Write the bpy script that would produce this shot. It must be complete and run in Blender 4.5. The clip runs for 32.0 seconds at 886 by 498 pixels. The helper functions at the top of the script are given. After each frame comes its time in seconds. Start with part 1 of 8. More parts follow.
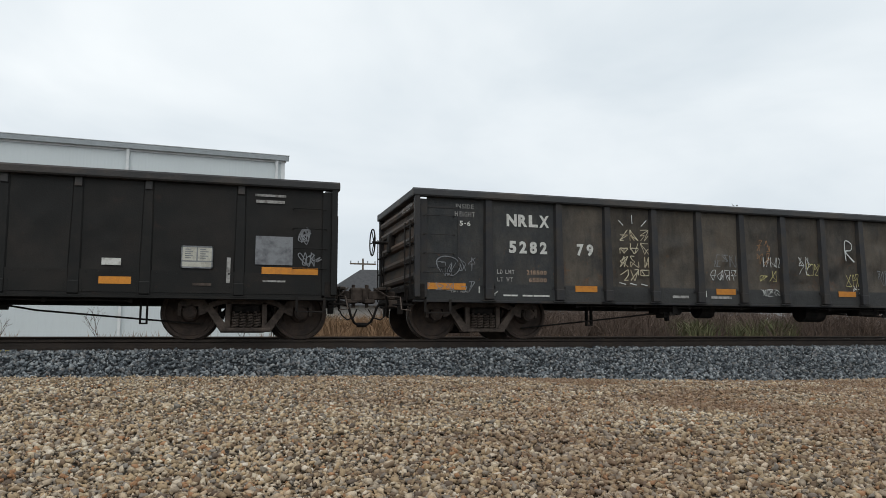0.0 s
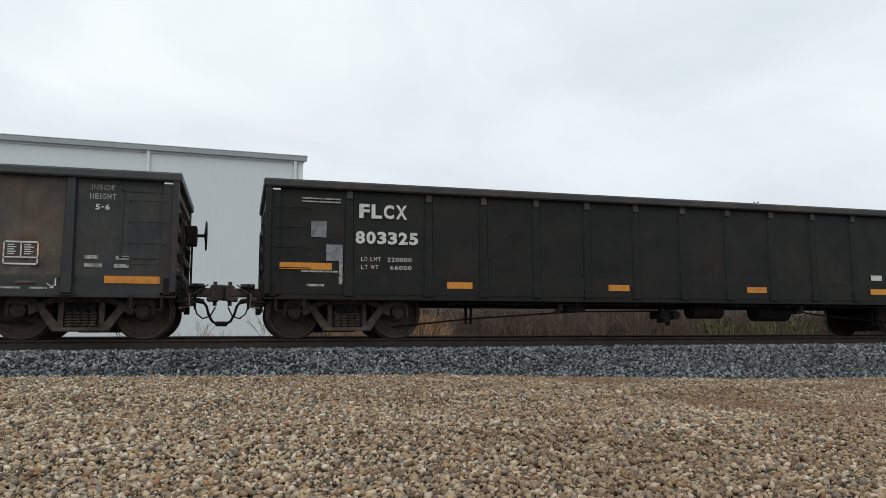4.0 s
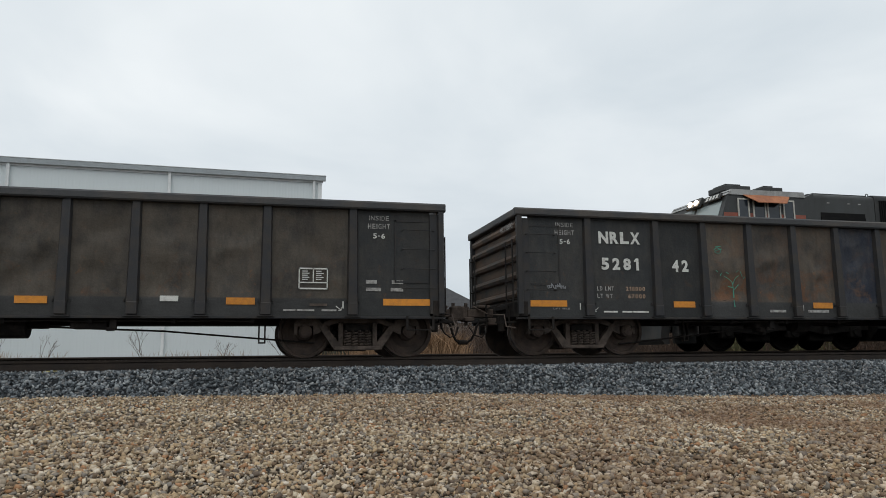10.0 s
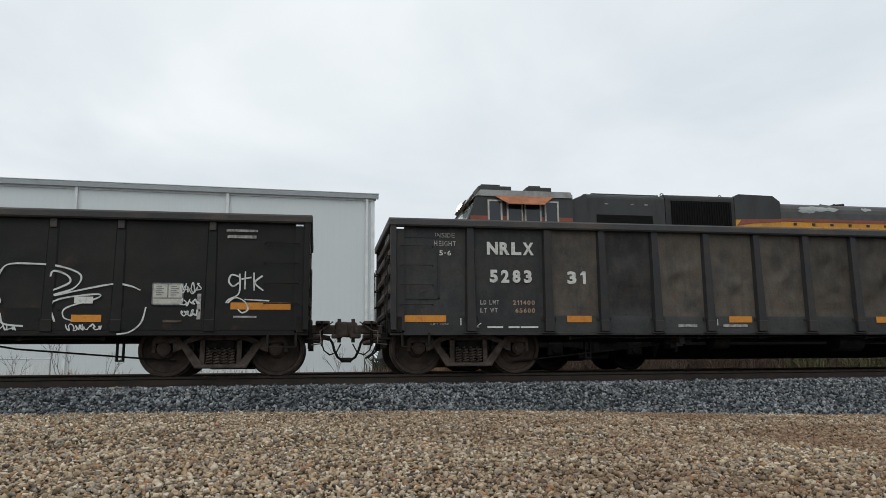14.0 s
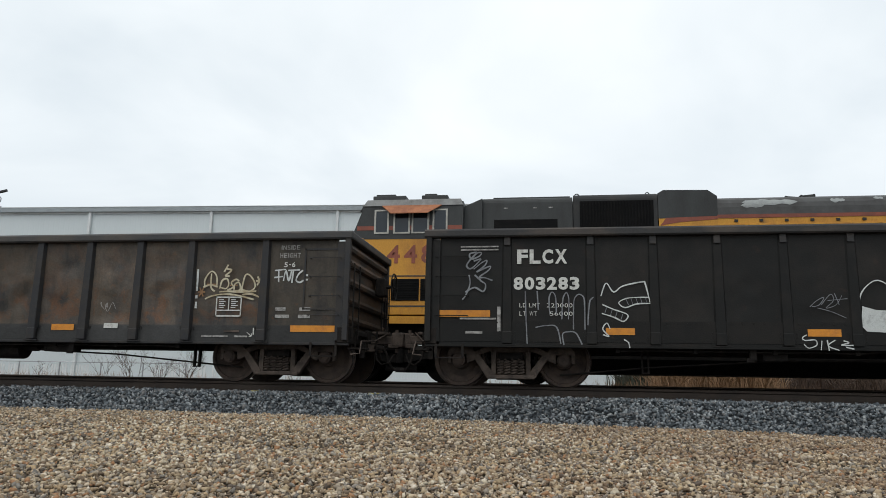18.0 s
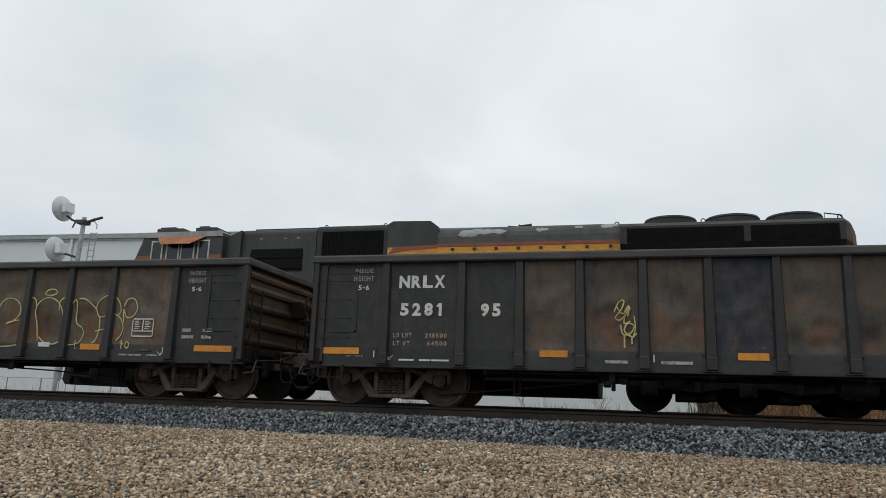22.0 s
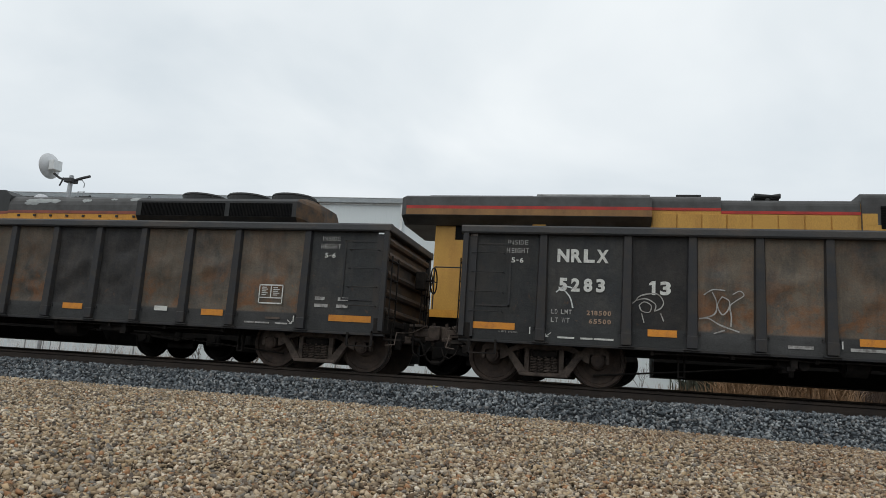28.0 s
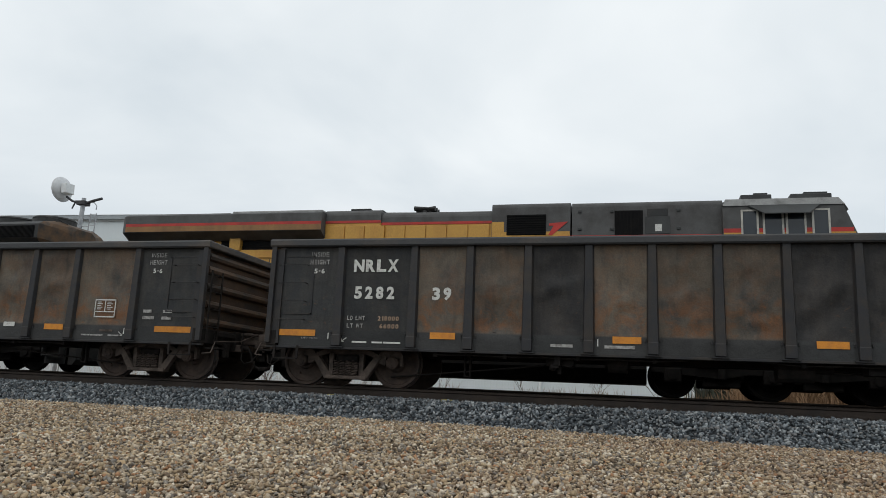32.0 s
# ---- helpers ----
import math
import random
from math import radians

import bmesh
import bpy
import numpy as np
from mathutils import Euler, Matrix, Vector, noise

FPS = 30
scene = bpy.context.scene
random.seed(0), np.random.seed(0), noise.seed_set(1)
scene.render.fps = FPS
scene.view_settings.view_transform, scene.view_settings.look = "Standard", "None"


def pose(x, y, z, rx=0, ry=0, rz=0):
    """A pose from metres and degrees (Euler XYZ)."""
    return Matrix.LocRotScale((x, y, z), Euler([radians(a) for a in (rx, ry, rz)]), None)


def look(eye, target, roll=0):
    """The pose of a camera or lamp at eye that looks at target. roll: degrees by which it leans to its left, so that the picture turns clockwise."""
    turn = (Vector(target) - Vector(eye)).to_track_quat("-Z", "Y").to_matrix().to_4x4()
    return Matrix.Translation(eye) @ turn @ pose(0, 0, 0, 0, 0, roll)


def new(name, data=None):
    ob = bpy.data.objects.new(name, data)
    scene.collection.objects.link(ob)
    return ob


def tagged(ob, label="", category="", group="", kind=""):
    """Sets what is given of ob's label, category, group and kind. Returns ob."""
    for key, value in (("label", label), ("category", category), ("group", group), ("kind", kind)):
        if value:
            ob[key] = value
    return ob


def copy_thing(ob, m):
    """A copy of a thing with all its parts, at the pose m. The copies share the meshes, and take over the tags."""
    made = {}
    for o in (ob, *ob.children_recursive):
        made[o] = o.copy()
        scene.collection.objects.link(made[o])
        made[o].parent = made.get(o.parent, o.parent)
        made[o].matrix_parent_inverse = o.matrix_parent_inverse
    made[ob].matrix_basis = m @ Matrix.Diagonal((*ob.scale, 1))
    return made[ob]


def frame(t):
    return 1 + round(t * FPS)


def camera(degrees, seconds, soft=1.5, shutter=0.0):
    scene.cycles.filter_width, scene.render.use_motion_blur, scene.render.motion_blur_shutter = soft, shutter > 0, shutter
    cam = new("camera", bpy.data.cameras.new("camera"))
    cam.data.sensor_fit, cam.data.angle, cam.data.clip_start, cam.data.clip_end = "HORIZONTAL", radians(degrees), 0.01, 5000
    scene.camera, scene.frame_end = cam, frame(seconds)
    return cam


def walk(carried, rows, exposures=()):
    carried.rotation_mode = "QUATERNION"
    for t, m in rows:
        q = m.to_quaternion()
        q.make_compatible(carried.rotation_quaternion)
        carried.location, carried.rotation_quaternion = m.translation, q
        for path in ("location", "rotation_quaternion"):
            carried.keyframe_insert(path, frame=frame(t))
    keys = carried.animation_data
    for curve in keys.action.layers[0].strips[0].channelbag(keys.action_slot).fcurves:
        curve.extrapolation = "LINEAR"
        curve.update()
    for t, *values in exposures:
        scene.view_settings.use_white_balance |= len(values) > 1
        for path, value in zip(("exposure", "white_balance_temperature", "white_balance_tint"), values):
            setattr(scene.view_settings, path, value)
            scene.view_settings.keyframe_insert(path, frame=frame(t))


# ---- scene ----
CAM = (0.0, 0.0, 0.014)
cam = camera(62.65, 32.0, 0.8)
PATH = [
    (0, 97.01, 0.08, -16.92), (0.5, 97.04, -0.02, -16.83), (1, 97, 0.08, -16.15), (1.5, 96.9, 0.21, -15.79),
    (2, 96.88, 0.1, -15.59), (2.5, 96.87, 0.16, -15.51), (4.5, 96.94, 0.25, -15.47), (5, 96.94, 0.25, -15.45),
    (5.5, 97.01, 0.24, -15.43), (6, 97.17, 0.63, -15.22), (6.5, 97.38, 0.56, -15), (7, 97.63, 0.47, -14.79),
    (7.5, 97.77, 0.48, -14.67), (8, 97.82, 0.41, -14.6), (8.5, 97.95, 0.25, -14.51), (9, 98.06, 0.22, -14.43),
    (9.5, 98.12, 0.47, -14.14), (10, 98.36, 0.59, -13.96), (10.5, 98.75, 0.47, -13.85), (11, 98.97, 0.07, -13.8),
    (11.5, 99.08, 0.12, -13.76), (12, 99.18, 0.07, -13.71), (12.5, 99.21, 0.5, -13.53), (13, 99.32, 0.86, -12.52),
    (13.5, 99.52, 0.43, -10.75), (14, 99.68, 0.59, -9.78), (14.5, 99.83, 0.58, -9.45), (16.5, 100.32, -0.51, -3.31),
    (17, 100.37, -0.09, 2.16), (17.5, 100.42, -0.74, 5.14), (18, 100.55, -1.06, 8.78), (18.5, 100.69, -0.88, 11.77),
    (19, 101.15, -1.05, 13.33), (19.5, 101.48, -1.26, 13.66), (20, 101.69, -1.63, 13.82), (20.5, 101.84, -1.89, 14.06),
    (21, 101.94, -1.55, 14.37), (21.5, 102.13, -1.69, 14.49), (22, 102.2, -1.95, 14.54), (22.5, 102.31, -1.97, 14.54),
    (23, 102.18, -0.1, 15.02), (23.1, 101.29, 0.76, 14.01), (23.2, 100.57, 1.18, 12.14), (23.5, 99.42, 0.51, 7.49),
    (23.7, 98.44, 0.43, 8.83), (24, 96.76, -0.33, 9.09), (24.2, 97.97, -0.31, 9.11), (24.5, 99.11, -1.34, 8.4),
    (24.7, 100.41, -1.3, 8.56), (25, 100.87, -3.0, 10.93), (25.5, 100.93, -0.88, 12.27), (27.5, 100.66, -1.66, 13.42),
    (28, 99.98, -3.69, 13.34), (28.5, 99.94, -2.7, 13.57), (29, 100, -2.67, 13.71), (29.5, 100.15, -2.92, 13.81),
    (30, 100.35, -2.99, 13.88), (30.5, 100.55, -2.74, 13.95), (31, 100.71, -2.73, 14.13), (31.5, 100.85, -2.64, 14.32),
    (32, 100.95, -2.44, 14.42),
]
walk(cam, [(t, pose(*CAM, a, b, c)) for t, a, b, c in PATH],
     [(0, 0.04), (2, 0.06), (9, -0.02), (11, -0.1), (12, -0.1), (13, -0.04), (14.5, -0.02), (17, 0.15), (18, 0.13), (19.5, 0), (21, -0.06), (22.9, -0.16), (23.6, -0.1), (24.2, -0.02), (25, 0.18), (25.5, 0.15), (28, -0.04), (32, -0.04)])

# World and light: a bright, even overcast with faint clouds
world = bpy.data.worlds.new("overcast_sky")
scene.world = world
world.use_nodes = True
wn, wl = world.node_tree.nodes, world.node_tree.links
wn.clear()
w_out = wn.new("ShaderNodeOutputWorld")
w_bg = wn.new("ShaderNodeBackground")
w_sky = wn.new("ShaderNodeTexSky")
w_sky.sky_type = "NISHITA"
w_sky.sun_disc = False
w_sky.sun_elevation, w_sky.sun_rotation = radians(48), radians(205)
w_dim = wn.new("ShaderNodeVectorMath")
w_dim.operation = "SCALE"
w_dim.inputs["Scale"].default_value = 0.1
wl.new(w_sky.outputs["Color"], w_dim.inputs[0])
w_geo = wn.new("ShaderNodeTexCoord")
w_sep = wn.new("ShaderNodeSeparateXYZ")
wl.new(w_geo.outputs["Generated"], w_sep.inputs[0])


def wmath(op, a, b=None, clamp=False):
    n = wn.new("ShaderNodeMath")
    n.operation, n.use_clamp = op, clamp
    for k, v in ((0, a), (1, b)):
        if v is None:
            continue
        if isinstance(v, (int, float)):
            n.inputs[k].default_value = v
        else:
            wl.new(v, n.inputs[k])
    return n.outputs[0]


w_up = wmath("MAXIMUM", w_sep.outputs["Z"], 0.0)
w_den = wmath("ADD", w_up, 0.22)
w_cmb = wn.new("ShaderNodeCombineXYZ")
wl.new(wmath("DIVIDE", w_sep.outputs["X"], w_den), w_cmb.inputs[0])
wl.new(wmath("DIVIDE", w_sep.outputs["Y"], w_den), w_cmb.inputs[1])
w_noise = wn.new("ShaderNodeTexNoise")
w_noise.inputs["Scale"].default_value = 1.15
w_noise.inputs["Detail"].default_value = 5.0
w_noise.inputs["Roughness"].default_value = 0.5
w_noise.inputs["Distortion"].default_value = 0.35
wl.new(w_cmb.outputs[0], w_noise.inputs["Vector"])
w_cl = wn.new("ShaderNodeValToRGB")
w_cl.color_ramp.elements[0].position, w_cl.color_ramp.elements[0].color = 0.30, (0.715, 0.785, 0.835, 1)
w_cl.color_ramp.elements[1].position, w_cl.color_ramp.elements[1].color = 0.68, (0.995, 1.035, 1.05, 1)
wl.new(w_noise.outputs["Fac"], w_cl.inputs["Fac"])
w_hz = wn.new("ShaderNodeMix")
w_hz.data_type = "RGBA"
w_hz.inputs["A"].default_value = (0.605, 0.675, 0.735, 1)
wl.new(wmath("MULTIPLY", w_up, 3.2, True), w_hz.inputs["Factor"])
wl.new(w_cl.outputs["Color"], w_hz.inputs["B"])
w_mix = wn.new("ShaderNodeMix")
w_mix.data_type = "RGBA"
w_mix.inputs["Factor"].default_value = 0.95
wl.new(w_dim.outputs[0], w_mix.inputs["A"])
wl.new(w_hz.outputs["Result"], w_mix.inputs["B"])
wl.new(w_mix.outputs["Result"], w_bg.inputs["Color"])
w_bg.inputs["Strength"].default_value = 1.0
wl.new(w_bg.outputs[0], w_out.inputs["Surface"])

sun_data = bpy.data.lights.new("sun", "SUN")
sun_data.energy, sun_data.angle, sun_data.color = 0.6, radians(40), (1.0, 0.97, 0.93)
sun = new("sun", sun_data)
sun.matrix_world = look((-8, -14, 18), (0, 0, 0))


# Materials
def surface(name, base, second=None, scale=3.0, low=0.42, high=0.62, rough=0.7, metal=0.0, bump=0.15, fine=60.0,
            third=None, third_scale=0.8, third_low=0.5, third_high=0.7, vary=0.0, island=False, stretch=(1, 1, 1), spec=0.4, band=None, below=None):
    """Two colours mixed by a coarse noise, a third by a second noise, a fine grain and relief."""
    m = bpy.data.materials.new(name)
    m.use_nodes = True
    n, l = m.node_tree.nodes, m.node_tree.links
    bsdf = n["Principled BSDF"]
    bsdf.inputs["Roughness"].default_value = rough
    bsdf.inputs["Metallic"].default_value = metal
    bsdf.inputs["Specular IOR Level"].default_value = spec
    tc = n.new("ShaderNodeTexCoord")
    info = n.new("ShaderNodeObjectInfo")
    mul = n.new("ShaderNodeVectorMath")
    mul.operation = "SCALE"
    mul.inputs[0].default_value = (37.0, 91.0, 53.0)
    l.new(info.outputs["Random"], mul.inputs["Scale"])
    add = n.new("ShaderNodeVectorMath")
    add.operation = "ADD"
    l.new(tc.outputs["Object"], add.inputs[0])
    l.new(mul.outputs[0], add.inputs[1])
    st = n.new("ShaderNodeVectorMath")
    st.operation = "MULTIPLY"
    st.inputs[1].default_value = stretch
    l.new(add.outputs[0], st.inputs[0])

    def noise_node(sc, detail=4.0):
        t = n.new("ShaderNodeTexNoise")
        t.inputs["Scale"].default_value = sc
        t.inputs["Detail"].default_value = detail
        t.inputs["Roughness"].default_value = 0.62
        l.new(st.outputs[0], t.inputs["Vector"])
        return t.outputs["Fac"]

    def ramp(fac, lo, hi):
        r = n.new("ShaderNodeMapRange")
        r.inputs["From Min"].default_value, r.inputs["From Max"].default_value = lo, hi
        l.new(fac, r.inputs["Value"])
        return r.outputs[0]

    def mix(fac, a, b, mode="MIX"):
        x = n.new("ShaderNodeMix")
        x.data_type, x.blend_type = "RGBA", mode
        for key, v in (("Factor", fac), ("A", a), ("B", b)):
            if isinstance(v, (int, float)):
                x.inputs[key].default_value = v
            elif isinstance(v, tuple):
                x.inputs[key].default_value = (*v, 1)
            else:
                l.new(v, x.inputs[key])
        return x.outputs["Result"]

    col = tuple(base)
    if second:
        col = mix(ramp(noise_node(scale), low, high), col, tuple(second))
    if third:
        fac = ramp(noise_node(third_scale, 6.0), third_low, third_high)
        if band:
            # rust gathers in a belt along the sheet
            sep = n.new("ShaderNodeSeparateXYZ")
            l.new(tc.outputs["Object"], sep.inputs[0])
            mid, half = (band[0] + band[1]) / 2, (band[1] - band[0]) / 2
            d = n.new("ShaderNodeMath")
            d.operation = "SUBTRACT"
            l.new(sep.outputs["Z"], d.inputs[0])
            d.inputs[1].default_value = mid
            ab = n.new("ShaderNodeMath")
            ab.operation = "ABSOLUTE"
            l.new(d.outputs[0], ab.inputs[0])
            r = n.new("ShaderNodeMapRange")
            r.inputs["From Min"].default_value, r.inputs["From Max"].default_value = half * 1.5, half * 0.3
            r.inputs["To Min"].default_value = 0.35
            l.new(ab.outputs[0], r.inputs["Value"])
            mm = n.new("ShaderNodeMath")
            mm.operation = "MULTIPLY"
            l.new(fac, mm.inputs[0])
            l.new(r.outputs[0], mm.inputs[1])
            fac = mm.outputs[0]
        col = mix(fac, col, tuple(third))
    if below:
        # a plain painted strip under the floor line
        sep = n.new("ShaderNodeSeparateXYZ")
        l.new(tc.outputs["Object"], sep.inputs[0])
        col = mix(ramp(sep.outputs["Z"], below[0] + 0.03, below[0] - 0.02), col, tuple(below[1]))
    grain = noise_node(fine, 3.0)
    col = mix(0.35, col, grain, "OVERLAY")
    if vary:
        src = info.outputs["Random"]
        if island:
            src = n.new("ShaderNodeNewGeometry").outputs["Random Per Island"]
        r = n.new("ShaderNodeMapRange")
        r.inputs["To Min"].default_value, r.inputs["To Max"].default_value = 1 - vary, 1 + vary
        l.new(src, r.inputs["Value"])
        x = n.new("ShaderNodeVectorMath")
        x.operation = "SCALE"
        if isinstance(col, tuple):
            x.inputs[0].default_value = col
        else:
            l.new(col, x.inputs[0])
        l.new(r.outputs[0], x.inputs["Scale"])
        col = x.outputs[0]
    l.new(col, bsdf.inputs["Base Color"])
    if bump:
        b = n.new("ShaderNodeBump")
        b.inputs["Strength"].default_value = bump
        b.inputs["Distance"].default_value = 0.01
        l.new(grain, b.inputs["Height"])
        l.new(b.outputs[0], bsdf.inputs["Normal"])
    return m


def stones(name, colours, rough=0.85, stain=None, gain=1.0, spread=0.0):
    """Loose stones: one of several colours for each stone, with a mottled grain."""
    m = bpy.data.materials.new(name)
    m.use_nodes = True
    n, l = m.node_tree.nodes, m.node_tree.links
    bsdf = n["Principled BSDF"]
    bsdf.inputs["Roughness"].default_value = rough
    bsdf.inputs["Specular IOR Level"].default_value = 0.25
    geo = n.new("ShaderNodeNewGeometry")
    r = n.new("ShaderNodeValToRGB")
    r.color_ramp.interpolation = "CONSTANT"
    e = r.color_ramp.elements
    total = sum(sum(c) for c in colours) / len(colours)
    for i, c in enumerate(colours):
        k = e[i] if i < 2 else e.new(i / len(colours))
        k.position, k.color = i / len(colours), (*[q * gain * (sum(c) / total) ** spread for q in c], 1)
    l.new(geo.outputs["Random Per Island"], r.inputs["Fac"])
    tc = n.new("ShaderNodeTexCoord")
    t = n.new("ShaderNodeTexNoise")
    t.inputs["Scale"].default_value, t.inputs["Detail"].default_value = 45.0, 3.0
    l.new(tc.outputs["Object"], t.inputs["Vector"])
    big = n.new("ShaderNodeTexNoise")
    big.inputs["Scale"].default_value, big.inputs["Detail"].default_value = 0.45, 3.0
    l.new(tc.outputs["Object"], big.inputs["Vector"])
    x = n.new("ShaderNodeMix")
    x.data_type, x.blend_type = "RGBA", "OVERLAY"
    x.inputs["Factor"].default_value = 0.5
    l.new(r.outputs["Color"], x.inputs["A"])
    l.new(t.outputs["Fac"], x.inputs["B"])
    y = n.new("ShaderNodeMix")
    y.data_type, y.blend_type = "RGBA", "OVERLAY"
    y.inputs["Factor"].default_value = 0.45
    l.new(x.outputs["Result"], y.inputs["A"])
    l.new(big.outputs["Fac"], y.inputs["B"])
    col = y.outputs["Result"]
    if stain:
        # a rusty damp stain with a ragged edge
        sep = n.new("ShaderNodeSeparateXYZ")
        l.new(tc.outputs["Object"], sep.inputs[0])
        d = n.new("ShaderNodeMapRange")
        d.inputs["From Min"].default_value, d.inputs["From Max"].default_value = -3.0, 5.0
        l.new(sep.outputs["X"], d.inputs["Value"])
        rag = n.new("ShaderNodeTexNoise")
        rag.inputs["Scale"].default_value, rag.inputs["Detail"].default_value = 0.8, 6.0
        l.new(tc.outputs["Object"], rag.inputs["Vector"])
        g = n.new("ShaderNodeMapRange")
        g.inputs["From Min"].default_value, g.inputs["From Max"].default_value = 0.36, 0.66
        g.inputs["To Max"].default_value = 0.85
        l.new(rag.outputs["Fac"], g.inputs["Value"])
        k = n.new("ShaderNodeMath")
        k.operation = "MULTIPLY"
        l.new(d.outputs[0], k.inputs[0])
        l.new(g.outputs[0], k.inputs[1])
        w = n.new("ShaderNodeMix")
        w.data_type = "RGBA"
        l.new(k.outputs[0], w.inputs["Factor"])
        l.new(col, w.inputs["A"])
        w.inputs["B"].default_value = (*stain, 1)
        col = w.outputs["Result"]
    l.new(col, bsdf.inputs["Base Color"])
    return m


def pebbles(name, colours, scale):
    """Packed small stones: cells of differing colour, with shade between them painted in as dark joints."""
    m = bpy.data.materials.new(name)
    m.use_nodes = True
    n, l = m.node_tree.nodes, m.node_tree.links
    bsdf = n["Principled BSDF"]
    bsdf.inputs["Roughness"].default_value = 0.95
    bsdf.inputs["Specular IOR Level"].default_value = 0.2
    tc = n.new("ShaderNodeTexCoord")
    cell = n.new("ShaderNodeTexVoronoi")
    cell.inputs["Scale"].default_value = scale
    l.new(tc.outputs["Object"], cell.inputs["Vector"])
    sep = n.new("ShaderNodeSeparateColor")
    l.new(cell.outputs["Color"], sep.inputs[0])
    r = n.new("ShaderNodeValToRGB")
    r.color_ramp.interpolation = "CONSTANT"
    for i, c in enumerate(colours):
        k = r.color_ramp.elements[i] if i < 2 else r.color_ramp.elements.new(i / len(colours))
        k.position, k.color = i / len(colours), (*c, 1)
    l.new(sep.outputs[0], r.inputs["Fac"])
    # painted shade: the colour falls to a quarter between the cells
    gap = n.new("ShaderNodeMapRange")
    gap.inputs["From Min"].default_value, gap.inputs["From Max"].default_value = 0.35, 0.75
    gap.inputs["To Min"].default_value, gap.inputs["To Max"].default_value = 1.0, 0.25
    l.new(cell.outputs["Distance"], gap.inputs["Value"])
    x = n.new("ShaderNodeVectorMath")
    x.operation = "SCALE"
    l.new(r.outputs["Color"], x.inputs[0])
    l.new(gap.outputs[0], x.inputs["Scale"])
    l.new(x.outputs[0], bsdf.inputs["Base Color"])
    b = n.new("ShaderNodeBump")
    b.inputs["Strength"].default_value, b.inputs["Distance"].default_value = 0.8, 0.015
    b.invert = True
    l.new(cell.outputs["Distance"], b.inputs["Height"])
    l.new(b.outputs[0], bsdf.inputs["Normal"])
    return m


def car_sheet(name, slate, film, rust, film_from=0.36, rust_from=0.50, strip=(0.048, 0.048, 0.047), foot=1.0):
    """Old painted car side: slate paint under a tan film of dust, with rust in the lower dents, vertical streaks and a plainer strip at the foot."""
    m = bpy.data.materials.new(name)
    m.use_nodes = True
    n, l = m.node_tree.nodes, m.node_tree.links
    bsdf = n["Principled BSDF"]
    bsdf.inputs["Roughness"].default_value = 0.58
    bsdf.inputs["Specular IOR Level"].default_value = 0.25
    tc = n.new("ShaderNodeTexCoord")
    info = n.new("ShaderNodeObjectInfo")
    shift = n.new("ShaderNodeVectorMath")
    shift.operation = "SCALE"
    shift.inputs[0].default_value = (37.0, 91.0, 53.0)
    l.new(info.outputs["Random"], shift.inputs["Scale"])
    at = n.new("ShaderNodeVectorMath")
    at.operation = "ADD"
    l.new(tc.outputs["Object"], at.inputs[0])
    l.new(shift.outputs[0], at.inputs[1])
    sep = n.new("ShaderNodeSeparateXYZ")
    l.new(tc.outputs["Object"], sep.inputs[0])

    def fac(scale, lo, hi, stretch=(1, 1, 1), detail=6.0, rough=0.65, warp=0.0):
        st = n.new("ShaderNodeVectorMath")
        st.operation = "MULTIPLY"
        st.inputs[1].default_value = stretch
        l.new(at.outputs[0], st.inputs[0])
        t = n.new("ShaderNodeTexNoise")
        t.inputs["Scale"].default_value, t.inputs["Detail"].default_value = scale, detail
        t.inputs["Roughness"].default_value, t.inputs["Distortion"].default_value = rough, warp
        l.new(st.outputs[0], t.inputs["Vector"])
        r = n.new("ShaderNodeMapRange")
        r.inputs["From Min"].default_value, r.inputs["From Max"].default_value = lo, hi
        l.new(t.outputs["Fac"], r.inputs["Value"])
        return r.outputs[0], t.outputs["Fac"]

    def times(a, b):
        k = n.new("ShaderNodeMath")
        k.operation = "MULTIPLY"
        l.new(a, k.inputs[0])
        if isinstance(b, float):
            k.inputs[1].default_value = b
        else:
            l.new(b, k.inputs[1])
        return k.outputs[0]

    def span(lo, hi, a=0.0, b=1.0):
        r = n.new("ShaderNodeMapRange")
        r.inputs["From Min"].default_value, r.inputs["From Max"].default_value = lo, hi
        r.inputs["To Min"].default_value, r.inputs["To Max"].default_value = a, b
        l.new(sep.outputs["Z"], r.inputs["Value"])
        return r.outputs[0]

    def mix(f, a, b, mode="MIX"):
        x = n.new("ShaderNodeMix")
        x.data_type, x.blend_type = "RGBA", mode
        for key, v in (("Factor", f), ("A", a), ("B", b)):
            if isinstance(v, float):
                x.inputs[key].default_value = v
            elif isinstance(v, tuple):
                x.inputs[key].default_value = (*v, 1)
            else:
                l.new(v, x.inputs[key])
        return x.outputs["Result"]

    dust, _ = fac(1.7, film_from, film_from + 0.24, (1, 1, 0.8))
    col = mix(dust, tuple(slate), tuple(film))
    haze, _ = fac(5.5, 0.45, 0.72, (1, 1, 0.5))
    col = mix(times(haze, 0.55), col, tuple(c * 1.5 for c in film))
    bloom, _ = fac(2.6, rust_from, rust_from + 0.16, (1, 1, 1.1), 8.0, 0.68, 0.6)
    low = times(span(1.9, 1.35, 0.30, 1.0), span(foot - 0.02, foot + 0.06))
    col = mix(times(times(bloom, low), 0.9), col, tuple(rust))
    spots, _ = fac(9.0, 0.60, 0.72, (1, 1, 1), 5.0, 0.7, 0.4)
    col = mix(times(times(spots, low), 0.7), col, (rust[0] * 1.5, rust[1] * 1.35, rust[2] * 1.1))
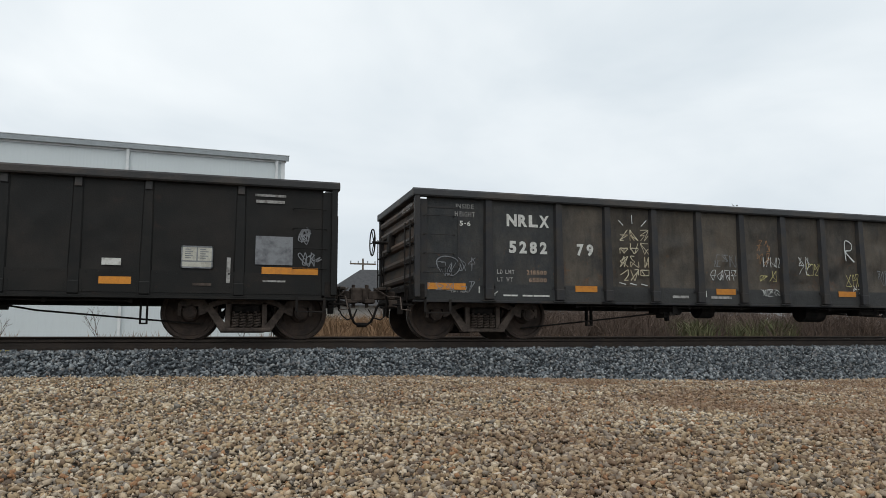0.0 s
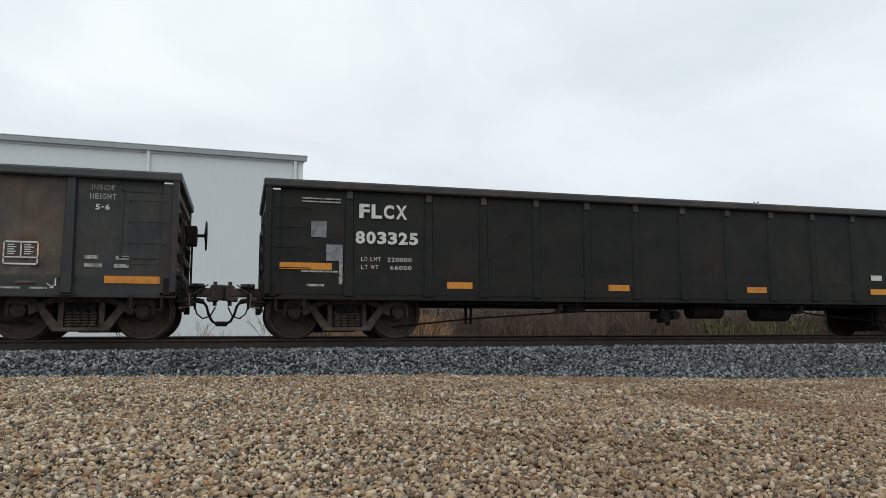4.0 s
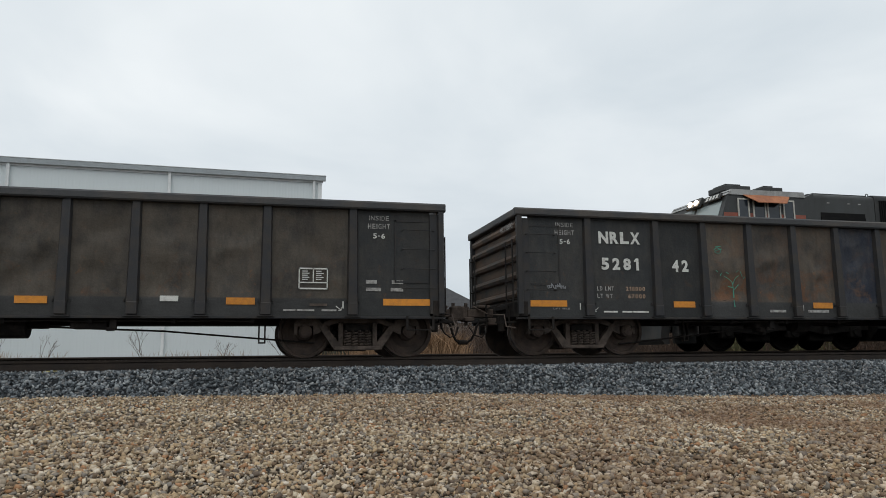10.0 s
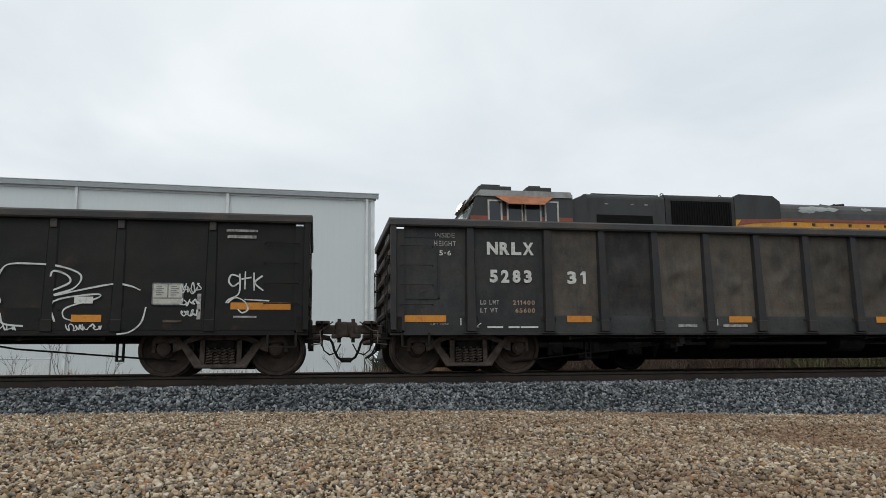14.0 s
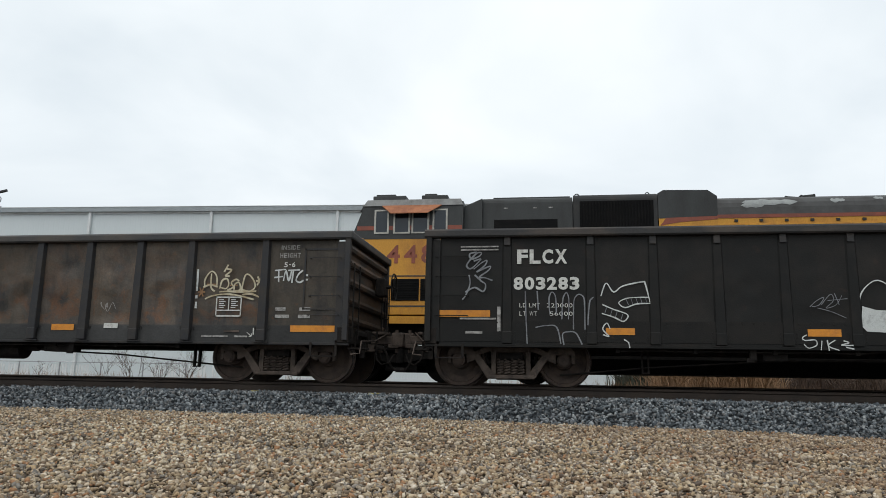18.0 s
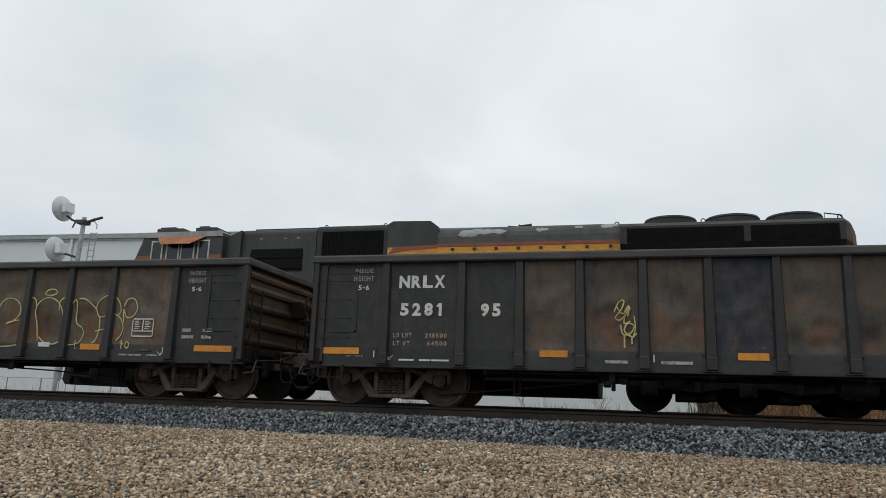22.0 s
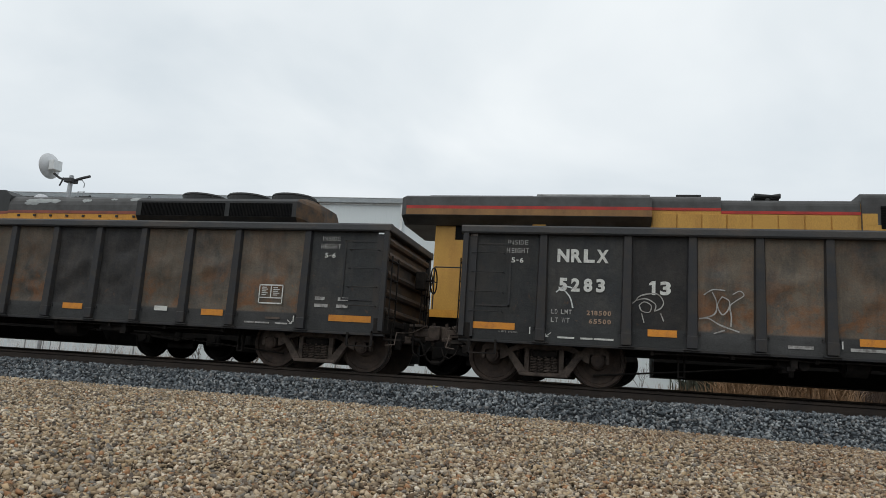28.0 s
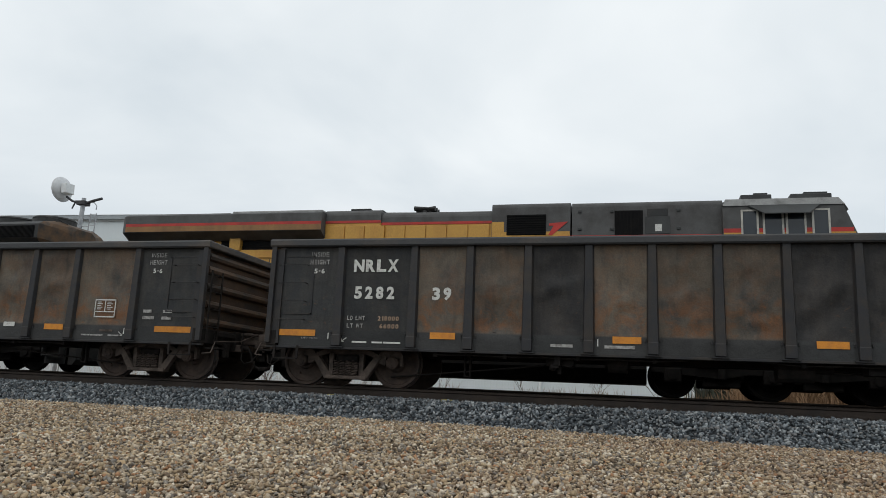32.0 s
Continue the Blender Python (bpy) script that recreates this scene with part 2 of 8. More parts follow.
    run, _ = fac(7.0, 0.52, 0.78, (1, 1, 0.10), 4.0)
    col = mix(times(run, 0.45), col, tuple(c * 0.5 for c in slate))
    worn, _ = fac(3.0, 0.40, 0.7)
    base = mix(worn, tuple(strip), tuple(c * 0.72 for c in strip))
    col = mix(span(foot + 0.015, foot - 0.015), col, base)
    _, grain = fac(40.0, 0, 1, detail=3.0)
    col = mix(0.35, col, grain, "OVERLAY")
    vary = n.new("ShaderNodeMapRange")
    vary.inputs["To Min"].default_value, vary.inputs["To Max"].default_value = 0.78, 1.22
    l.new(info.outputs["Random"], vary.inputs["Value"])
    x = n.new("ShaderNodeVectorMath")
    x.operation = "SCALE"
    l.new(col, x.inputs[0])
    l.new(vary.outputs[0], x.inputs["Scale"])
    l.new(x.outputs[0], bsdf.inputs["Base Color"])
    _, relief = fac(6.0, 0, 1, detail=5.0)
    b = n.new("ShaderNodeBump")
    b.inputs["Strength"].default_value, b.inputs["Distance"].default_value = 0.5, 0.03
    l.new(relief, b.inputs["Height"])
    l.new(b.outputs[0], bsdf.inputs["Normal"])
    return m


M = {}
M["panel"] = car_sheet("dusty_car_panel", (0.042, 0.042, 0.043), (0.090, 0.073, 0.056), (0.135, 0.066, 0.034), 0.34, 0.47)
M["brown_panel"] = car_sheet("brown_car_panel", (0.042, 0.039, 0.036), (0.082, 0.069, 0.054), (0.105, 0.058, 0.034), 0.33, 0.55)
M["tan_panel"] = car_sheet("tan_car_panel", (0.046, 0.046, 0.045), (0.108, 0.088, 0.066), (0.165, 0.078, 0.036), 0.30, 0.45)
M["plain_panel"] = car_sheet("repainted_car_panel", (0.030, 0.032, 0.033), (0.044, 0.041, 0.037), (0.075, 0.044, 0.030), 0.44, 0.64, (0.036, 0.037, 0.037))
M["dark_panel"] = car_sheet("dark_repainted_sheet", (0.024, 0.0235, 0.0235), (0.040, 0.035, 0.031), (0.060, 0.036, 0.025), 0.46, 0.64, (0.040, 0.041, 0.041))
M["blue_panel"] = car_sheet("blue_black_sheet", (0.024, 0.029, 0.042), (0.055, 0.050, 0.048), (0.105, 0.058, 0.034), 0.46, 0.54)
M["post"] = surface("grey_car_paint", (0.027, 0.027, 0.029), (0.042, 0.035, 0.029), 4.0, 0.42, 0.70, 0.5, 0.0, 0.12, 70, vary=0.12, spec=0.3)
M["chord"] = surface("worn_top_chord", (0.050, 0.051, 0.053), (0.088, 0.074, 0.062), 2.5, 0.45, 0.7, 0.55, 0.0, 0.15, 60, stretch=(0.4, 1, 1), spec=0.3)
M["black_panel"] = surface("black_car_panel", (0.0090, 0.0088, 0.0080), (0.020, 0.0165, 0.0135), 1.2, 0.42, 0.72, 0.5, 0.0, 0.25, 45,
                           third=(0.075, 0.034, 0.018), third_scale=3.0, third_low=0.62, third_high=0.82, vary=0.15, spec=0.25, band=(0.72, 1.1))
M["black_post"] = surface("black_car_paint", (0.0090, 0.0088, 0.0080), (0.019, 0.0160, 0.0132), 3.0, 0.48, 0.75, 0.5, 0.0, 0.12, 70, vary=0.15, spec=0.25)
M["black_chord"] = surface("dusty_black_chord", (0.038, 0.037, 0.037), (0.085, 0.068, 0.056), 2.5, 0.45, 0.7, 0.55, 0.0, 0.15, 60, stretch=(0.4, 1, 1), spec=0.3)
M["loco_under"] = surface("oily_black_running_gear", (0.0065, 0.006, 0.0056), (0.014, 0.012, 0.0105), 5.0, 0.45, 0.7, 0.75, 0.0, 0.2, 50, spec=0.15)
M["under"] = surface("grimy_underframe", (0.014, 0.012, 0.011), (0.032, 0.026, 0.022), 5.0, 0.45, 0.7, 0.8, 0.0, 0.2, 50, spec=0.2)
M["cast"] = surface("dusty_cast_steel", (0.120, 0.094, 0.078), (0.055, 0.044, 0.038), 6.0, 0.4, 0.65, 0.85, 0.0, 0.3, 60, spec=0.2)
M["end_steel"] = surface("rust_stained_end_steel", (0.050, 0.043, 0.038), (0.105, 0.066, 0.043), 3.2, 0.38, 0.62, 0.65, 0.0, 0.3, 45, vary=0.3, spec=0.25, stretch=(1, 0.5, 1))
M["wheel"] = surface("brown_wheel_plate", (0.080, 0.058, 0.047), (0.046, 0.036, 0.031), 5.0, 0.4, 0.65, 0.8, 0.0, 0.2, 50, spec=0.2)
M["tread"] = surface("worn_wheel_tread", (0.25, 0.24, 0.23), (0.12, 0.10, 0.09), 8.0, 0.4, 0.7, 0.4, 0.8, 0.1, 60)
M["reflector"] = surface("amber_reflector", (0.62, 0.24, 0.025), (0.48, 0.18, 0.03), 9.0, 0.45, 0.7, 0.45, 0.0, 0.05, 90, vary=0.12)
M["white"] = surface("stencil_white", (0.62, 0.62, 0.58), (0.34, 0.32, 0.29), 12.0, 0.5, 0.75, 0.6, 0.0, 0.05, 80)
M["faded"] = surface("faded_white", (0.38, 0.37, 0.35), (0.16, 0.15, 0.14), 14.0, 0.42, 0.65, 0.6, 0.0, 0.05, 80)
M["orange_text"] = surface("rusted_lettering", (0.36, 0.25, 0.17), (0.20, 0.12, 0.08), 12.0, 0.45, 0.7, 0.6, 0.0, 0.05, 80)
M["cream_paint"] = surface("cream_stencil_ground", (0.50, 0.49, 0.42), (0.36, 0.34, 0.29), 9.0, 0.45, 0.7, 0.6, 0.0, 0.05, 80)
M["tag_white"] = surface("white_spray", (0.58, 0.60, 0.58), (0.28, 0.28, 0.27), 9.0, 0.5, 0.75, 0.7, 0.0, 0.0, 80)
M["tag_yellow"] = surface("pale_yellow_spray", (0.52, 0.47, 0.20), (0.28, 0.22, 0.08), 7.0, 0.48, 0.7, 0.7, 0.0, 0.0, 80)
M["tag_cream"] = surface("cream_spray", (0.55, 0.50, 0.36), (0.34, 0.26, 0.15), 7.0, 0.45, 0.7, 0.7, 0.0, 0.0, 80)
M["tag_pale"] = surface("pale_grey_spray", (0.36, 0.35, 0.33), (0.18, 0.16, 0.14), 7.0, 0.45, 0.7, 0.7, 0.0, 0.0, 80)
M["tag_green"] = surface("green_spray", (0.06, 0.25, 0.18), (0.045, 0.11, 0.095), 7.0, 0.48, 0.7, 0.7, 0.0, 0.0, 80)
M["tag_grey"] = surface("grey_spray", (0.22, 0.23, 0.24), (0.10, 0.10, 0.11), 7.0, 0.45, 0.7, 0.7, 0.0, 0.0, 80)
M["tag_rust"] = surface("brown_spray", (0.30, 0.16, 0.07), (0.16, 0.09, 0.05), 7.0, 0.45, 0.7, 0.7, 0.0, 0.0, 80)
M["rail"] = surface("rusty_rail", (0.050, 0.037, 0.029), (0.034, 0.027, 0.023), 3.0, 0.4, 0.65, 0.75, 0.2, 0.2, 70)
M["railhead"] = surface("polished_railhead", (0.34, 0.33, 0.32), (0.20, 0.17, 0.15), 3.0, 0.45, 0.7, 0.32, 0.9, 0.05, 70, stretch=(0.2, 1, 1))
M["tie"] = surface("weathered_tie", (0.075, 0.060, 0.048), (0.11, 0.095, 0.08), 6.0, 0.4, 0.65, 0.9, 0.0, 0.4, 40, vary=0.25)
M["tie_yellow"] = surface("faded_yellow_tie_paint", (0.36, 0.31, 0.11), (0.16, 0.14, 0.07), 9.0, 0.5, 0.7, 0.85, 0.0, 0.2, 60)
M["gravel"] = stones("tan_gravel", [(0.34, 0.26, 0.165), (0.22, 0.165, 0.11), (0.43, 0.34, 0.235), (0.15, 0.11, 0.075), (0.29, 0.24, 0.18), (0.38, 0.275, 0.165),
                                    (0.26, 0.19, 0.12), (0.46, 0.39, 0.29), (0.31, 0.17, 0.09), (0.20, 0.18, 0.155), (0.35, 0.28, 0.19), (0.27, 0.20, 0.125),
                                    (0.12, 0.095, 0.075), (0.39, 0.32, 0.235), (0.25, 0.22, 0.18), (0.32, 0.235, 0.145), (0.49, 0.42, 0.33), (0.19, 0.135, 0.09)], 0.9, (0.20, 0.115, 0.068), 1.24, 0.2)
M["ballast"] = stones("blue_grey_ballast", [(0.13, 0.145, 0.155), (0.075, 0.086, 0.094), (0.19, 0.205, 0.215), (0.11, 0.122, 0.13), (0.055, 0.064, 0.072), (0.23, 0.245, 0.25),
                                           (0.15, 0.165, 0.175), (0.095, 0.105, 0.112), (0.16, 0.155, 0.15), (0.27, 0.28, 0.28), (0.085, 0.096, 0.105), (0.14, 0.14, 0.14)], 0.9, gain=1.12, spread=0.12)
# dirt and bed are kept very dark, as painted shade between the loose stones
M["dirt"] = pebbles("gap_shaded_dirt", [(0.10, 0.076, 0.050), (0.066, 0.049, 0.033), (0.13, 0.10, 0.07), (0.048, 0.036, 0.025), (0.085, 0.07, 0.054), (0.115, 0.086, 0.056)], 38.0)
M["bed"] = pebbles("gap_shaded_ballast", [(0.034, 0.038, 0.042), (0.020, 0.023, 0.026), (0.050, 0.055, 0.060), (0.028, 0.031, 0.035)], 24.0)
M["far_ground"] = surface("dry_ground", (0.15, 0.12, 0.09), (0.10, 0.08, 0.06), 0.6, 0.4, 0.65, 0.95, 0.0, 0.5, 8)


# Mesh helpers
def part(name, bm, material, parent, label="", smooth=False):
    me = bpy.data.meshes.new(name)
    bm.to_mesh(me)
    bm.free()
    if smooth:
        me.polygons.foreach_set("use_smooth", [True] * len(me.polygons))
    for m in (material if isinstance(material, (list, tuple)) else [material]):
        me.materials.append(m)
    ob = new(name, me)
    ob.parent = parent
    if label:
        ob["label"] = label
    return ob


def again(name, mesh, parent, m):
    """Another object on the same mesh."""
    ob = new(name, mesh)
    ob.parent = parent
    ob.matrix_basis = m
    return ob


def box(bm, x0, x1, y0, y1, z0, z1, bevel=0.0, mat=0):
    v = [bm.verts.new((x, y, z)) for x in (x0, x1) for y in (y0, y1) for z in (z0, z1)]
    f = [bm.faces.new([v[i] for i in q]) for q in ((0, 1, 3, 2), (4, 6, 7, 5), (0, 4, 5, 1), (2, 3, 7, 6), (0, 2, 6, 4), (1, 5, 7, 3))]
    for q in f:
        q.material_index = mat
    if bevel:
        edges = list({e for q in f for e in q.edges})
        bmesh.ops.bevel(bm, geom=edges, offset=bevel, segments=2, profile=0.5, affect="EDGES", material=mat)
    return bm


def bar(bm, p, q, r, seg=6, r2=None, mat=0):
    """A round bar from p to q."""
    p, q = Vector(p), Vector(q)
    r2 = r if r2 is None else r2
    turn = (q - p).to_track_quat("Z", "Y").to_matrix()
    rings = []
    for c, rad in ((p, r), (q, r2)):
        rings.append([bm.verts.new(c + turn @ Vector((rad * math.cos(2 * math.pi * i / seg), rad * math.sin(2 * math.pi * i / seg), 0))) for i in range(seg)])
    for i in range(seg):
        bm.faces.new((rings[0][i], rings[0][(i + 1) % seg], rings[1][(i + 1) % seg], rings[1][i])).material_index = mat
    bm.faces.new(rings[0][::-1]).material_index = mat
    bm.faces.new(rings[1]).material_index = mat
    return bm


def tube(bm, pts, r, seg=6):
    """One bent round bar through all the points."""
    pts = [Vector(p) for p in pts]
    rings = []
    up = Vector((0.13, 0.31, 0.94)).normalized()
    for i, p in enumerate(pts):
        d = (pts[min(i + 1, len(pts) - 1)] - pts[max(i - 1, 0)]).normalized()
        u = d.cross(up)
        u = u.normalized() if u.length > 0.05 else d.orthogonal().normalized()
        w = d.cross(u)
        rings.append([bm.verts.new(p + (u * math.cos(2 * math.pi * k / seg) + w * math.sin(2 * math.pi * k / seg)) * r) for k in range(seg)])
    for a, b in zip(rings, rings[1:]):
        for k in range(seg):
            bm.faces.new((a[k], a[(k + 1) % seg], b[(k + 1) % seg], b[k]))
    bm.faces.new(rings[0][::-1]), bm.faces.new(rings[-1])
    bmesh.ops.recalc_face_normals(bm, faces=bm.faces)
    return bm


def prism(bm, poly, y0, y1, mat=0):
    """A polygon in x and z, drawn out along y."""
    a = [bm.verts.new((x, y0, z)) for x, z in poly]
    b = [bm.verts.new((x, y1, z)) for x, z in poly]
    n = len(poly)
    fs = [bm.faces.new(a), bm.faces.new(b[::-1])]
    fs += [bm.faces.new((a[i], b[i], b[(i + 1) % n], a[(i + 1) % n])) for i in range(n)]
    for f in fs:
        f.material_index = mat
    bmesh.ops.recalc_face_normals(bm, faces=fs)
    return bm


def sweep_x(bm, poly, x0, x1, mat=0):
    """A polygon in y and z, drawn out along x."""
    a = [bm.verts.new((x0, y, z)) for y, z in poly]
    b = [bm.verts.new((x1, y, z)) for y, z in poly]
    n = len(poly)
    fs = [bm.faces.new(a), bm.faces.new(b[::-1])]
    fs += [bm.faces.new((a[i], b[i], b[(i + 1) % n], a[(i + 1) % n])) for i in range(n)]
    for f in fs:
        f.material_index = mat
    bmesh.ops.recalc_face_normals(bm, faces=fs)
    return bm


def lathe(bm, profile, axis_seg=28, mat=0):
    """A profile of (along y, radius) turned about the y axis."""
    rings = [[bm.verts.new((r * math.cos(2 * math.pi * i / axis_seg), y, r * math.sin(2 * math.pi * i / axis_seg))) for i in range(axis_seg)] for y, r in profile]
    for a, b in zip(rings, rings[1:]):
        for i in range(axis_seg):
            bm.faces.new((a[i], b[i], b[(i + 1) % axis_seg], a[(i + 1) % axis_seg])).material_index = mat
    bm.faces.new(rings[0]).material_index = mat
    bm.faces.new(rings[-1][::-1]).material_index = mat
    return bm


def ring(bm, c, r, thick, axis="y", seg=20, sec=6):
    """A torus."""
    c = Vector(c)
    rows = []
    for i in range(seg):
        a = 2 * math.pi * i / seg
        row = []
        for j in range(sec):
            b = 2 * math.pi * j / sec
            d, o = r + thick * math.cos(b), thick * math.sin(b)
            u, v = d * math.cos(a), d * math.sin(a)
            row.append(bm.verts.new(c + Vector({"y": (u, o, v), "z": (u, v, o), "x": (o, u, v)}[axis])))
        rows.append(row)
    for i in range(seg):
        for j in range(sec):
            bm.faces.new((rows[i][j], rows[(i + 1) % seg][j], rows[(i + 1) % seg][(j + 1) % sec], rows[i][(j + 1) % sec]))
    return bm


_glyphs = {}


def glyph(ch, bold):
    """One character of the built-in font: its points, scaled to a unit box, and its faces."""
    if ch == "1":
        return ((0.45, 0, 0), (1, 0, 0), (1, 1, 0), (0.45, 1, 0), (0.45, 0.72, 0), (0.0, 0.68, 0), (0.0, 0.80, 0)), [(0, 1, 2, 3, 4), (4, 3, 6, 5)]
    if (ch, bold) not in _glyphs:
        cu = bpy.data.curves.new("glyph", "FONT")
        cu.body, cu.size, cu.offset, cu.resolution_u = ch, 1.0, bold, 3
        tmp = bpy.data.objects.new("glyph", cu)
        scene.collection.objects.link(tmp)
        me = bpy.data.meshes.new_from_object(tmp.evaluated_get(bpy.context.evaluated_depsgraph_get()))
        bpy.data.objects.remove(tmp)
        co = np.array([v.co for v in me.vertices])
        lo, hi = co.min(0), co.max(0)
        unit = (co - lo) / np.maximum(hi - lo, 1e-6)
        _glyphs[ch, bold] = (unit, [tuple(p.vertices) for p in me.polygons])
        bpy.data.meshes.remove(me)
    return _glyphs[ch, bold]


def lettering(text, x0, x1, z0, z1, y, material, parent, name="lettering", bold=0.0, gap=0.30):
    """Stencilled writing on a side that faces -y: evenly wide characters with even gaps fill the given rectangle."""
    widths = [{"1": 0.6, "I": 0.28, "-": 0.6, ":": 0.3, " ": 0.6, "M": 1.2, "N": 1.1, "X": 1.1, "W": 1.3}.get(c, 1.0) for c in text]
    unit = (x1 - x0) / (sum(widths) + gap * (len(text) - 1))
    verts, faces, x = [], [], x0
    for c, w in zip(text, widths):
        if c != " ":
            co, polys = glyph(c, bold)
            zs, ze = (z0 + (z1 - z0) * 0.42, z0 + (z1 - z0) * 0.58) if c == "-" else (z0, z1)
            n = len(verts)
            verts += [(x + p[0] * w * unit, y, zs + p[1] * (ze - zs)) for p in co]
            faces += [tuple(i + n for i in q) for q in polys]
        x += (w + gap) * unit
    me = bpy.data.meshes.new(name)
    me.from_pydata(verts, [], faces)
    me.materials.append(material)
    ob = new(name, me)
    ob.parent = parent
    return ob


def plate(name, x0, x1, z0, z1, y, material, parent, thick=0.004, label=""):
    bm = bmesh.new()
    box(bm, x0, x1, y - thick, y, z0, z1)
    return part(name, bm, material, parent, label)


def strokes(name, lines, width, y, material, parent, label=""):
    """Sprayed lines: each a list of (x, z) points, smoothed, as thin ribbons on a side."""
    bm = bmesh.new()
    lift = 0.0
    for line in lines:
        pts = [Vector((p[0], p[1])) for p in line]
        fine_pts = []
        for i in range(len(pts) - 1):
            p0, p1, p2, p3 = pts[max(i - 1, 0)], pts[i], pts[i + 1], pts[min(i + 2, len(pts) - 1)]
            for k in range(5):
                t = k / 5
                fine_pts.append(0.5 * (2 * p1 + (p2 - p0) * t + (2 * p0 - 5 * p1 + 4 * p2 - p3) * t * t + (3 * p1 - p0 - 3 * p2 + p3) * t ** 3))
        fine_pts.append(pts[-1])
        row = []
        for i, p in enumerate(fine_pts):
            d = fine_pts[min(i + 1, len(fine_pts) - 1)] - fine_pts[max(i - 1, 0)]
            d = d.normalized() if d.length > 1e-6 else Vector((1, 0))
            w = width * 0.5 * (0.8 + 0.4 * noise.noise((p.x * 6, p.y * 6, 1.3)))
            nrm = Vector((-d.y, d.x)) * w
            lift += 0.00004
            row.append((bm.verts.new((p.x + nrm.x, y - lift, p.y + nrm.y)), bm.verts.new((p.x - nrm.x, y - lift, p.y - nrm.y))))
        for a, b in zip(row, row[1:]):
            bm.faces.new((a[0], a[1], b[1], b[0]))
    return part(name, bm, material, parent, label)


ICO = (1 + 5 ** 0.5) / 2
ROUND = (np.array([(-1, ICO, 0), (1, ICO, 0), (-1, -ICO, 0), (1, -ICO, 0), (0, -1, ICO), (0, 1, ICO), (0, -1, -ICO), (0, 1, -ICO), (ICO, 0, -1), (ICO, 0, 1), (-ICO, 0, -1), (-ICO, 0, 1)]) / 1.9,
         np.array([(0, 11, 5), (0, 5, 1), (0, 1, 7), (0, 7, 10), (0, 10, 11), (1, 5, 9), (5, 11, 4), (11, 10, 2), (10, 7, 6), (7, 1, 8),
                   (3, 9, 4), (3, 4, 2), (3, 2, 6), (3, 6, 8), (3, 8, 9), (4, 9, 5), (2, 4, 11), (6, 2, 10), (8, 6, 7), (9, 8, 1)]))
CHIP = (np.array([(-1, -1, -1), (1, -1, -1), (1, 1, -1), (-1, 1, -1), (-0.7, -0.7, 1), (0.7, -0.7, 1), (0.7, 0.7, 1), (-0.7, 0.7, 1)]) * 0.72,
        np.array([(0, 2, 1), (0, 3, 2), (4, 5, 6), (4, 6, 7), (0, 1, 5), (0, 5, 4), (1, 2, 6), (1, 6, 5), (2, 3, 7), (2, 7, 6), (3, 0, 4), (3, 4, 7)]))


def scatter_stones(name, material, centres, sizes, seed, flat=0.65, shape=CHIP, tall=(0.34, 0.66)):
    """Many small angular stones in one mesh, each a bent copy of one rough shape."""
    rng = np.random.default_rng(seed)
    base, tri = shape
    n, k, q = len(centres), len(base), len(tri)
    v = base[None] * rng.uniform(0.62, 1.30, (n, k, 1)) + rng.uniform(-0.16, 0.16, (n, k, 3))
    v = v * np.stack([rng.uniform(0.85, 1.5, n), rng.uniform(0.65, 1.1, n), rng.uniform(*tall, n)], 1)[:, None]
    r = rng.normal(size=(n, 4))
    r[:, 1:3] *= flat
    r /= np.linalg.norm(r, axis=1)[:, None]
    w, x, y, z = r.T
    rot = np.stack([1 - 2 * (y * y + z * z), 2 * (x * y - z * w), 2 * (x * z + y * w), 2 * (x * y + z * w), 1 - 2 * (x * x + z * z), 2 * (y * z - x * w),
                    2 * (x * z - y * w), 2 * (y * z + x * w), 1 - 2 * (x * x + y * y)], -1).reshape(n, 3, 3)
    v = np.einsum("nij,nkj->nki", rot, v) * (sizes / 2)[:, None, None] + centres[:, None]
    f = (tri[None] + k * np.arange(n)[:, None, None]).reshape(-1)
    me = bpy.data.meshes.new(name)
    me.vertices.add(k * n)
    me.vertices.foreach_set("co", v.astype(np.float32).ravel())
    me.loops.add(len(f))
    me.loops.foreach_set("vertex_index", f.astype(np.int32))
    me.polygons.add(q * n)
    me.polygons.foreach_set("loop_start", np.arange(0, 3 * q * n, 3, dtype=np.int32))
    me.update(calc_edges=True)
    me.materials.append(material)
    return new(name, me)


# The ground, the two tracks and their ballast
YC, YF = 13.88, 19.55   # centre lines of the near and the far track


def strip_sheet(name, profile, x_breaks, material):
    """A sheet with the given (y, z) profile, drawn out along x."""
    bm = bmesh.new()
    rows = [[bm.verts.new((x, y, z)) for x in x_breaks] for y, z in profile]
    for a, b in zip(rows, rows[1:]):
        for i in range(len(x_breaks) - 1):
            bm.faces.new((a[i], a[i + 1], b[i + 1], b[i]))
    return part(name, bm, material, None)


XS = [-2500, -300, -60, -20, -12, -3, 1, 3, 6, 9, 20, 60, 300, 2500]


def ground_height(x, y):
    """The gravel falls gently towards +x along the foot of the ballast."""
    d = np.interp(x, [-12, -3, 1, 3, 6, 9], [0.07, 0.07, 0.03, 0.005, -0.08, -0.14])
    return -0.57 + d * np.clip((np.asarray(y) - 3.0) / 7.0, 0, 1)


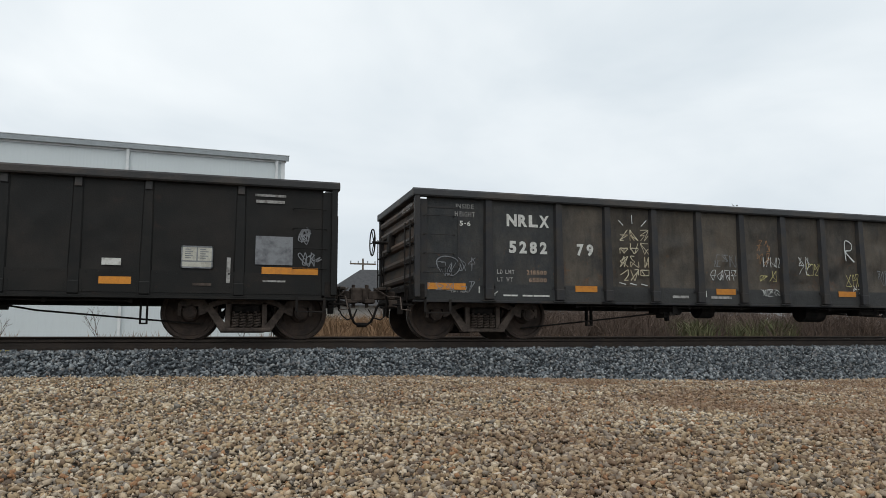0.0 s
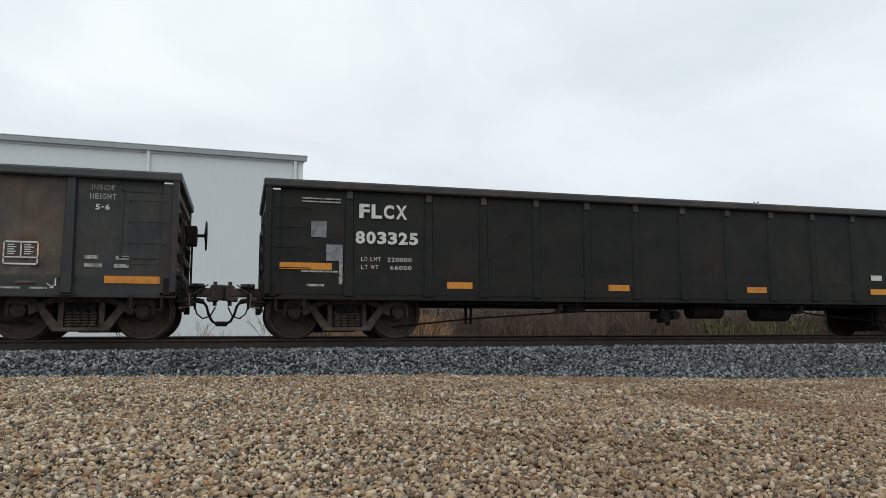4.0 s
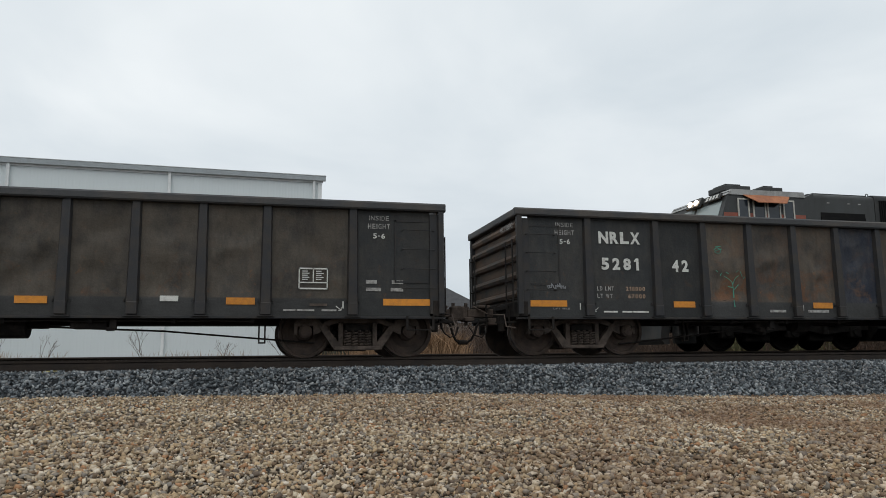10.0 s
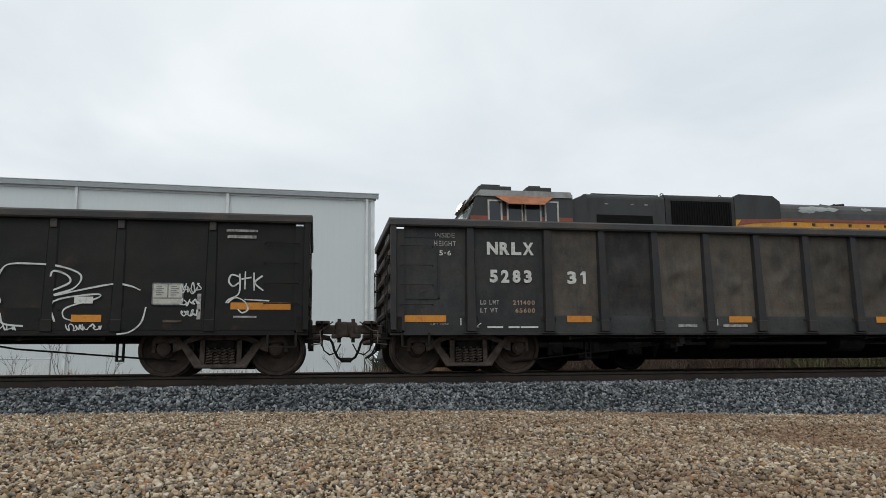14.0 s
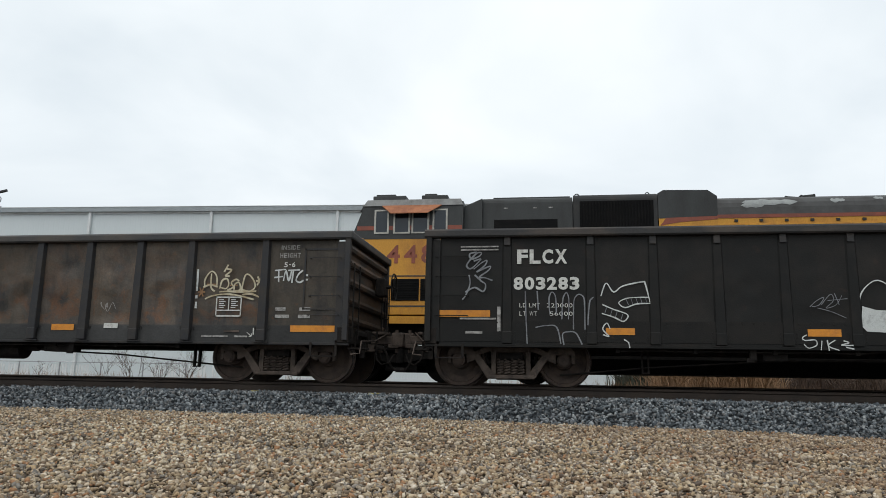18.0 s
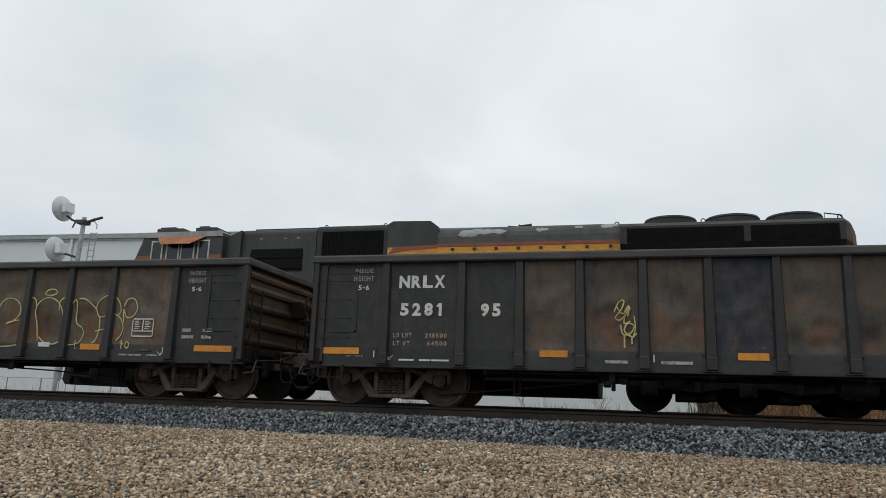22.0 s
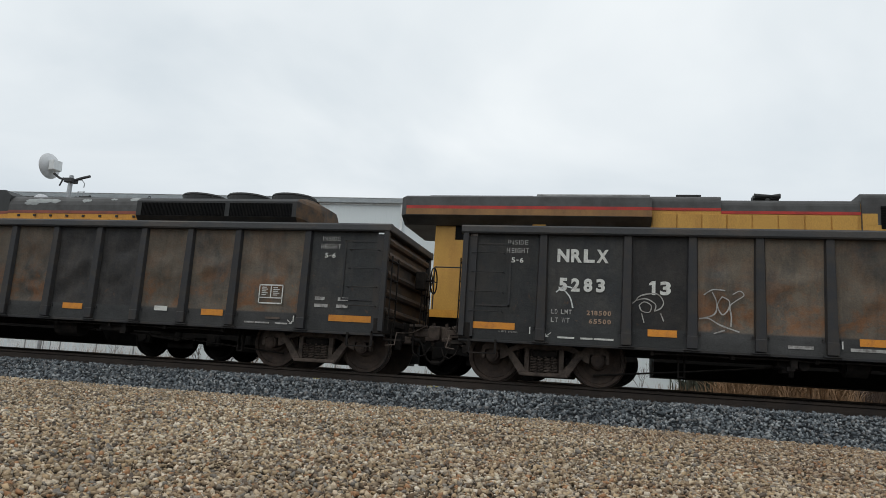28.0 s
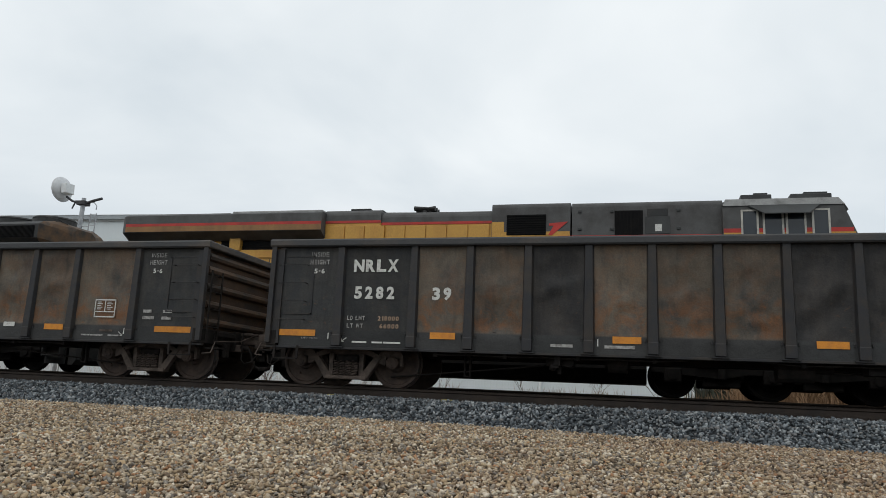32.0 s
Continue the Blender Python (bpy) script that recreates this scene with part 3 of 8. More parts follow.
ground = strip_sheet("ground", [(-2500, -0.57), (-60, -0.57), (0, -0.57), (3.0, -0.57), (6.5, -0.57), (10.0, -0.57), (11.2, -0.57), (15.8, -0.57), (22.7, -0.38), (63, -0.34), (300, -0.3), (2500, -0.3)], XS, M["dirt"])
for v in ground.data.vertices:
    if 0 < v.co.y < 16:
        v.co.z = float(ground_height(v.co.x, v.co.y))
tagged(ground, "tan gravel and dirt ground beside the railway", "ground", kind="structure")
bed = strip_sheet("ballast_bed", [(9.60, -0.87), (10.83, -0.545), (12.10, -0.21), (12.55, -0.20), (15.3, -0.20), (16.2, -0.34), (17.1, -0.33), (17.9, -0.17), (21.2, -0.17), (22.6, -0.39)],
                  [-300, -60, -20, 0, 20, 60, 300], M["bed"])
tagged(bed, "bed of packed blue-grey ballast under two tracks", "ballast", kind="structure")
far_ground = strip_sheet("verge", [(22.2, -0.36), (31.7, -0.26), (63, -0.26)], [-300, -60, 0, 60, 300], M["far_ground"])
tagged(far_ground, "dry bare verge between the track and the warehouse", "ground", kind="structure")

rail_profile = [(-0.07, 0.0), (0.07, 0.0), (0.07, 0.012), (0.012, 0.035), (0.009, 0.125), (0.037, 0.140), (0.037, 0.168), (0.028, 0.176),
                (-0.028, 0.176), (-0.037, 0.168), (-0.037, 0.140), (-0.009, 0.125), (-0.012, 0.035), (-0.07, 0.012)]


def track(y, name, x0, x1, step):
    top = new(name)
    tagged(top, "railway track of rusty steel rails on weathered wooden ties", "track", "tracks", "structure")
    for side in (-1, 1):
        bm = bmesh.new()
        sweep_x(bm, [(y + side * 0.754 + a, b - 0.176) for a, b in rail_profile], -300, 300)
        for f in bm.faces:
            if f.calc_center_median().z > -0.004:
                f.material_index = 1
        part("rail", bm, [M["rail"], M["railhead"]], top)
    bm = bmesh.new()
    box(bm, -0.115, 0.115, -1.3, 1.3, -0.36, -0.182, 0.012)
    first = None
    rng = random.Random(5)
    n = int((x1 - x0) / step)
    for i in range(n):
        m = pose(x0 + i * step + rng.uniform(-0.03, 0.03), y + rng.uniform(-0.03, 0.03), rng.uniform(-0.008, 0.004), 0, 0, rng.uniform(-1, 1))
        if first is None:
            first = part("tie", bm, M["tie"], top)
            first.matrix_basis = m
        else:
            again("tie", first.data, top, m)
    bm = bmesh.new()
    box(bm, -0.1, 0.1, -0.17, 0.17, -0.186, -0.174, 0.004)
    for sx, sy in ((-0.06, -0.085), (0.06, -0.085), (-0.06, 0.085), (0.06, 0.085)):
        box(bm, sx - 0.012, sx + 0.012, sy - 0.02, sy + 0.02, -0.175, -0.150)
    tp = None
    for i in range(n):
        for side in (-1, 1):
            m = pose(x0 + i * step, y + side * 0.754, 0)
            if tp is None:
                tp = part("tie_plate", bm, M["rail"], top)
                tp.matrix_basis = m
            elif side < 0 and abs(x0 + i * step) < 24:
                again("tie_plate", tp.data, top, m)
    return top


track_near = track(YC, "track_near", -34, 46, 0.56)
track_far = track(YF, "track_far", -34, 46, 0.72)
track_far.matrix_basis = pose(0, 0, 0.07)
for x in (-3.15, -5.3):
    bm = bmesh.new()
    box(bm, x - 0.10, x + 0.10, YC - 1.345, YC - 1.325, -0.265, -0.150, 0.006)
    box(bm, x - 0.10, x + 0.10, YC - 1.33, YC - 0.95, -0.180, -0.166, 0.006)
    part("painted_tie_end", bm, M["tie_yellow"], track_near, "faded yellow paint on a tie end")


def bed_height(y):
    return np.interp(y, [9.60, 10.83, 12.10, 12.55, 15.3, 16.2], [-0.87, -0.545, -0.21, -0.20, -0.20, -0.34])


def fan_points(rng, y0, y1, per_m2, spread=1.12, extra=1.6):
    """Places on the ground, thrown evenly over the fan in view."""
    area_w = spread * y1 + extra
    n = int(2 * area_w * (y1 - y0) * per_m2)
    x, y = rng.uniform(-area_w, area_w, n), rng.uniform(y0, y1, n)
    ok = np.abs(x) < spread * y + extra
    return x[ok], y[ok]


rng = np.random.default_rng(11)


def gravel_belt(name, y0, y1, per_m2, lo, hi, seed, shape):
    x, y = fan_points(rng, y0, y1, per_m2)
    s = rng.uniform(0, 1, len(x)) ** 1.9 * (hi - lo) + lo
    z = ground_height(x, y) + s * rng.uniform(0.05, 0.50, len(x))
    ok = z > bed_height(y) - 0.02
    ob = scatter_stones(name, M["gravel"], np.stack([x, y, z], 1)[ok], s[ok], seed, 0.34, shape)
    return tagged(ob, "loose tan and brown crushed gravel on the ground", "gravel", kind="stuff")


gravel_belt("gravel", 1.7, 3.4, 2900, 0.013, 0.042, 3, CHIP)
gravel_belt("gravel", 3.4, 6.0, 1650, 0.016, 0.045, 6, CHIP)
gravel_belt("gravel", 6.0, 11.4, 640, 0.022, 0.052, 7, CHIP)
# a few larger loose stones
x, y = fan_points(rng, 2.2, 9.0, 0.35)
s = rng.uniform(0.045, 0.08, len(x))
odd = scatter_stones("gravel", M["gravel"], np.stack([x, y, ground_height(x, y) + s * 0.2], 1), s, 8, 0.2, ROUND)
tagged(odd, "larger loose stones among the gravel", "gravel", kind="stuff")

n = 60000
x = rng.uniform(-18, 24, n)
y = rng.uniform(9.9, 13.0, n) + 0.09 * np.sin(x * 0.9) * 0.6
s = rng.uniform(0, 1, n) ** 1.4 * 0.042 + 0.030
z = bed_height(y) + s * rng.uniform(0.02, 0.55, n)
tie_ok = ~((y > 12.6) & (((x + 34) / 0.56 % 1.0 < 0.2) | ((x + 34) / 0.56 % 1.0 > 0.8))) & (z > ground_height(x, y) - 0.03)
ballast = scatter_stones("ballast_stones", M["ballast"], np.stack([x, y, z], 1)[tie_ok], s[tie_ok], 4, 0.8, CHIP, (0.42, 0.80))
tagged(ballast, "loose blue-grey crushed stone on the ballast shoulder", "ballast", kind="stuff")
n = 7000
x, y = rng.uniform(-30, 40, n), rng.uniform(13.15, 15.5, n)
y2 = rng.uniform(17.2, 21.9, n)
s = rng.uniform(0.045, 0.08, n)
inner = scatter_stones("track_ballast", M["ballast"], np.concatenate([np.stack([x, y, bed_height(y) + s * 0.1], 1), np.stack([x, y2, np.full(n, -0.16)], 1)]), np.concatenate([s, s]), 5, 0.9)
tagged(inner, "crushed ballast stone between and beside the rails", "ballast", kind="stuff")


# Open gondola cars. Origin: middle of the car at rail height; the side that is seen faces -y.
HL = 8.085          # half the body's length
PITCH = 17.54       # from car to car
TRUCK = 6.636       # truck centre from the middle
WB = 0.911          # axle from the truck's middle
WR = 0.457          # wheel radius
POSTS = [1.41, 2.82] + [2.82 + 1.031 * k for k in range(1, 11)] + [14.57]


def wheelset_mesh(radius=WR, name="wheelset", plate_m="wheel", tread_m="tread"):
    bm = bmesh.new()
    for s in (-1, 1):
        y0 = s * 0.70
        prof = [(0.0, radius + 0.026), (0.03, radius + 0.026), (0.035, radius + 0.002), (0.125, radius - 0.006), (0.13, radius - 0.06), (0.085, radius - 0.075),
                (0.06, radius * 0.62), (0.075, 0.17), (0.14, 0.14), (0.14, 0.095), (0.02, 0.095)]
        lathe(bm, [(y0 + s * a, r) for a, r in prof], 36)
        for k in range(2):
            a = k * math.pi + 0.5 * s
            bar(bm, (0.27 * math.cos(a), y0 + s * 0.06, 0.27 * math.sin(a)), (0.27 * math.cos(a), y0 + s * 0.082, 0.27 * math.sin(a)), 0.03, 8)
    bar(bm, (0, -1.05, 0), (0, 1.05, 0), 0.075, 14)
    for s in (-1, 1):
        lathe(bm, [(s * 0.98, 0.115), (s * 1.09, 0.115), (s * 1.10, 0.085), (s * 1.12, 0.085)], 14)
        for k in range(3):
            a = k * 2.094
            bar(bm, (0.055 * math.cos(a), s * 1.11, 0.055 * math.sin(a)), (0.055 * math.cos(a), s * 1.135, 0.055 * math.sin(a)), 0.016, 6)
    bmesh.ops.recalc_face_normals(bm, faces=bm.faces)
    for f in bm.faces:
        c = f.calc_center_median()
        if math.hypot(c.x, c.z) > radius - 0.012 and abs(f.normal.y) < 0.7:
            f.material_index = 1
    me = bpy.data.meshes.new(name)
    bm.to_mesh(me)
    bm.free()
    me.materials.append(M[plate_m])
    me.materials.append(M[tread_m])
    return me


WHEELSET = wheelset_mesh()


def truck_meshes():
    out = {}
    bm = bmesh.new()
    y0, y1 = -1.04, -0.93
    # top member, two diagonals, spring seat, pedestals
    prism(bm, [(-0.62, 0.60), (-0.40, 0.70), (0.40, 0.70), (0.62, 0.60), (0.60, 0.52), (0.38, 0.60), (-0.38, 0.60), (-0.60, 0.52)], y0, y1)
    for s in (-1, 1):
        prism(bm, [(s * 0.70, 0.57), (s * 0.42, 0.15), (s * 0.30, 0.15), (s * 0.30, 0.22), (s * 0.58, 0.58)], y0 - 0.02, y1)
        prism(bm, [(s * 0.26, 0.20), (s * 0.34, 0.20), (s * 0.34, 0.62), (s * 0.26, 0.62)], y0, y1)
        prism(bm, [(s * 0.56, 0.50), (s * 0.68, 0.66), (s * 1.03, 0.68), (s * 1.10, 0.60), (s * 1.10, 0.40), (s * 1.05, 0.40), (s * 1.04, 0.555), (s * 0.78, 0.555), (s * 0.77, 0.40), (s * 0.70, 0.42)], y0, y1)
        box(bm, s * 0.91 - 0.14, s * 0.91 + 0.14, y0 + 0.01, y1 - 0.02, 0.545, 0.60, 0.015)
    box(bm, -0.42, 0.42, y0 - 0.05, y1 + 0.05, 0.13, 0.20, 0.02)
    box(bm, -0.27, 0.27, y1 + 0.03, y1 + 0.06, 0.18, 0.62)
    out["side_frame"] = (bm, M["cast"])
    bm = bmesh.new()
    box(bm, -0.22, 0.22, -1.02, 1.02, 0.46, 0.58, 0.03)
    box(bm, -0.30, 0.30, -0.25, 0.25, 0.52, 0.68, 0.03)
    out["bolster"] = (bm, M["under"])
    bm = bmesh.new()
    tube(bm, [(0.05 * math.cos(k * 0.7), y0 - 0.012 + 0.05 * math.sin(k * 0.7), 0.20 + k * 0.0052) for k in range(52)], 0.014, 5)
    out["spring"] = (bm, M["cast"])
    bm = bmesh.new()
    for s in (-1, 1):
        box(bm, s * 0.40 - 0.05, s * 0.40 + 0.05, -0.85, 0.85, 0.38, 0.48, 0.01)
        for e in (-1, 1):
            prism(bm, [(s * 0.44, 0.30), (s * 0.47, 0.60), (s * 0.42, 0.62), (s * 0.39, 0.32)], e * 0.74 - 0.05, e * 0.74 + 0.05)
        bar(bm, (s * 0.40, -0.2, 0.45), (s * 0.22, -0.05, 0.70), 0.02)
    out["brake_beam"] = (bm, M["under"])
    return out


_tm = {}


def truck(parent, x):
    """A freight truck: side frames, bolster, springs, brake beams and two turning wheelsets."""
    if not _tm:
        for key, (bm, mat) in truck_meshes().items():
            me = bpy.data.meshes.new(key)
            bm.to_mesh(me)
            bm.free()
            me.materials.append(mat)
            _tm[key] = me
    t = again("truck", _tm["bolster"], parent, pose(x, 0, 0))
    t["label"] = "grimy cast-steel truck with two wheelsets"
    for rz in (0, 180):
        again("side_frame", _tm["side_frame"], t, pose(0, 0, 0, 0, 0, rz))
        for x in (-0.18, -0.06, 0.06, 0.18):
            again("spring", _tm["spring"], t, pose(0, 0, 0, 0, 0, rz) @ pose(x, 0, 0))
    again("brake_beam", _tm["brake_beam"], t, pose(0, 0, 0))
    for s in (-1, 1):
        again("wheelset", WHEELSET, t, pose(s * WB, 0, WR))
    return t


def panel_mesh(w, z0, z1, kind, mats, flat_sheet=False):
    """A dented sheet between two posts; it faces -y and is bowed inwards."""
    bm = bmesh.new()
    nx, nz = 15, 25
    rows = []
    for i in range(nx):
        row = []
        for j in range(nz):
            u, v = i / (nx - 1), j / (nz - 1)
            x, z = (u - 0.5) * w, z0 + v * (z1 - z0)
            bow = math.sin(math.pi * u) * math.sin(math.pi * v)
            dish_in = min(max((v - 0.13) / 0.10, 0), 1) * min((1 - v) / 0.25, 1) * min(u, 1 - u, 0.25) / 0.25
            fold = 1 - abs(noise.noise((x * 1.8 + kind * 5.3, z * 1.6 - x * 0.7, kind * 2.3)))
            d = 0.050 * dish_in + 0.075 * bow * noise.noise((x * 2.2 + kind * 7, z * 2.0, kind * 3.1)) + 0.030 * bow * noise.noise((x * 6, z * 5, kind * 1.7)) - 0.040 * bow * fold ** 5
            d = max(d, 0.003)
            if flat_sheet:
                d *= 0.25
            row.append(bm.verts.new((x, d, z)))
        rows.append(row)
    for i in range(nx - 1):
        for j in range(nz - 1):
            f = bm.faces.new((rows[i][j], rows[i + 1][j], rows[i + 1][j + 1], rows[i][j + 1]))
            f.smooth = True
    me = bpy.data.meshes.new("side_panel")
    bm.to_mesh(me)
    bm.free()
    me.materials.append(mats)
    return me


def gondola(black):
    """A gondola with dented sides between posts, or a black one with a riveted lower band."""
    c = new("gondola_car")
    panel_m, post_m, chord_m = (M["black_panel"], M["black_post"], M["black_chord"]) if black else (M["panel"], M["post"], M["chord"])
    ysheet, ypost = -1.455, -1.545
    # sheets between posts
    edges = [0.24] + POSTS + [2 * HL - 0.24]
    cache = {}
    for side in (0, 1):
        for i, (a, b) in enumerate(zip(edges, edges[1:])):
            w = round(b - a, 2)
            kind = i % 7
            plain = not black and (i < 3 or i > 12)
            key = (w, kind, plain)
            if key not in cache:
                cache[key] = panel_mesh(w, 0.70, 2.56, kind + (9 if black else 0), M["plain_panel"] if plain else panel_m, plain or black)
            m = pose((a + b) / 2 - HL, ysheet, 0) if side == 0 else pose((a + b) / 2 - HL, -ysheet, 0, 0, 0, 180)
            again("side_panel", cache[key], c, m)
    # posts: hat section with a gusset at the foot
    depth = 0.085 if not black else 0.028
    bm = bmesh.new()
    top_w, foot_w = 0.058, 0.075
    for (z0, z1, wa, wb, da, db) in ((0.92, 2.55, foot_w, top_w, depth, depth * 0.75),):
        v = []
        for z, w, d in ((z0, wa, da), (z1, wb, db)):
            v.append([bm.verts.new(p) for p in ((-w - 0.025, ysheet + 0.005, z), (-w, ysheet - d, z), (w, ysheet - d, z), (w + 0.025, ysheet + 0.005, z))])
        for i in range(3):
            bm.faces.new((v[0][i], v[0][i + 1], v[1][i + 1], v[1][i]))
        bm.faces.new(v[1])
        bm.faces.new(v[0][::-1])
    bmesh.ops.recalc_face_normals(bm, faces=bm.faces)
    box(bm, -0.085, 0.085, ysheet - depth - 0.006, ysheet, 0.715, 0.925, 0.014)
    box(bm, -0.135, 0.135, ysheet - depth * 0.8, ysheet, 0.690, 0.706)
    for q in (-0.125, 0.125):
        for z in (0.80, 0.86, 0.92) if black else (0.93, 0.96):
            bar(bm, (q, ysheet + 0.004, z), (q, ysheet - 0.022, z), 0.013, 6)
    post = None
    for side in (0, 1):
        for u in POSTS:
            m = pose(u - HL, 0, 0, 0, 0, 180 * side)
            if post is None:
                post = part("side_post", bm, post_m, c)
                post.matrix_basis = m
            else:
                again("side_post", post.data, c, m)
    if black:
        # dusty caps where the posts meet the top chord
        bm = bmesh.new()
        box(bm, -0.055, 0.055, ysheet - 0.052, ysheet, 2.40, 2.55, 0.008)
        cap = None
        for u in POSTS:
            if cap is None:
                cap = part("post_cap", bm, chord_m, c)
                cap.matrix_basis = pose(u - HL, 0, 0)
            else:
                again("post_cap", cap.data, c, pose(u - HL, 0, 0))
    for s in (-1, 1):
        for e in (-1, 1):
            bm = bmesh.new()
            x0, x1 = (HL - 0.10, HL) if e > 0 else (-HL, -HL + 0.10)
            box(bm, x0, x1, s * 1.50 - 0.055, s * 1.50 + 0.045, 0.74, 2.555, 0.012)
            part("corner_post", bm, post_m, c)
            bm = bmesh.new()
            x0, x1 = (HL - 0.245, HL - 0.10) if e > 0 else (-HL + 0.10, -HL + 0.245)
            box(bm, x0, x1, s * 1.475 - 0.018, s * 1.475 + 0.018, 0.74, 2.505)
            part("corner_plate", bm, post_m, c)
        bm = bmesh.new()
        sweep_x(bm, [(s * 1.43, 2.545), (s * 1.555, 2.545), (s * 1.575, 2.57), (s * 1.575, 2.66), (s * 1.55, 2.69), (s * 1.45, 2.69), (s * 1.43, 2.67)], -HL - 0.03, HL + 0.03)
        part("top_chord", bm, chord_m, c)
        bm = bmesh.new()
        sweep_x(bm, [(s * 1.38, 0.655), (s * 1.462, 0.655), (s * 1.470, 0.662), (s * 1.470, 0.694), (s * 1.462, 0.700), (s * 1.38, 0.700)], -HL, HL)
        part("side_sill", bm, post_m, c)
    if black:
        bm = bmesh.new()
        for i, (a, b) in enumerate(zip(edges, edges[1:])):
            k = int((b - a) / 0.16)
            for j in range(1, k):
                x = a + (b - a) * j / k - HL
                bar(bm, (x, ysheet - 0.012, 1.07), (x, ysheet - 0.022, 1.07), 0.016, 6)
        sweep_x(bm, [(ysheet - 0.012, 0.75), (ysheet - 0.014, 1.10), (ysheet - 0.003, 1.10), (ysheet - 0.003, 0.75)], -HL + 0.13, HL - 0.13)
        part("riveted_band", bm, panel_m, c)
    # ends: sheet, ribs, chord, sill
    for e in (-1, 1):
        bm = bmesh.new()
        x = e * (HL - 0.10)
        box(bm, x - 0.01, x + 0.01, -1.43, 1.43, 0.75, 2.6)
        part("end_sheet", bm, panel_m if black else M["end_steel"], c)
        for z in (1.12, 1.46, 1.80, 2.14, 2.40):
            bm = bmesh.new()
            poly = [(0, -0.085), (0.07, -0.055), (0.09, 0), (0.07, 0.055), (0, 0.085)]
            prism(bm, [(e * (HL - 0.095 + a), z + b) for a, b in poly], -1.40, 1.40)
            part("end_rib", bm, post_m if black else M["end_steel"], c)
        bm = bmesh.new()
        box(bm, e * (HL - 0.04) - 0.08, e * (HL - 0.04) + 0.08, -1.56, 1.56, 2.545, 2.685, 0.025)
        part("end_chord", bm, chord_m, c)
        bm = bmesh.new()
        box(bm, e * (HL - 0.10) - 0.10, e * (HL - 0.10) + 0.10, -1.50, 1.50, 0.70, 0.98, 0.015)
        box(bm, e * HL - 0.02, e * HL + 0.06, -0.32, 0.32, 0.62, 1.0, 0.02)
        part("end_sill", bm, M["under"], c)
        # ladder on the end, near corner, and its twin
        for s in (-1, 1):
            bm = bmesh.new()
            xx = e * (HL + (0.02 if black else 0.05))
            for zz in (1.02, 1.36, 1.70, 2.04):
                bar(bm, (xx, s * 1.02, zz), (xx, s * 1.40, zz), 0.011)
                for yy in (1.02, 1.40):
                    bar(bm, (xx, s * yy, zz), (e * (HL - 0.06), s * yy, zz), 0.011)
            for yy in (1.02, 1.40):
                box(bm, xx - 0.008, xx + 0.008, s * yy - 0.02, s * yy + 0.02, 0.78, 2.12)
            part("end_ladder", bm, M["under"], c)
            # side grab irons and sill step
            bm = bmesh.new()
            xa, xb = e * (HL - 0.18), e * (HL - 0.74)
            y = s * (1.50 + 0.065)
            tube(bm, [(xa, s * 1.44, 0), (xa, y, 0), (xb, y, 0), (xb, s * 1.44, 0)], 0.008)
            iron = part("grab_iron", bm, post_m, c)
            iron.matrix_basis = pose(0, 0, 1.18)
            for zz in (1.52, 1.86, 2.20):
                again("grab_iron", iron.data, c, pose(0, 0, zz))
            bm = bmesh.new()
            xa, xb = e * (HL - 0.20), e * (HL - 0.66)
            y = s * 1.52
            for xx in (xa, xb):
                box(bm, xx - 0.02, xx + 0.02, y - 0.012, y + 0.012, 0.47, 0.70)
            box(bm, min(xa, xb), max(xa, xb), y - 0.03, y + 0.03, 0.455, 0.475)
            part("sill_step", bm, M["under"], c)
        # coupler, hose, uncoupling rod
        bm = bmesh.new()
        box(bm, min(e * HL, e * 8.62), max(e * HL, e * 8.62), -0.09, 0.09, 0.76, 0.92, 0.02)
        box(bm, min(e * 8.56, e * 8.80), max(e * 8.56, e * 8.80), -0.17 if e > 0 else -0.05, 0.05 if e > 0 else 0.17, 0.70, 0.98, 0.04)
        box(bm, min(e * 8.50, e * 8.70), max(e * 8.50, e * 8.70), -0.16, 0.16, 0.68, 0.76, 0.02)
        box(bm, min(e * 8.2, e * 8.46), max(e * 8.2, e * 8.46), -0.24, 0.24, 0.93, 0.99, 0.02)
        box(bm, min(e * 8.06, e * 8.30), max(e * 8.06, e * 8.30), -0.30, 0.30, 0.60, 0.74, 0.02)
        bar(bm, (e * 8.64, -0.02, 0.60), (e * 8.64, -0.02, 1.04), 0.035, 8)
        part("coupler", bm, M["cast"], c, "rusty knuckle coupler")
        for y in (-0.62, 0.62):
            bm = bmesh.new()
            box(bm, e * 8.12 - 0.05, e * 8.12 + 0.05, y - 0.06, y + 0.06, 0.46, 0.74, 0.01)
            part("coupler_carrier", bm, M["under"], c)
            bm = bmesh.new()
            box(bm, e * 8.10 - 0.03, e * 8.10 + 0.03, y - 0.34, y + 0.34, 0.86, 0.95, 0.01)
            part("end_beam", bm, M["under"], c)
        bm = bmesh.new()
        box(bm, e * 8.20 - 0.16, e * 8.20 + 0.16, -1.30, -1.02, 0.60, 0.63)
        bar(bm, (e * 8.10, -1.05, 0.62), (e * 8.10, -1.05, 0.92), 0.018, 6)
        part("crossover_step", bm, M["under"], c)
        bm = bmesh.new()
        bar(bm, (e * 8.32, -0.34, 0.98), (e * 8.32, -0.34, 0.52), 0.020, 6)
        part("angle_cock_pipe", bm, M["under"], c)
        bm = bmesh.new()
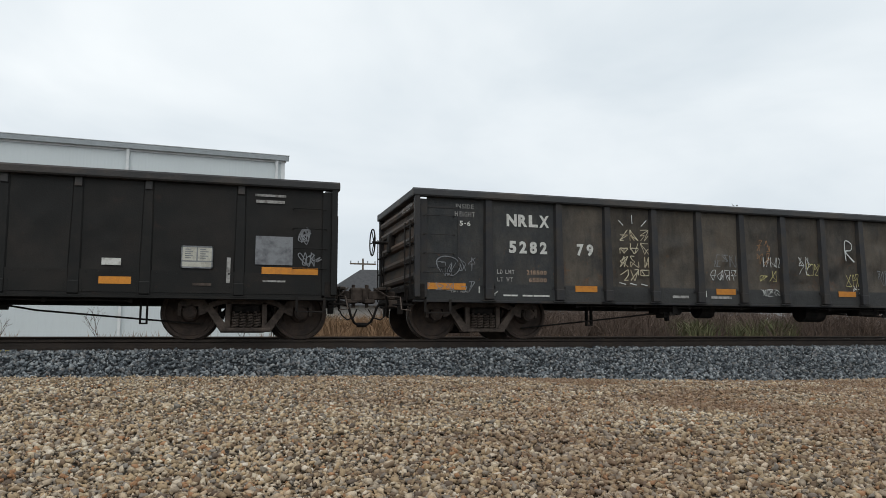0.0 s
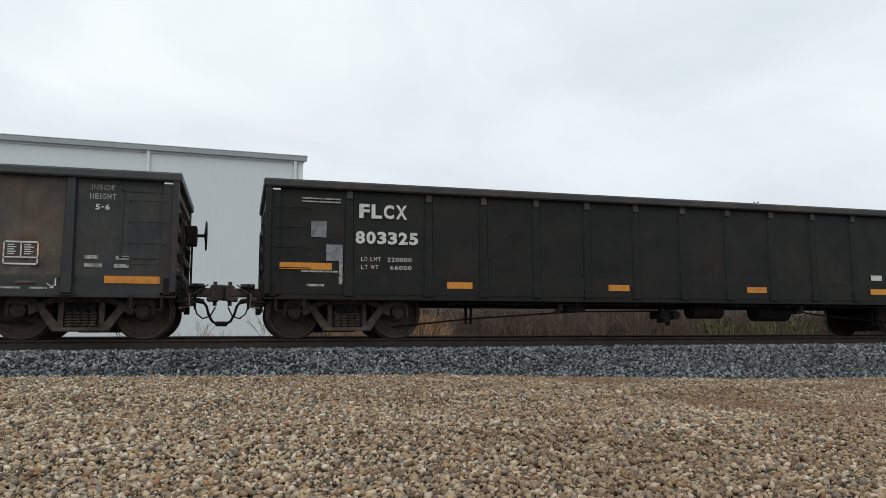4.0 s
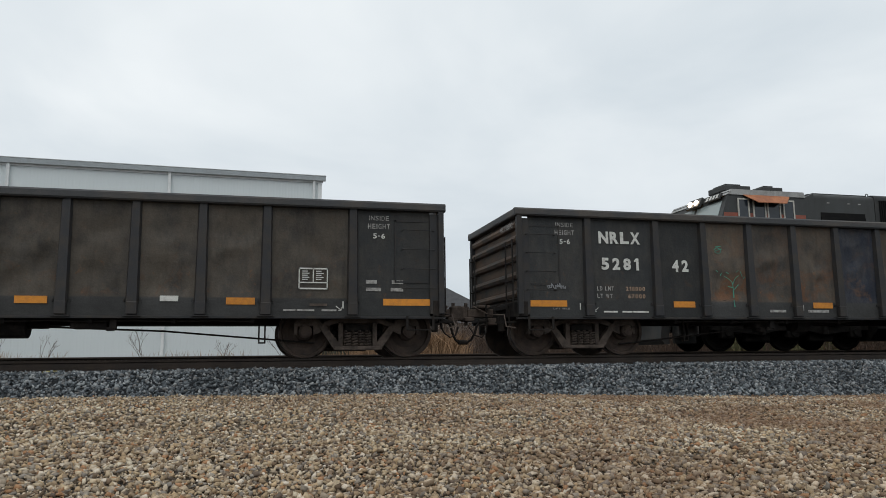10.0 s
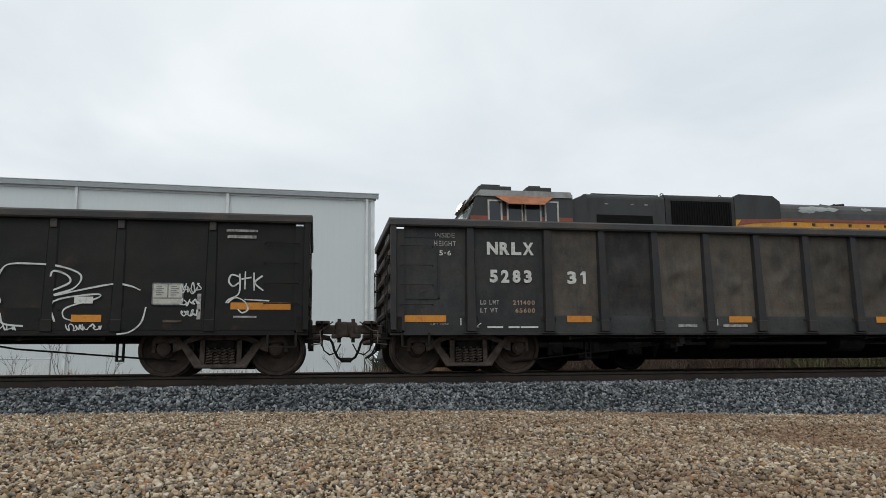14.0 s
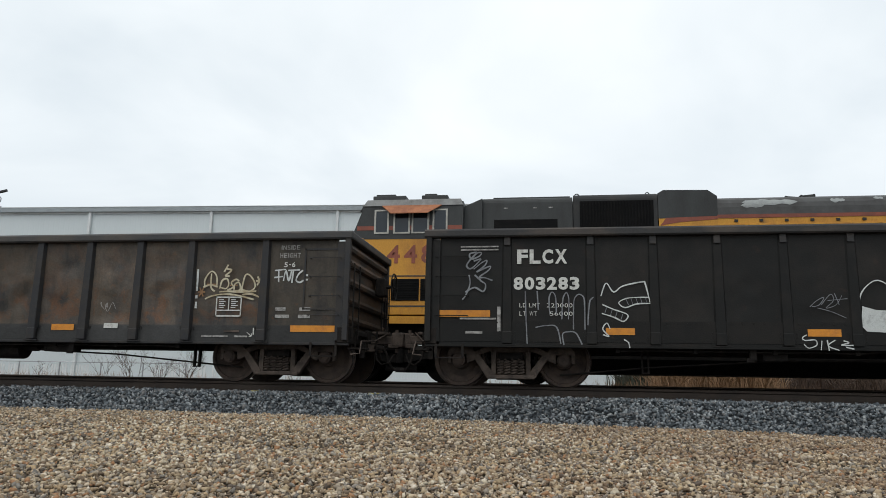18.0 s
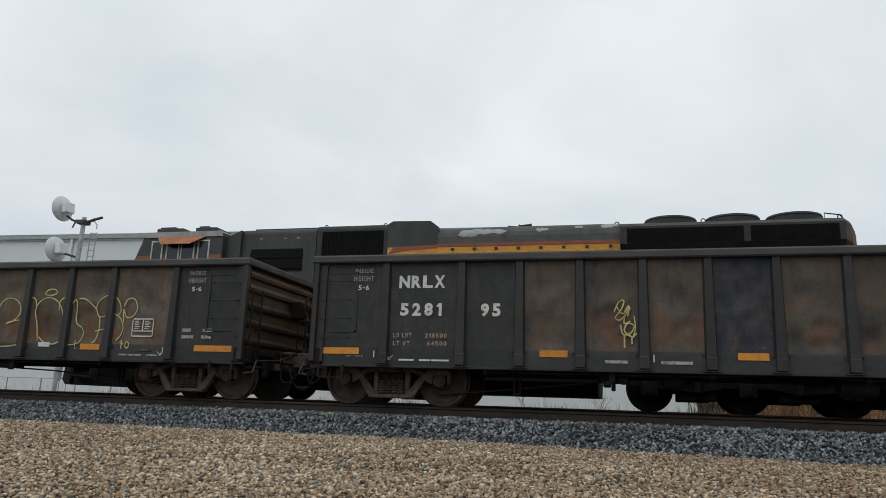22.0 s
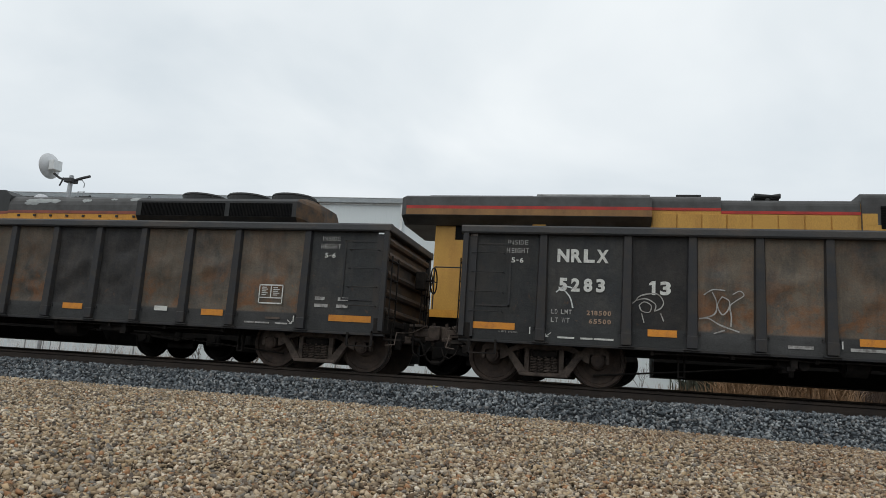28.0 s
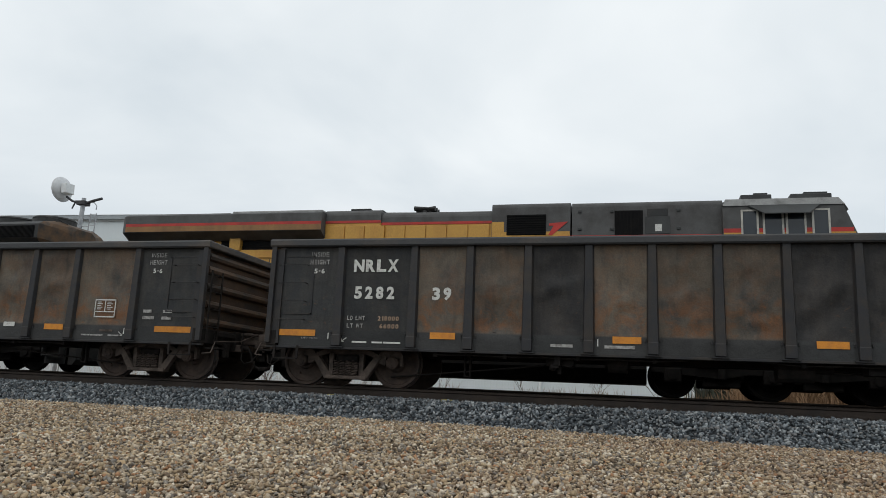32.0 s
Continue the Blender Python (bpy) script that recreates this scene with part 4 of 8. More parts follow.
        tube(bm, [(e * 8.30, -0.30, 0.62), (e * 8.36, -0.42, 0.44), (e * 8.46, -0.46, 0.36), (e * 8.58, -0.40, 0.40), (e * 8.66, -0.30, 0.56)], 0.014, 6)
        part("hose_strap", bm, M["under"], c)
        bm = bmesh.new()
        hose = [(e * 8.44, -0.30, 0.68), (e * 8.51, -0.31, 0.58), (e * 8.55, -0.30, 0.44), (e * 8.61, -0.27, 0.32), (e * 8.70, -0.24, 0.26), (e * 8.78, -0.22, 0.27)]
        tube(bm, hose, 0.024, 8)
        bar(bm, (e * 8.28, -0.30, 0.70), (e * 8.46, -0.30, 0.66), 0.045, 8)
        bar(bm, (e * 8.68, -0.24, 0.27), (e * 8.78, -0.22, 0.27), 0.045, 8)
        part("air_hose", bm, M["under"], c, "black rubber air hose")
        bm = bmesh.new()
        tube(bm, [(e * 8.52, -0.10, 0.98), (e * 8.30, -0.40, 0.80), (e * 8.28, -1.30, 0.74), (e * 8.30, -1.46, 0.52), (e * 8.14, -1.50, 0.50)], 0.012, 6)
        part("uncoupling_rod", bm, M["cast"], c)
    bm = bmesh.new()
    box(bm, -HL + 0.1, HL - 0.1, -1.42, 1.42, 0.98, 1.03)
    part("floor_sheet", bm, M["under"], c)
    bm = bmesh.new()
    box(bm, -HL, HL, -0.33, 0.33, 0.60, 0.98, 0.01)
    for k in range(12):
        x = -7 + k * 14 / 11
        box(bm, x - 0.06, x + 0.06, -1.40, 1.40, 0.74, 0.98)
    part("centre_sill", bm, M["under"], c)
    # brake gear under the middle
    gear = ((-0.48, -0.07, 0.27), (0.30, 1.10, 0.37), (1.92, 3.0, 0.32), (-2.53, -2.14, 0.48)) if black else ((-2.92, -2.44, 0.40), (-1.92, -1.50, 0.42), (0.80, 1.65, 0.36), (2.05, 2.6, 0.50))
    x0, x1, z = gear[0]
    bm = bmesh.new()
    box(bm, x0, x1, -1.15, -0.75, z + 0.09, z + 0.26, 0.03)
    box(bm, x0 + 0.07, x0 + 0.19, -1.2, -0.9, z + 0.02, z + 0.12, 0.02)
    box(bm, x0 + 0.20, x0 + 0.27, -1.1, -1.0, z - 0.04, z + 0.2, 0.015)
    bar(bm, (x1 - 0.08, -1.22, z + 0.16), (x1 - 0.08, -0.8, z + 0.16), 0.085, 10)
    box(bm, x0 + 0.12, x0 + 0.17, -1.0, -0.9, z + 0.2, 0.74)
    box(bm, x1 - 0.14, x1 - 0.09, -1.0, -0.9, z + 0.2, 0.74)
    part("brake_valve", bm, M["under"], c)
    x0, x1, z = gear[1]
    bm = bmesh.new()
    bar(bm, (x0 + 0.05, -0.9, z + 0.19), (x1 - 0.05, -0.9, z + 0.19), 0.19, 16)
    bar(bm, (x0, -0.9, z + 0.19), (x1, -0.9, z + 0.19), 0.12, 12)
    box(bm, (x0 + x1) / 2 - 0.04, (x0 + x1) / 2 + 0.04, -0.95, -0.85, z + 0.3, 0.74)
    part("air_reservoir", bm, M["under"], c)
    x0, x1, z = gear[2]
    bm = bmesh.new()
    bar(bm, (x0, -0.85, z + 0.2), (x1 - 0.3, -0.85, z + 0.2), 0.2, 16)
    bar(bm, (x1 - 0.3, -0.85, z + 0.22), (x1, -0.85, z + 0.22), 0.07, 10)
    box(bm, x0 + 0.1, x0 + 0.2, -0.95, -0.75, z + 0.3, 0.74)
    part("brake_cylinder", bm, M["under"], c)
    x0, x1, z = gear[3]
    bm = bmesh.new()
    box(bm, x0, x1, -1.25, -0.9, z, 0.70, 0.02)
    bar(bm, (x0 + 0.05, -1.27, z + 0.03), (x0 + 0.05, -0.9, z + 0.03), 0.03, 8)
    part("retainer_bracket", bm, M["under"], c)
    for e in (-1, 1):
        bm = bmesh.new()
        tube(bm, [(gear[0][0], -0.95, 0.52), (-2.2 if black else -3.0, -0.93, 0.50), (-4.3, -0.90, 0.36), (-5.8, -0.86, 0.21)] if e < 0 else [(gear[2][1], -0.9, 0.54), (3.4, -0.88, 0.47), (5.9, -0.84, 0.26)], 0.017, 5)
        part("brake_rod", bm, M["under"], c)
        bm = bmesh.new()
        pts = [(e * 0.5, -1.34, 0.655)] + [(e * (0.5 + 0.62 * k), -1.34, 0.625 - 0.012 * (k % 2)) for k in range(1, 8)]
        tube(bm, pts, 0.015, 5)
        for k in range(1, 8, 2):
            box(bm, e * (0.5 + 0.62 * k) - 0.03, e * (0.5 + 0.62 * k) + 0.03, -1.37, -1.31, 0.585, 0.67)
        part("train_line", bm, M["under"], c)
        bm = bmesh.new()
        xh = e * 4.4 if e < 0 else 4.95
        for d in (0.0, 0.10):
            box(bm, xh + d - 0.014, xh + d + 0.014, -0.92, -0.84, 0.27, 0.80)
        box(bm, xh - 0.014, xh + 0.114, -0.92, -0.84, 0.255, 0.28)
        part("rod_hanger", bm, M["under"], c)
        bm = bmesh.new()
        box(bm, e * 2.7 - 0.05, e * 2.7 + 0.05, -1.36, -1.28, 0.50, 0.72)
        box(bm, e * 2.7 - 0.10, e * 2.7 + 0.02, -1.34, -1.30, 0.46, 0.52)
        part("pipe_hanger", bm, M["under"], c)
    for x in (-TRUCK, TRUCK):
        truck(c, x)
    return c


def reflectors(c, black, spans):
    """Amber strips along the side; the end ones are longer."""
    for u0, u1 in spans:
        z = 1.0
        if black:
            z = 1.28 if u0 < 2 else 1.20 if u0 > 14.5 else 0.99
        plate("reflector", u0 - HL, u1 - HL, z - 0.115, z, -1.455 - (0.016 if black else 0.006), M["reflector"], c, 0.004)


GREY_SPANS = ((0.08, 0.97), (3.16, 3.62), (6.30, 6.76), (9.38, 9.84), (12.50, 12.96), (15.10, 16.0))
SPANS = {1: ((0.22, 1.12), (3.16, 3.63), (6.33, 6.77), (9.40, 9.86), (12.46, 12.93), (14.93, 15.86)),
         4: ((0.22, 1.12), (3.05, 3.52), (6.20, 6.70), (9.05, 9.49), (12.46, 12.91), (14.90, 15.87)),
         5: ((0.06, 0.94), (4.20, 4.67), (7.34, 7.80), (10.41, 10.87), (15.10, 16.0))}


def stencils(c, black, mark, number, tail, capacity, light, dx=0.0):
    """The lettering that every car carries at both ends of its side."""
    y = -1.455 - (0.018 if black else 0.006)
    t = lambda s, a, b, z0, z1, m="white", bold=0.0: lettering(s, a - HL, b - HL, z0, z1, y, M[m], c, "lettering", bold)
    if not mark:
        pass
    elif black:
        lettering(mark, 1.58 - HL, 2.43 - HL, 2.08, 2.33, y, M["white"], c, "lettering", 0.04, 0.16)
        lettering(number, 1.52 - HL, 2.63 - HL, 1.63, 1.85, y, M["white"], c, "lettering", 0.04, 0.16)
        t("LD LMT", 1.62, 1.96, 1.33, 1.40)
        t(capacity, 2.08, 2.51, 1.33, 1.40)
        t("LT WT", 1.62, 1.92, 1.19, 1.26)
        t(light, 2.13, 2.51, 1.19, 1.26)
        for k in range(2):
            plate("stencil_bar", 0.60 - HL, 1.26 - HL, 2.32 + k * 0.055, 2.345 + k * 0.055, y, M["faded"], c, 0.002)
        plate("stencil_bar", 0.60 - HL, 1.22 - HL, 1.12, 1.15, y, M["faded"], c, 0.002)
        plate("stencil_bar", 0.70 - HL, 0.99 - HL, 0.88, 0.92, y, M["faded"], c, 0.002)
        plate("stencil_bar", 14.79 - HL, 15.30 - HL, 2.39, 2.43, y, M["faded"], c, 0.002)
        plate("stencil_bar", 14.81 - HL, 15.28 - HL, 2.28, 2.33, y, M["faded"], c, 0.002)
        plate("stencil_bar", 14.95 - HL, 15.32 - HL, 0.95, 0.98, y, M["faded"], c, 0.002)
        for u in (1.24, 14.37):
            plate("stencil_bar", u - HL, u + 0.06 - HL, 0.92, 1.34, y, M["faded"], c, 0.002)
    else:
        lettering(mark, 1.65 + dx - HL, 2.51 + dx - HL, 2.08, 2.31, y, M["white"], c, "lettering", 0.045, 0.16)
        lettering(number, 1.69 + dx - HL, 2.46 + dx - HL, 1.58, 1.81, y, M["white"], c, "lettering", 0.045, 0.42)
        lettering(tail, 3.17 + dx * 0.3 - HL, 3.52 + dx * 0.3 - HL, 1.57, 1.80, y, M["white"], c, "lettering", 0.045, 0.42)
        t("LD LMT", 1.58, 1.92, 1.19, 1.27, "faded", 0.03)
        t(capacity, 2.17, 2.57, 1.19, 1.27, "orange_text", 0.03)
        t("LT WT", 1.58, 1.89, 1.05, 1.13, "faded", 0.03)
        t(light, 2.21, 2.57, 1.05, 1.13, "orange_text", 0.03)
    if not black:
        for a in (0.77, 14.83):
            t("INSIDE", a + 0.02, a + 0.37, 2.37, 2.45, "faded")
            t("HEIGHT", a, a + 0.39, 2.22, 2.31, "faded", 0.02)
            t("5-6", a + 0.09, a + 0.30, 2.05, 2.14, "white", 0.02)
        t("LIFT HERE", 0.70, 1.02, 0.835, 0.865, "faded")
        for a, b, key in ((1.70, 1.98, "white"), (2.08, 2.28, "white"), (2.30, 2.62, "white"), (13.42, 13.62, "faded"), (13.64, 13.93, "faded"), (14.05, 14.30, "faded")):
            plate("stencil_bar", a - HL, b - HL, 0.782, 0.812, y, M[key], c, 0.002)
        for a, d in ((1.50, 1), (14.38, -1)):
            strokes("stencil_arrow", [[(a - HL, 0.80), (a + d * 0.09 - HL, 0.87)], [(a - HL, 0.80), (a + d * 0.05 - HL, 0.80)], [(a - HL, 0.80), (a - HL, 0.85)]], 0.016, y - 0.002, M["white"], c)
        for a, b, z in ((14.80, 14.99, 1.26), (15.25, 15.45, 1.26), (14.80, 15.06, 1.13), (15.23, 15.45, 1.13)):
            plate("stencil_bar", a - HL, b - HL, z, z + 0.06, y, M["faded"], c, 0.002)
        plate("stencil_bar", 5.28 - HL, 5.65 - HL, 0.80, 0.85, y, M["faded"], c, 0.002)
        plate("stencil_bar", 6.17 - HL, 6.66 - HL, 0.80, 0.85, y, M["faded"], c, 0.002)
        for u in (1.22, 14.40, 6.05):
            plate("stencil_mark", u - HL, u + 0.02 - HL, 0.83, 0.95, y, M["white"], c, 0.002)
        # faint panel frames near both ends
        for a in (0.20, 15.30):
            bm = bmesh.new()
            for p, q, z0, z1 in ((a, a + 0.66, 2.36, 2.39), (a, a + 0.66, 1.28, 1.31), (a, a + 0.03, 1.28, 2.39), (a + 0.63, a + 0.66, 1.28, 2.39)):
                box(bm, p - HL, q - HL, -1.464, -1.455, z0, z1)
            part("panel_frame", bm, M["post"], c)
        if mark:
            end = lettering(mark + " " + number + tail, 0.62, 1.34, 2.35, 2.45, -HL - 0.012, M["faded"], c, "lettering", 0.02)
            end.matrix_basis = pose(0, 0, 0, 0, 0, -90)
    # consolidated stencil box
    bm = bmesh.new()
    a, z = 13.66, 1.15
    for p, q, z0, z1 in ((0, 0.49, 0, 0.025), (0, 0.49, 0.34, 0.365), (0, 0.02, 0, 0.365), (0.47, 0.49, 0, 0.365), (0.235, 0.255, 0.12, 0.36), (0, 0.49, 0.105, 0.125)):
        box(bm, a + p - HL, a + q - HL, y - 0.003, y, z + z0, z + z1)
    for k in range(5):
        box(bm, a + 0.06 - HL, a + (0.18 if k % 2 else 0.15) - HL, y - 0.003, y, z + 0.16 + 0.035 * k, z + 0.175 + 0.035 * k)
        box(bm, a + 0.29 - HL, a + (0.42 if k % 2 else 0.38) - HL, y - 0.003, y, z + 0.16 + 0.035 * k, z + 0.175 + 0.035 * k)
    if black:
        plate("stencil_ground", a - HL, a + 0.49 - HL, z, z + 0.365, y + 0.001, M["cream_paint"], c, 0.002)
    part("stencil_box", bm, M["white"] if not black else M["tag_grey"], c, "white stencilled data box")
    plate("data_plate", (11.48 if not black else 12.49) - HL, (11.76 if not black else 12.77) - HL, 0.93 if not black else 1.17, 1.02 if not black else 1.28, y - 0.004, M["white"], c, 0.004, "small white data plate")
    plate("jacking_plate", 13.85 - HL, 14.14 - HL, 0.87, 0.91, y - 0.006, M["cast"], c, 0.006)


def brake_wheel(c, e):
    """The hand brake: a spoked wheel with its housing, standing off the end."""
    bm = bmesh.new()
    x = e * (HL + 0.34)
    ring(bm, (x, 0.55, 1.95), 0.27, 0.014, "x", 22, 6)
    for k in range(5):
        a = k * 2 * math.pi / 5
        bar(bm, (x - e * 0.03, 0.55, 1.95), (x, 0.55 + 0.27 * math.cos(a), 1.95 + 0.27 * math.sin(a)), 0.011)
    bar(bm, (e * HL, 0.55, 1.95), (x, 0.55, 1.95), 0.03, 8)
    box(bm, e * HL - 0.02, e * HL + 0.18, 0.40, 0.70, 1.75, 2.12, 0.03)
    bar(bm, (e * (HL + 0.1), 0.55, 1.75), (e * (HL + 0.1), 0.55, 0.9), 0.012)
    part("hand_brake", bm, M["under"], c, "dark hand-brake wheel and housing")


grey_car, black_car = gondola(False), gondola(True)
MARKS = ((0, "NRLX", "5282", "79", "218500", "65500", 0.13), (1, "FLCX", "803325", "", "220000", "66000"), (0, "NRLX", "5281", "42", "218000", "67000"),
         (0, "NRLX", "5283", "31", "211400", "65600", 0.07), (1, "FLCX", "803283", "", "220000", "56000"), (0, "NRLX", "5281", "95", "218500", "64500"),
         (0, "NRLX", "5283", "13", "218500", "65500"), (0, "NRLX", "5282", "39", "218000", "66000"), (0, "", "", "", "", ""))
CARS = [grey_car, black_car] + [copy_thing(black_car if row[0] else grey_car, pose(0, 0, 0)) for row in MARKS[2:]]
for k, (car, row) in enumerate(zip(CARS, MARKS)):
    stencils(car, *row)
    reflectors(car, row[0], SPANS.get(k, GREY_SPANS))
for k, e in ((0, -1), (2, 1), (3, 1), (4, -1), (5, 1), (6, 1), (7, 1)):
    brake_wheel(CARS[k], e)
for k, what in enumerate(("dark grey steel gondola car with white tags and amber reflectors", "black riveted steel gondola car with a grey repaint patch", "dark blue-grey and brown gondola car with faint green spray",
                          "dark grey gondola car with dusty brown dented panels", "black riveted gondola car covered in white outline graffiti", "grey gondola car with rusty panels and white graffiti tag",
                          "grey gondola car with rusty panels and yellow bubble graffiti", "weathered grey gondola car with rust-stained dented panels", "weathered grey gondola car at the train's far end")):
    tagged(CARS[k], what, "gondola car", "gondola cars of the train")


# how dusty or rusty each car's sheets are, and single sheets that were painted over again
for k, lo, hi, key in ((0, 2.9, 14.5, "brown_panel"), (3, 2.9, 14.5, "brown_panel"), (5, 14.6, 16.2, "brown_panel"), (6, 3.9, 14.5, "tan_panel"), (7, 2.9, 14.5, "tan_panel"), (8, 2.9, 14.5, "tan_panel"),
                       (7, 8.9, 11.1, "dark_panel"), (7, 4.8, 5.9, "dark_panel"), (2, 6.8, 8.0, "blue_panel"), (2, 8.9, 10.0, "blue_panel"), (5, 6.8, 8.0, "blue_panel"), (6, 2.8, 3.9, "dark_panel"), (3, 3.7, 4.9, "dark_panel")):
    for ob in CARS[k].children:
        at = ob.matrix_basis.translation
        if ob.name.startswith("side_panel") and at.y < 0 and lo < at.x + HL < hi:
            ob.data = ob.data.copy()
            ob.data.materials[0] = M[key]


# Diesel locomotives on the far track. x along the track, z from the rail; the side that is seen faces -y.
M["loco_grey"] = surface("dark_grey_loco_paint", (0.044, 0.047, 0.046), (0.028, 0.028, 0.027), 2.0, 0.4, 0.7, 0.55, 0.0, 0.1, 60, stretch=(1, 1, 0.4))
M["loco_black"] = surface("sooty_black_paint", (0.022, 0.023, 0.023), (0.040, 0.036, 0.032), 2.5, 0.45, 0.7, 0.6, 0.0, 0.1, 60)
M["grille_black"] = surface("matt_black_screen", (0.0085, 0.0085, 0.0088), (0.014, 0.013, 0.012), 3.0, 0.45, 0.7, 0.8, 0.0, 0.1, 60, spec=0.1)
M["loco_roof"] = surface("sooty_grey_roof", (0.085, 0.085, 0.083), (0.055, 0.052, 0.050), 2.0, 0.4, 0.65, 0.6, 0.0, 0.1, 60)
M["loco_silver"] = surface("faded_silver_roof", (0.36, 0.36, 0.35), (0.20, 0.20, 0.19), 3.0, 0.45, 0.7, 0.55, 0.0, 0.1, 60)
M["patch"] = surface("bare_flaked_patch", (0.34, 0.355, 0.345), (0.25, 0.26, 0.255), 5.0, 0.45, 0.7, 0.7, 0.0, 0.1, 60)
M["yellow"] = surface("grimy_armour_yellow", (0.60, 0.285, 0.035), (0.40, 0.165, 0.03), 1.6, 0.45, 0.72, 0.5, 0.0, 0.1, 60,
                      third=(0.15, 0.075, 0.03), third_scale=3.0, third_low=0.6, third_high=0.8, stretch=(1, 1, 0.35))
M["cream"] = surface("clean_armour_yellow", (0.533, 0.288, 0.056), (0.413, 0.200, 0.040), 1.6, 0.45, 0.72, 0.5, 0.0, 0.1, 60, stretch=(1, 1, 0.35))
M["wing_tan"] = surface("sooty_wing_yellow", (0.30, 0.155, 0.055), (0.17, 0.09, 0.04), 1.6, 0.4, 0.7, 0.6, 0.0, 0.1, 60, stretch=(1, 1, 0.3))
M["rear_rust"] = surface("rusty_sooty_end", (0.11, 0.062, 0.03), (0.035, 0.03, 0.026), 3.0, 0.42, 0.66, 0.7, 0.0, 0.15, 50)
M["red"] = surface("red_stripe", (0.46, 0.035, 0.025), (0.30, 0.03, 0.025), 3.0, 0.45, 0.7, 0.5, 0.0, 0.05, 60)
M["red_faded"] = surface("faded_red_stripe", (0.27, 0.075, 0.045), (0.18, 0.06, 0.04), 3.0, 0.45, 0.7, 0.55, 0.0, 0.05, 60)
M["rust_shade"] = surface("rusted_sunshade", (0.42, 0.165, 0.075), (0.27, 0.10, 0.05), 4.0, 0.4, 0.65, 0.7, 0.0, 0.15, 60)
M["flag_red"] = surface("dirty_flag_red", (0.30, 0.040, 0.040), (0.20, 0.035, 0.035), 5.0, 0.40, 0.66, 0.5, 0.0, 0.05, 60)
M["flag_white"] = surface("flag_white", (0.46, 0.42, 0.37), (0.32, 0.27, 0.23), 3.0, 0.45, 0.7, 0.5, 0.0, 0.05, 60)
M["frame_alu"] = surface("aluminium_frame", (0.50, 0.48, 0.43), (0.34, 0.32, 0.28), 6.0, 0.45, 0.7, 0.45, 0.1, 0.05, 60)
glass = bpy.data.materials.new("dark_cab_glass")
glass.use_nodes = True
g = glass.node_tree.nodes["Principled BSDF"]
g.inputs["Base Color"].default_value, g.inputs["Roughness"].default_value = (0.022, 0.028, 0.035, 1), 0.06
M["glass"] = glass
# windshield glass: the sky's reflection is put into its pale base colour
wind = bpy.data.materials.new("sky_tinted_windshield")
wind.use_nodes = True
g = wind.node_tree.nodes["Principled BSDF"]
g.inputs["Base Color"].default_value, g.inputs["Roughness"].default_value = (0.30, 0.35, 0.345, 1), 0.08
M["windshield"] = wind
lamp = bpy.data.materials.new("lit_headlight")
lamp.use_nodes = True
g = lamp.node_tree.nodes["Principled BSDF"]
g.inputs["Emission Color"].default_value, g.inputs["Emission Strength"].default_value = (1.0, 0.78, 0.55, 1), 14.0
M["headlight"] = lamp


def hood(bm, x0, x1, half, z0, z1, round_r=0.22, mat=0):
    """A hood with rounded shoulders."""
    poly = [(-half, z0), (-half, z1 - round_r)]
    for k in range(1, 5):
        a = math.pi / 2 * k / 4
        poly.append((-half + round_r * (1 - math.cos(a)), z1 - round_r + round_r * math.sin(a)))
    poly += [(-y, z) for y, z in poly[::-1]]
    return sweep_x(bm, poly, x0, x1, mat)


def grille(parent, x0, x1, z0, z1, y, step=0.07, vertical=False, name="grille"):
    """A recessed intake with its bars, on a side that faces -y."""
    bm = bmesh.new()
    box(bm, x0, x1, y - 0.008, y + 0.02, z0, z1)
    part(name, bm, M["grille_black"], parent)
    bm = bmesh.new()
    if vertical:
        for k in range(int((x1 - x0) / step)):
            x = x0 + (k + 0.5) * step
            box(bm, x - step * 0.22, x + step * 0.22, y - 0.03, y - 0.004, z0, z1)
    else:
        for k in range(int((z1 - z0) / step)):
            z = z0 + (k + 0.5) * step
            box(bm, x0, x1, y - 0.03, y - 0.004, z - step * 0.22, z + step * 0.22)
    part("grille_screen", bm, M["grille_black"], parent)


BIG_WHEEL = wheelset_mesh(0.53, "drive_wheelset", "loco_under", "under")


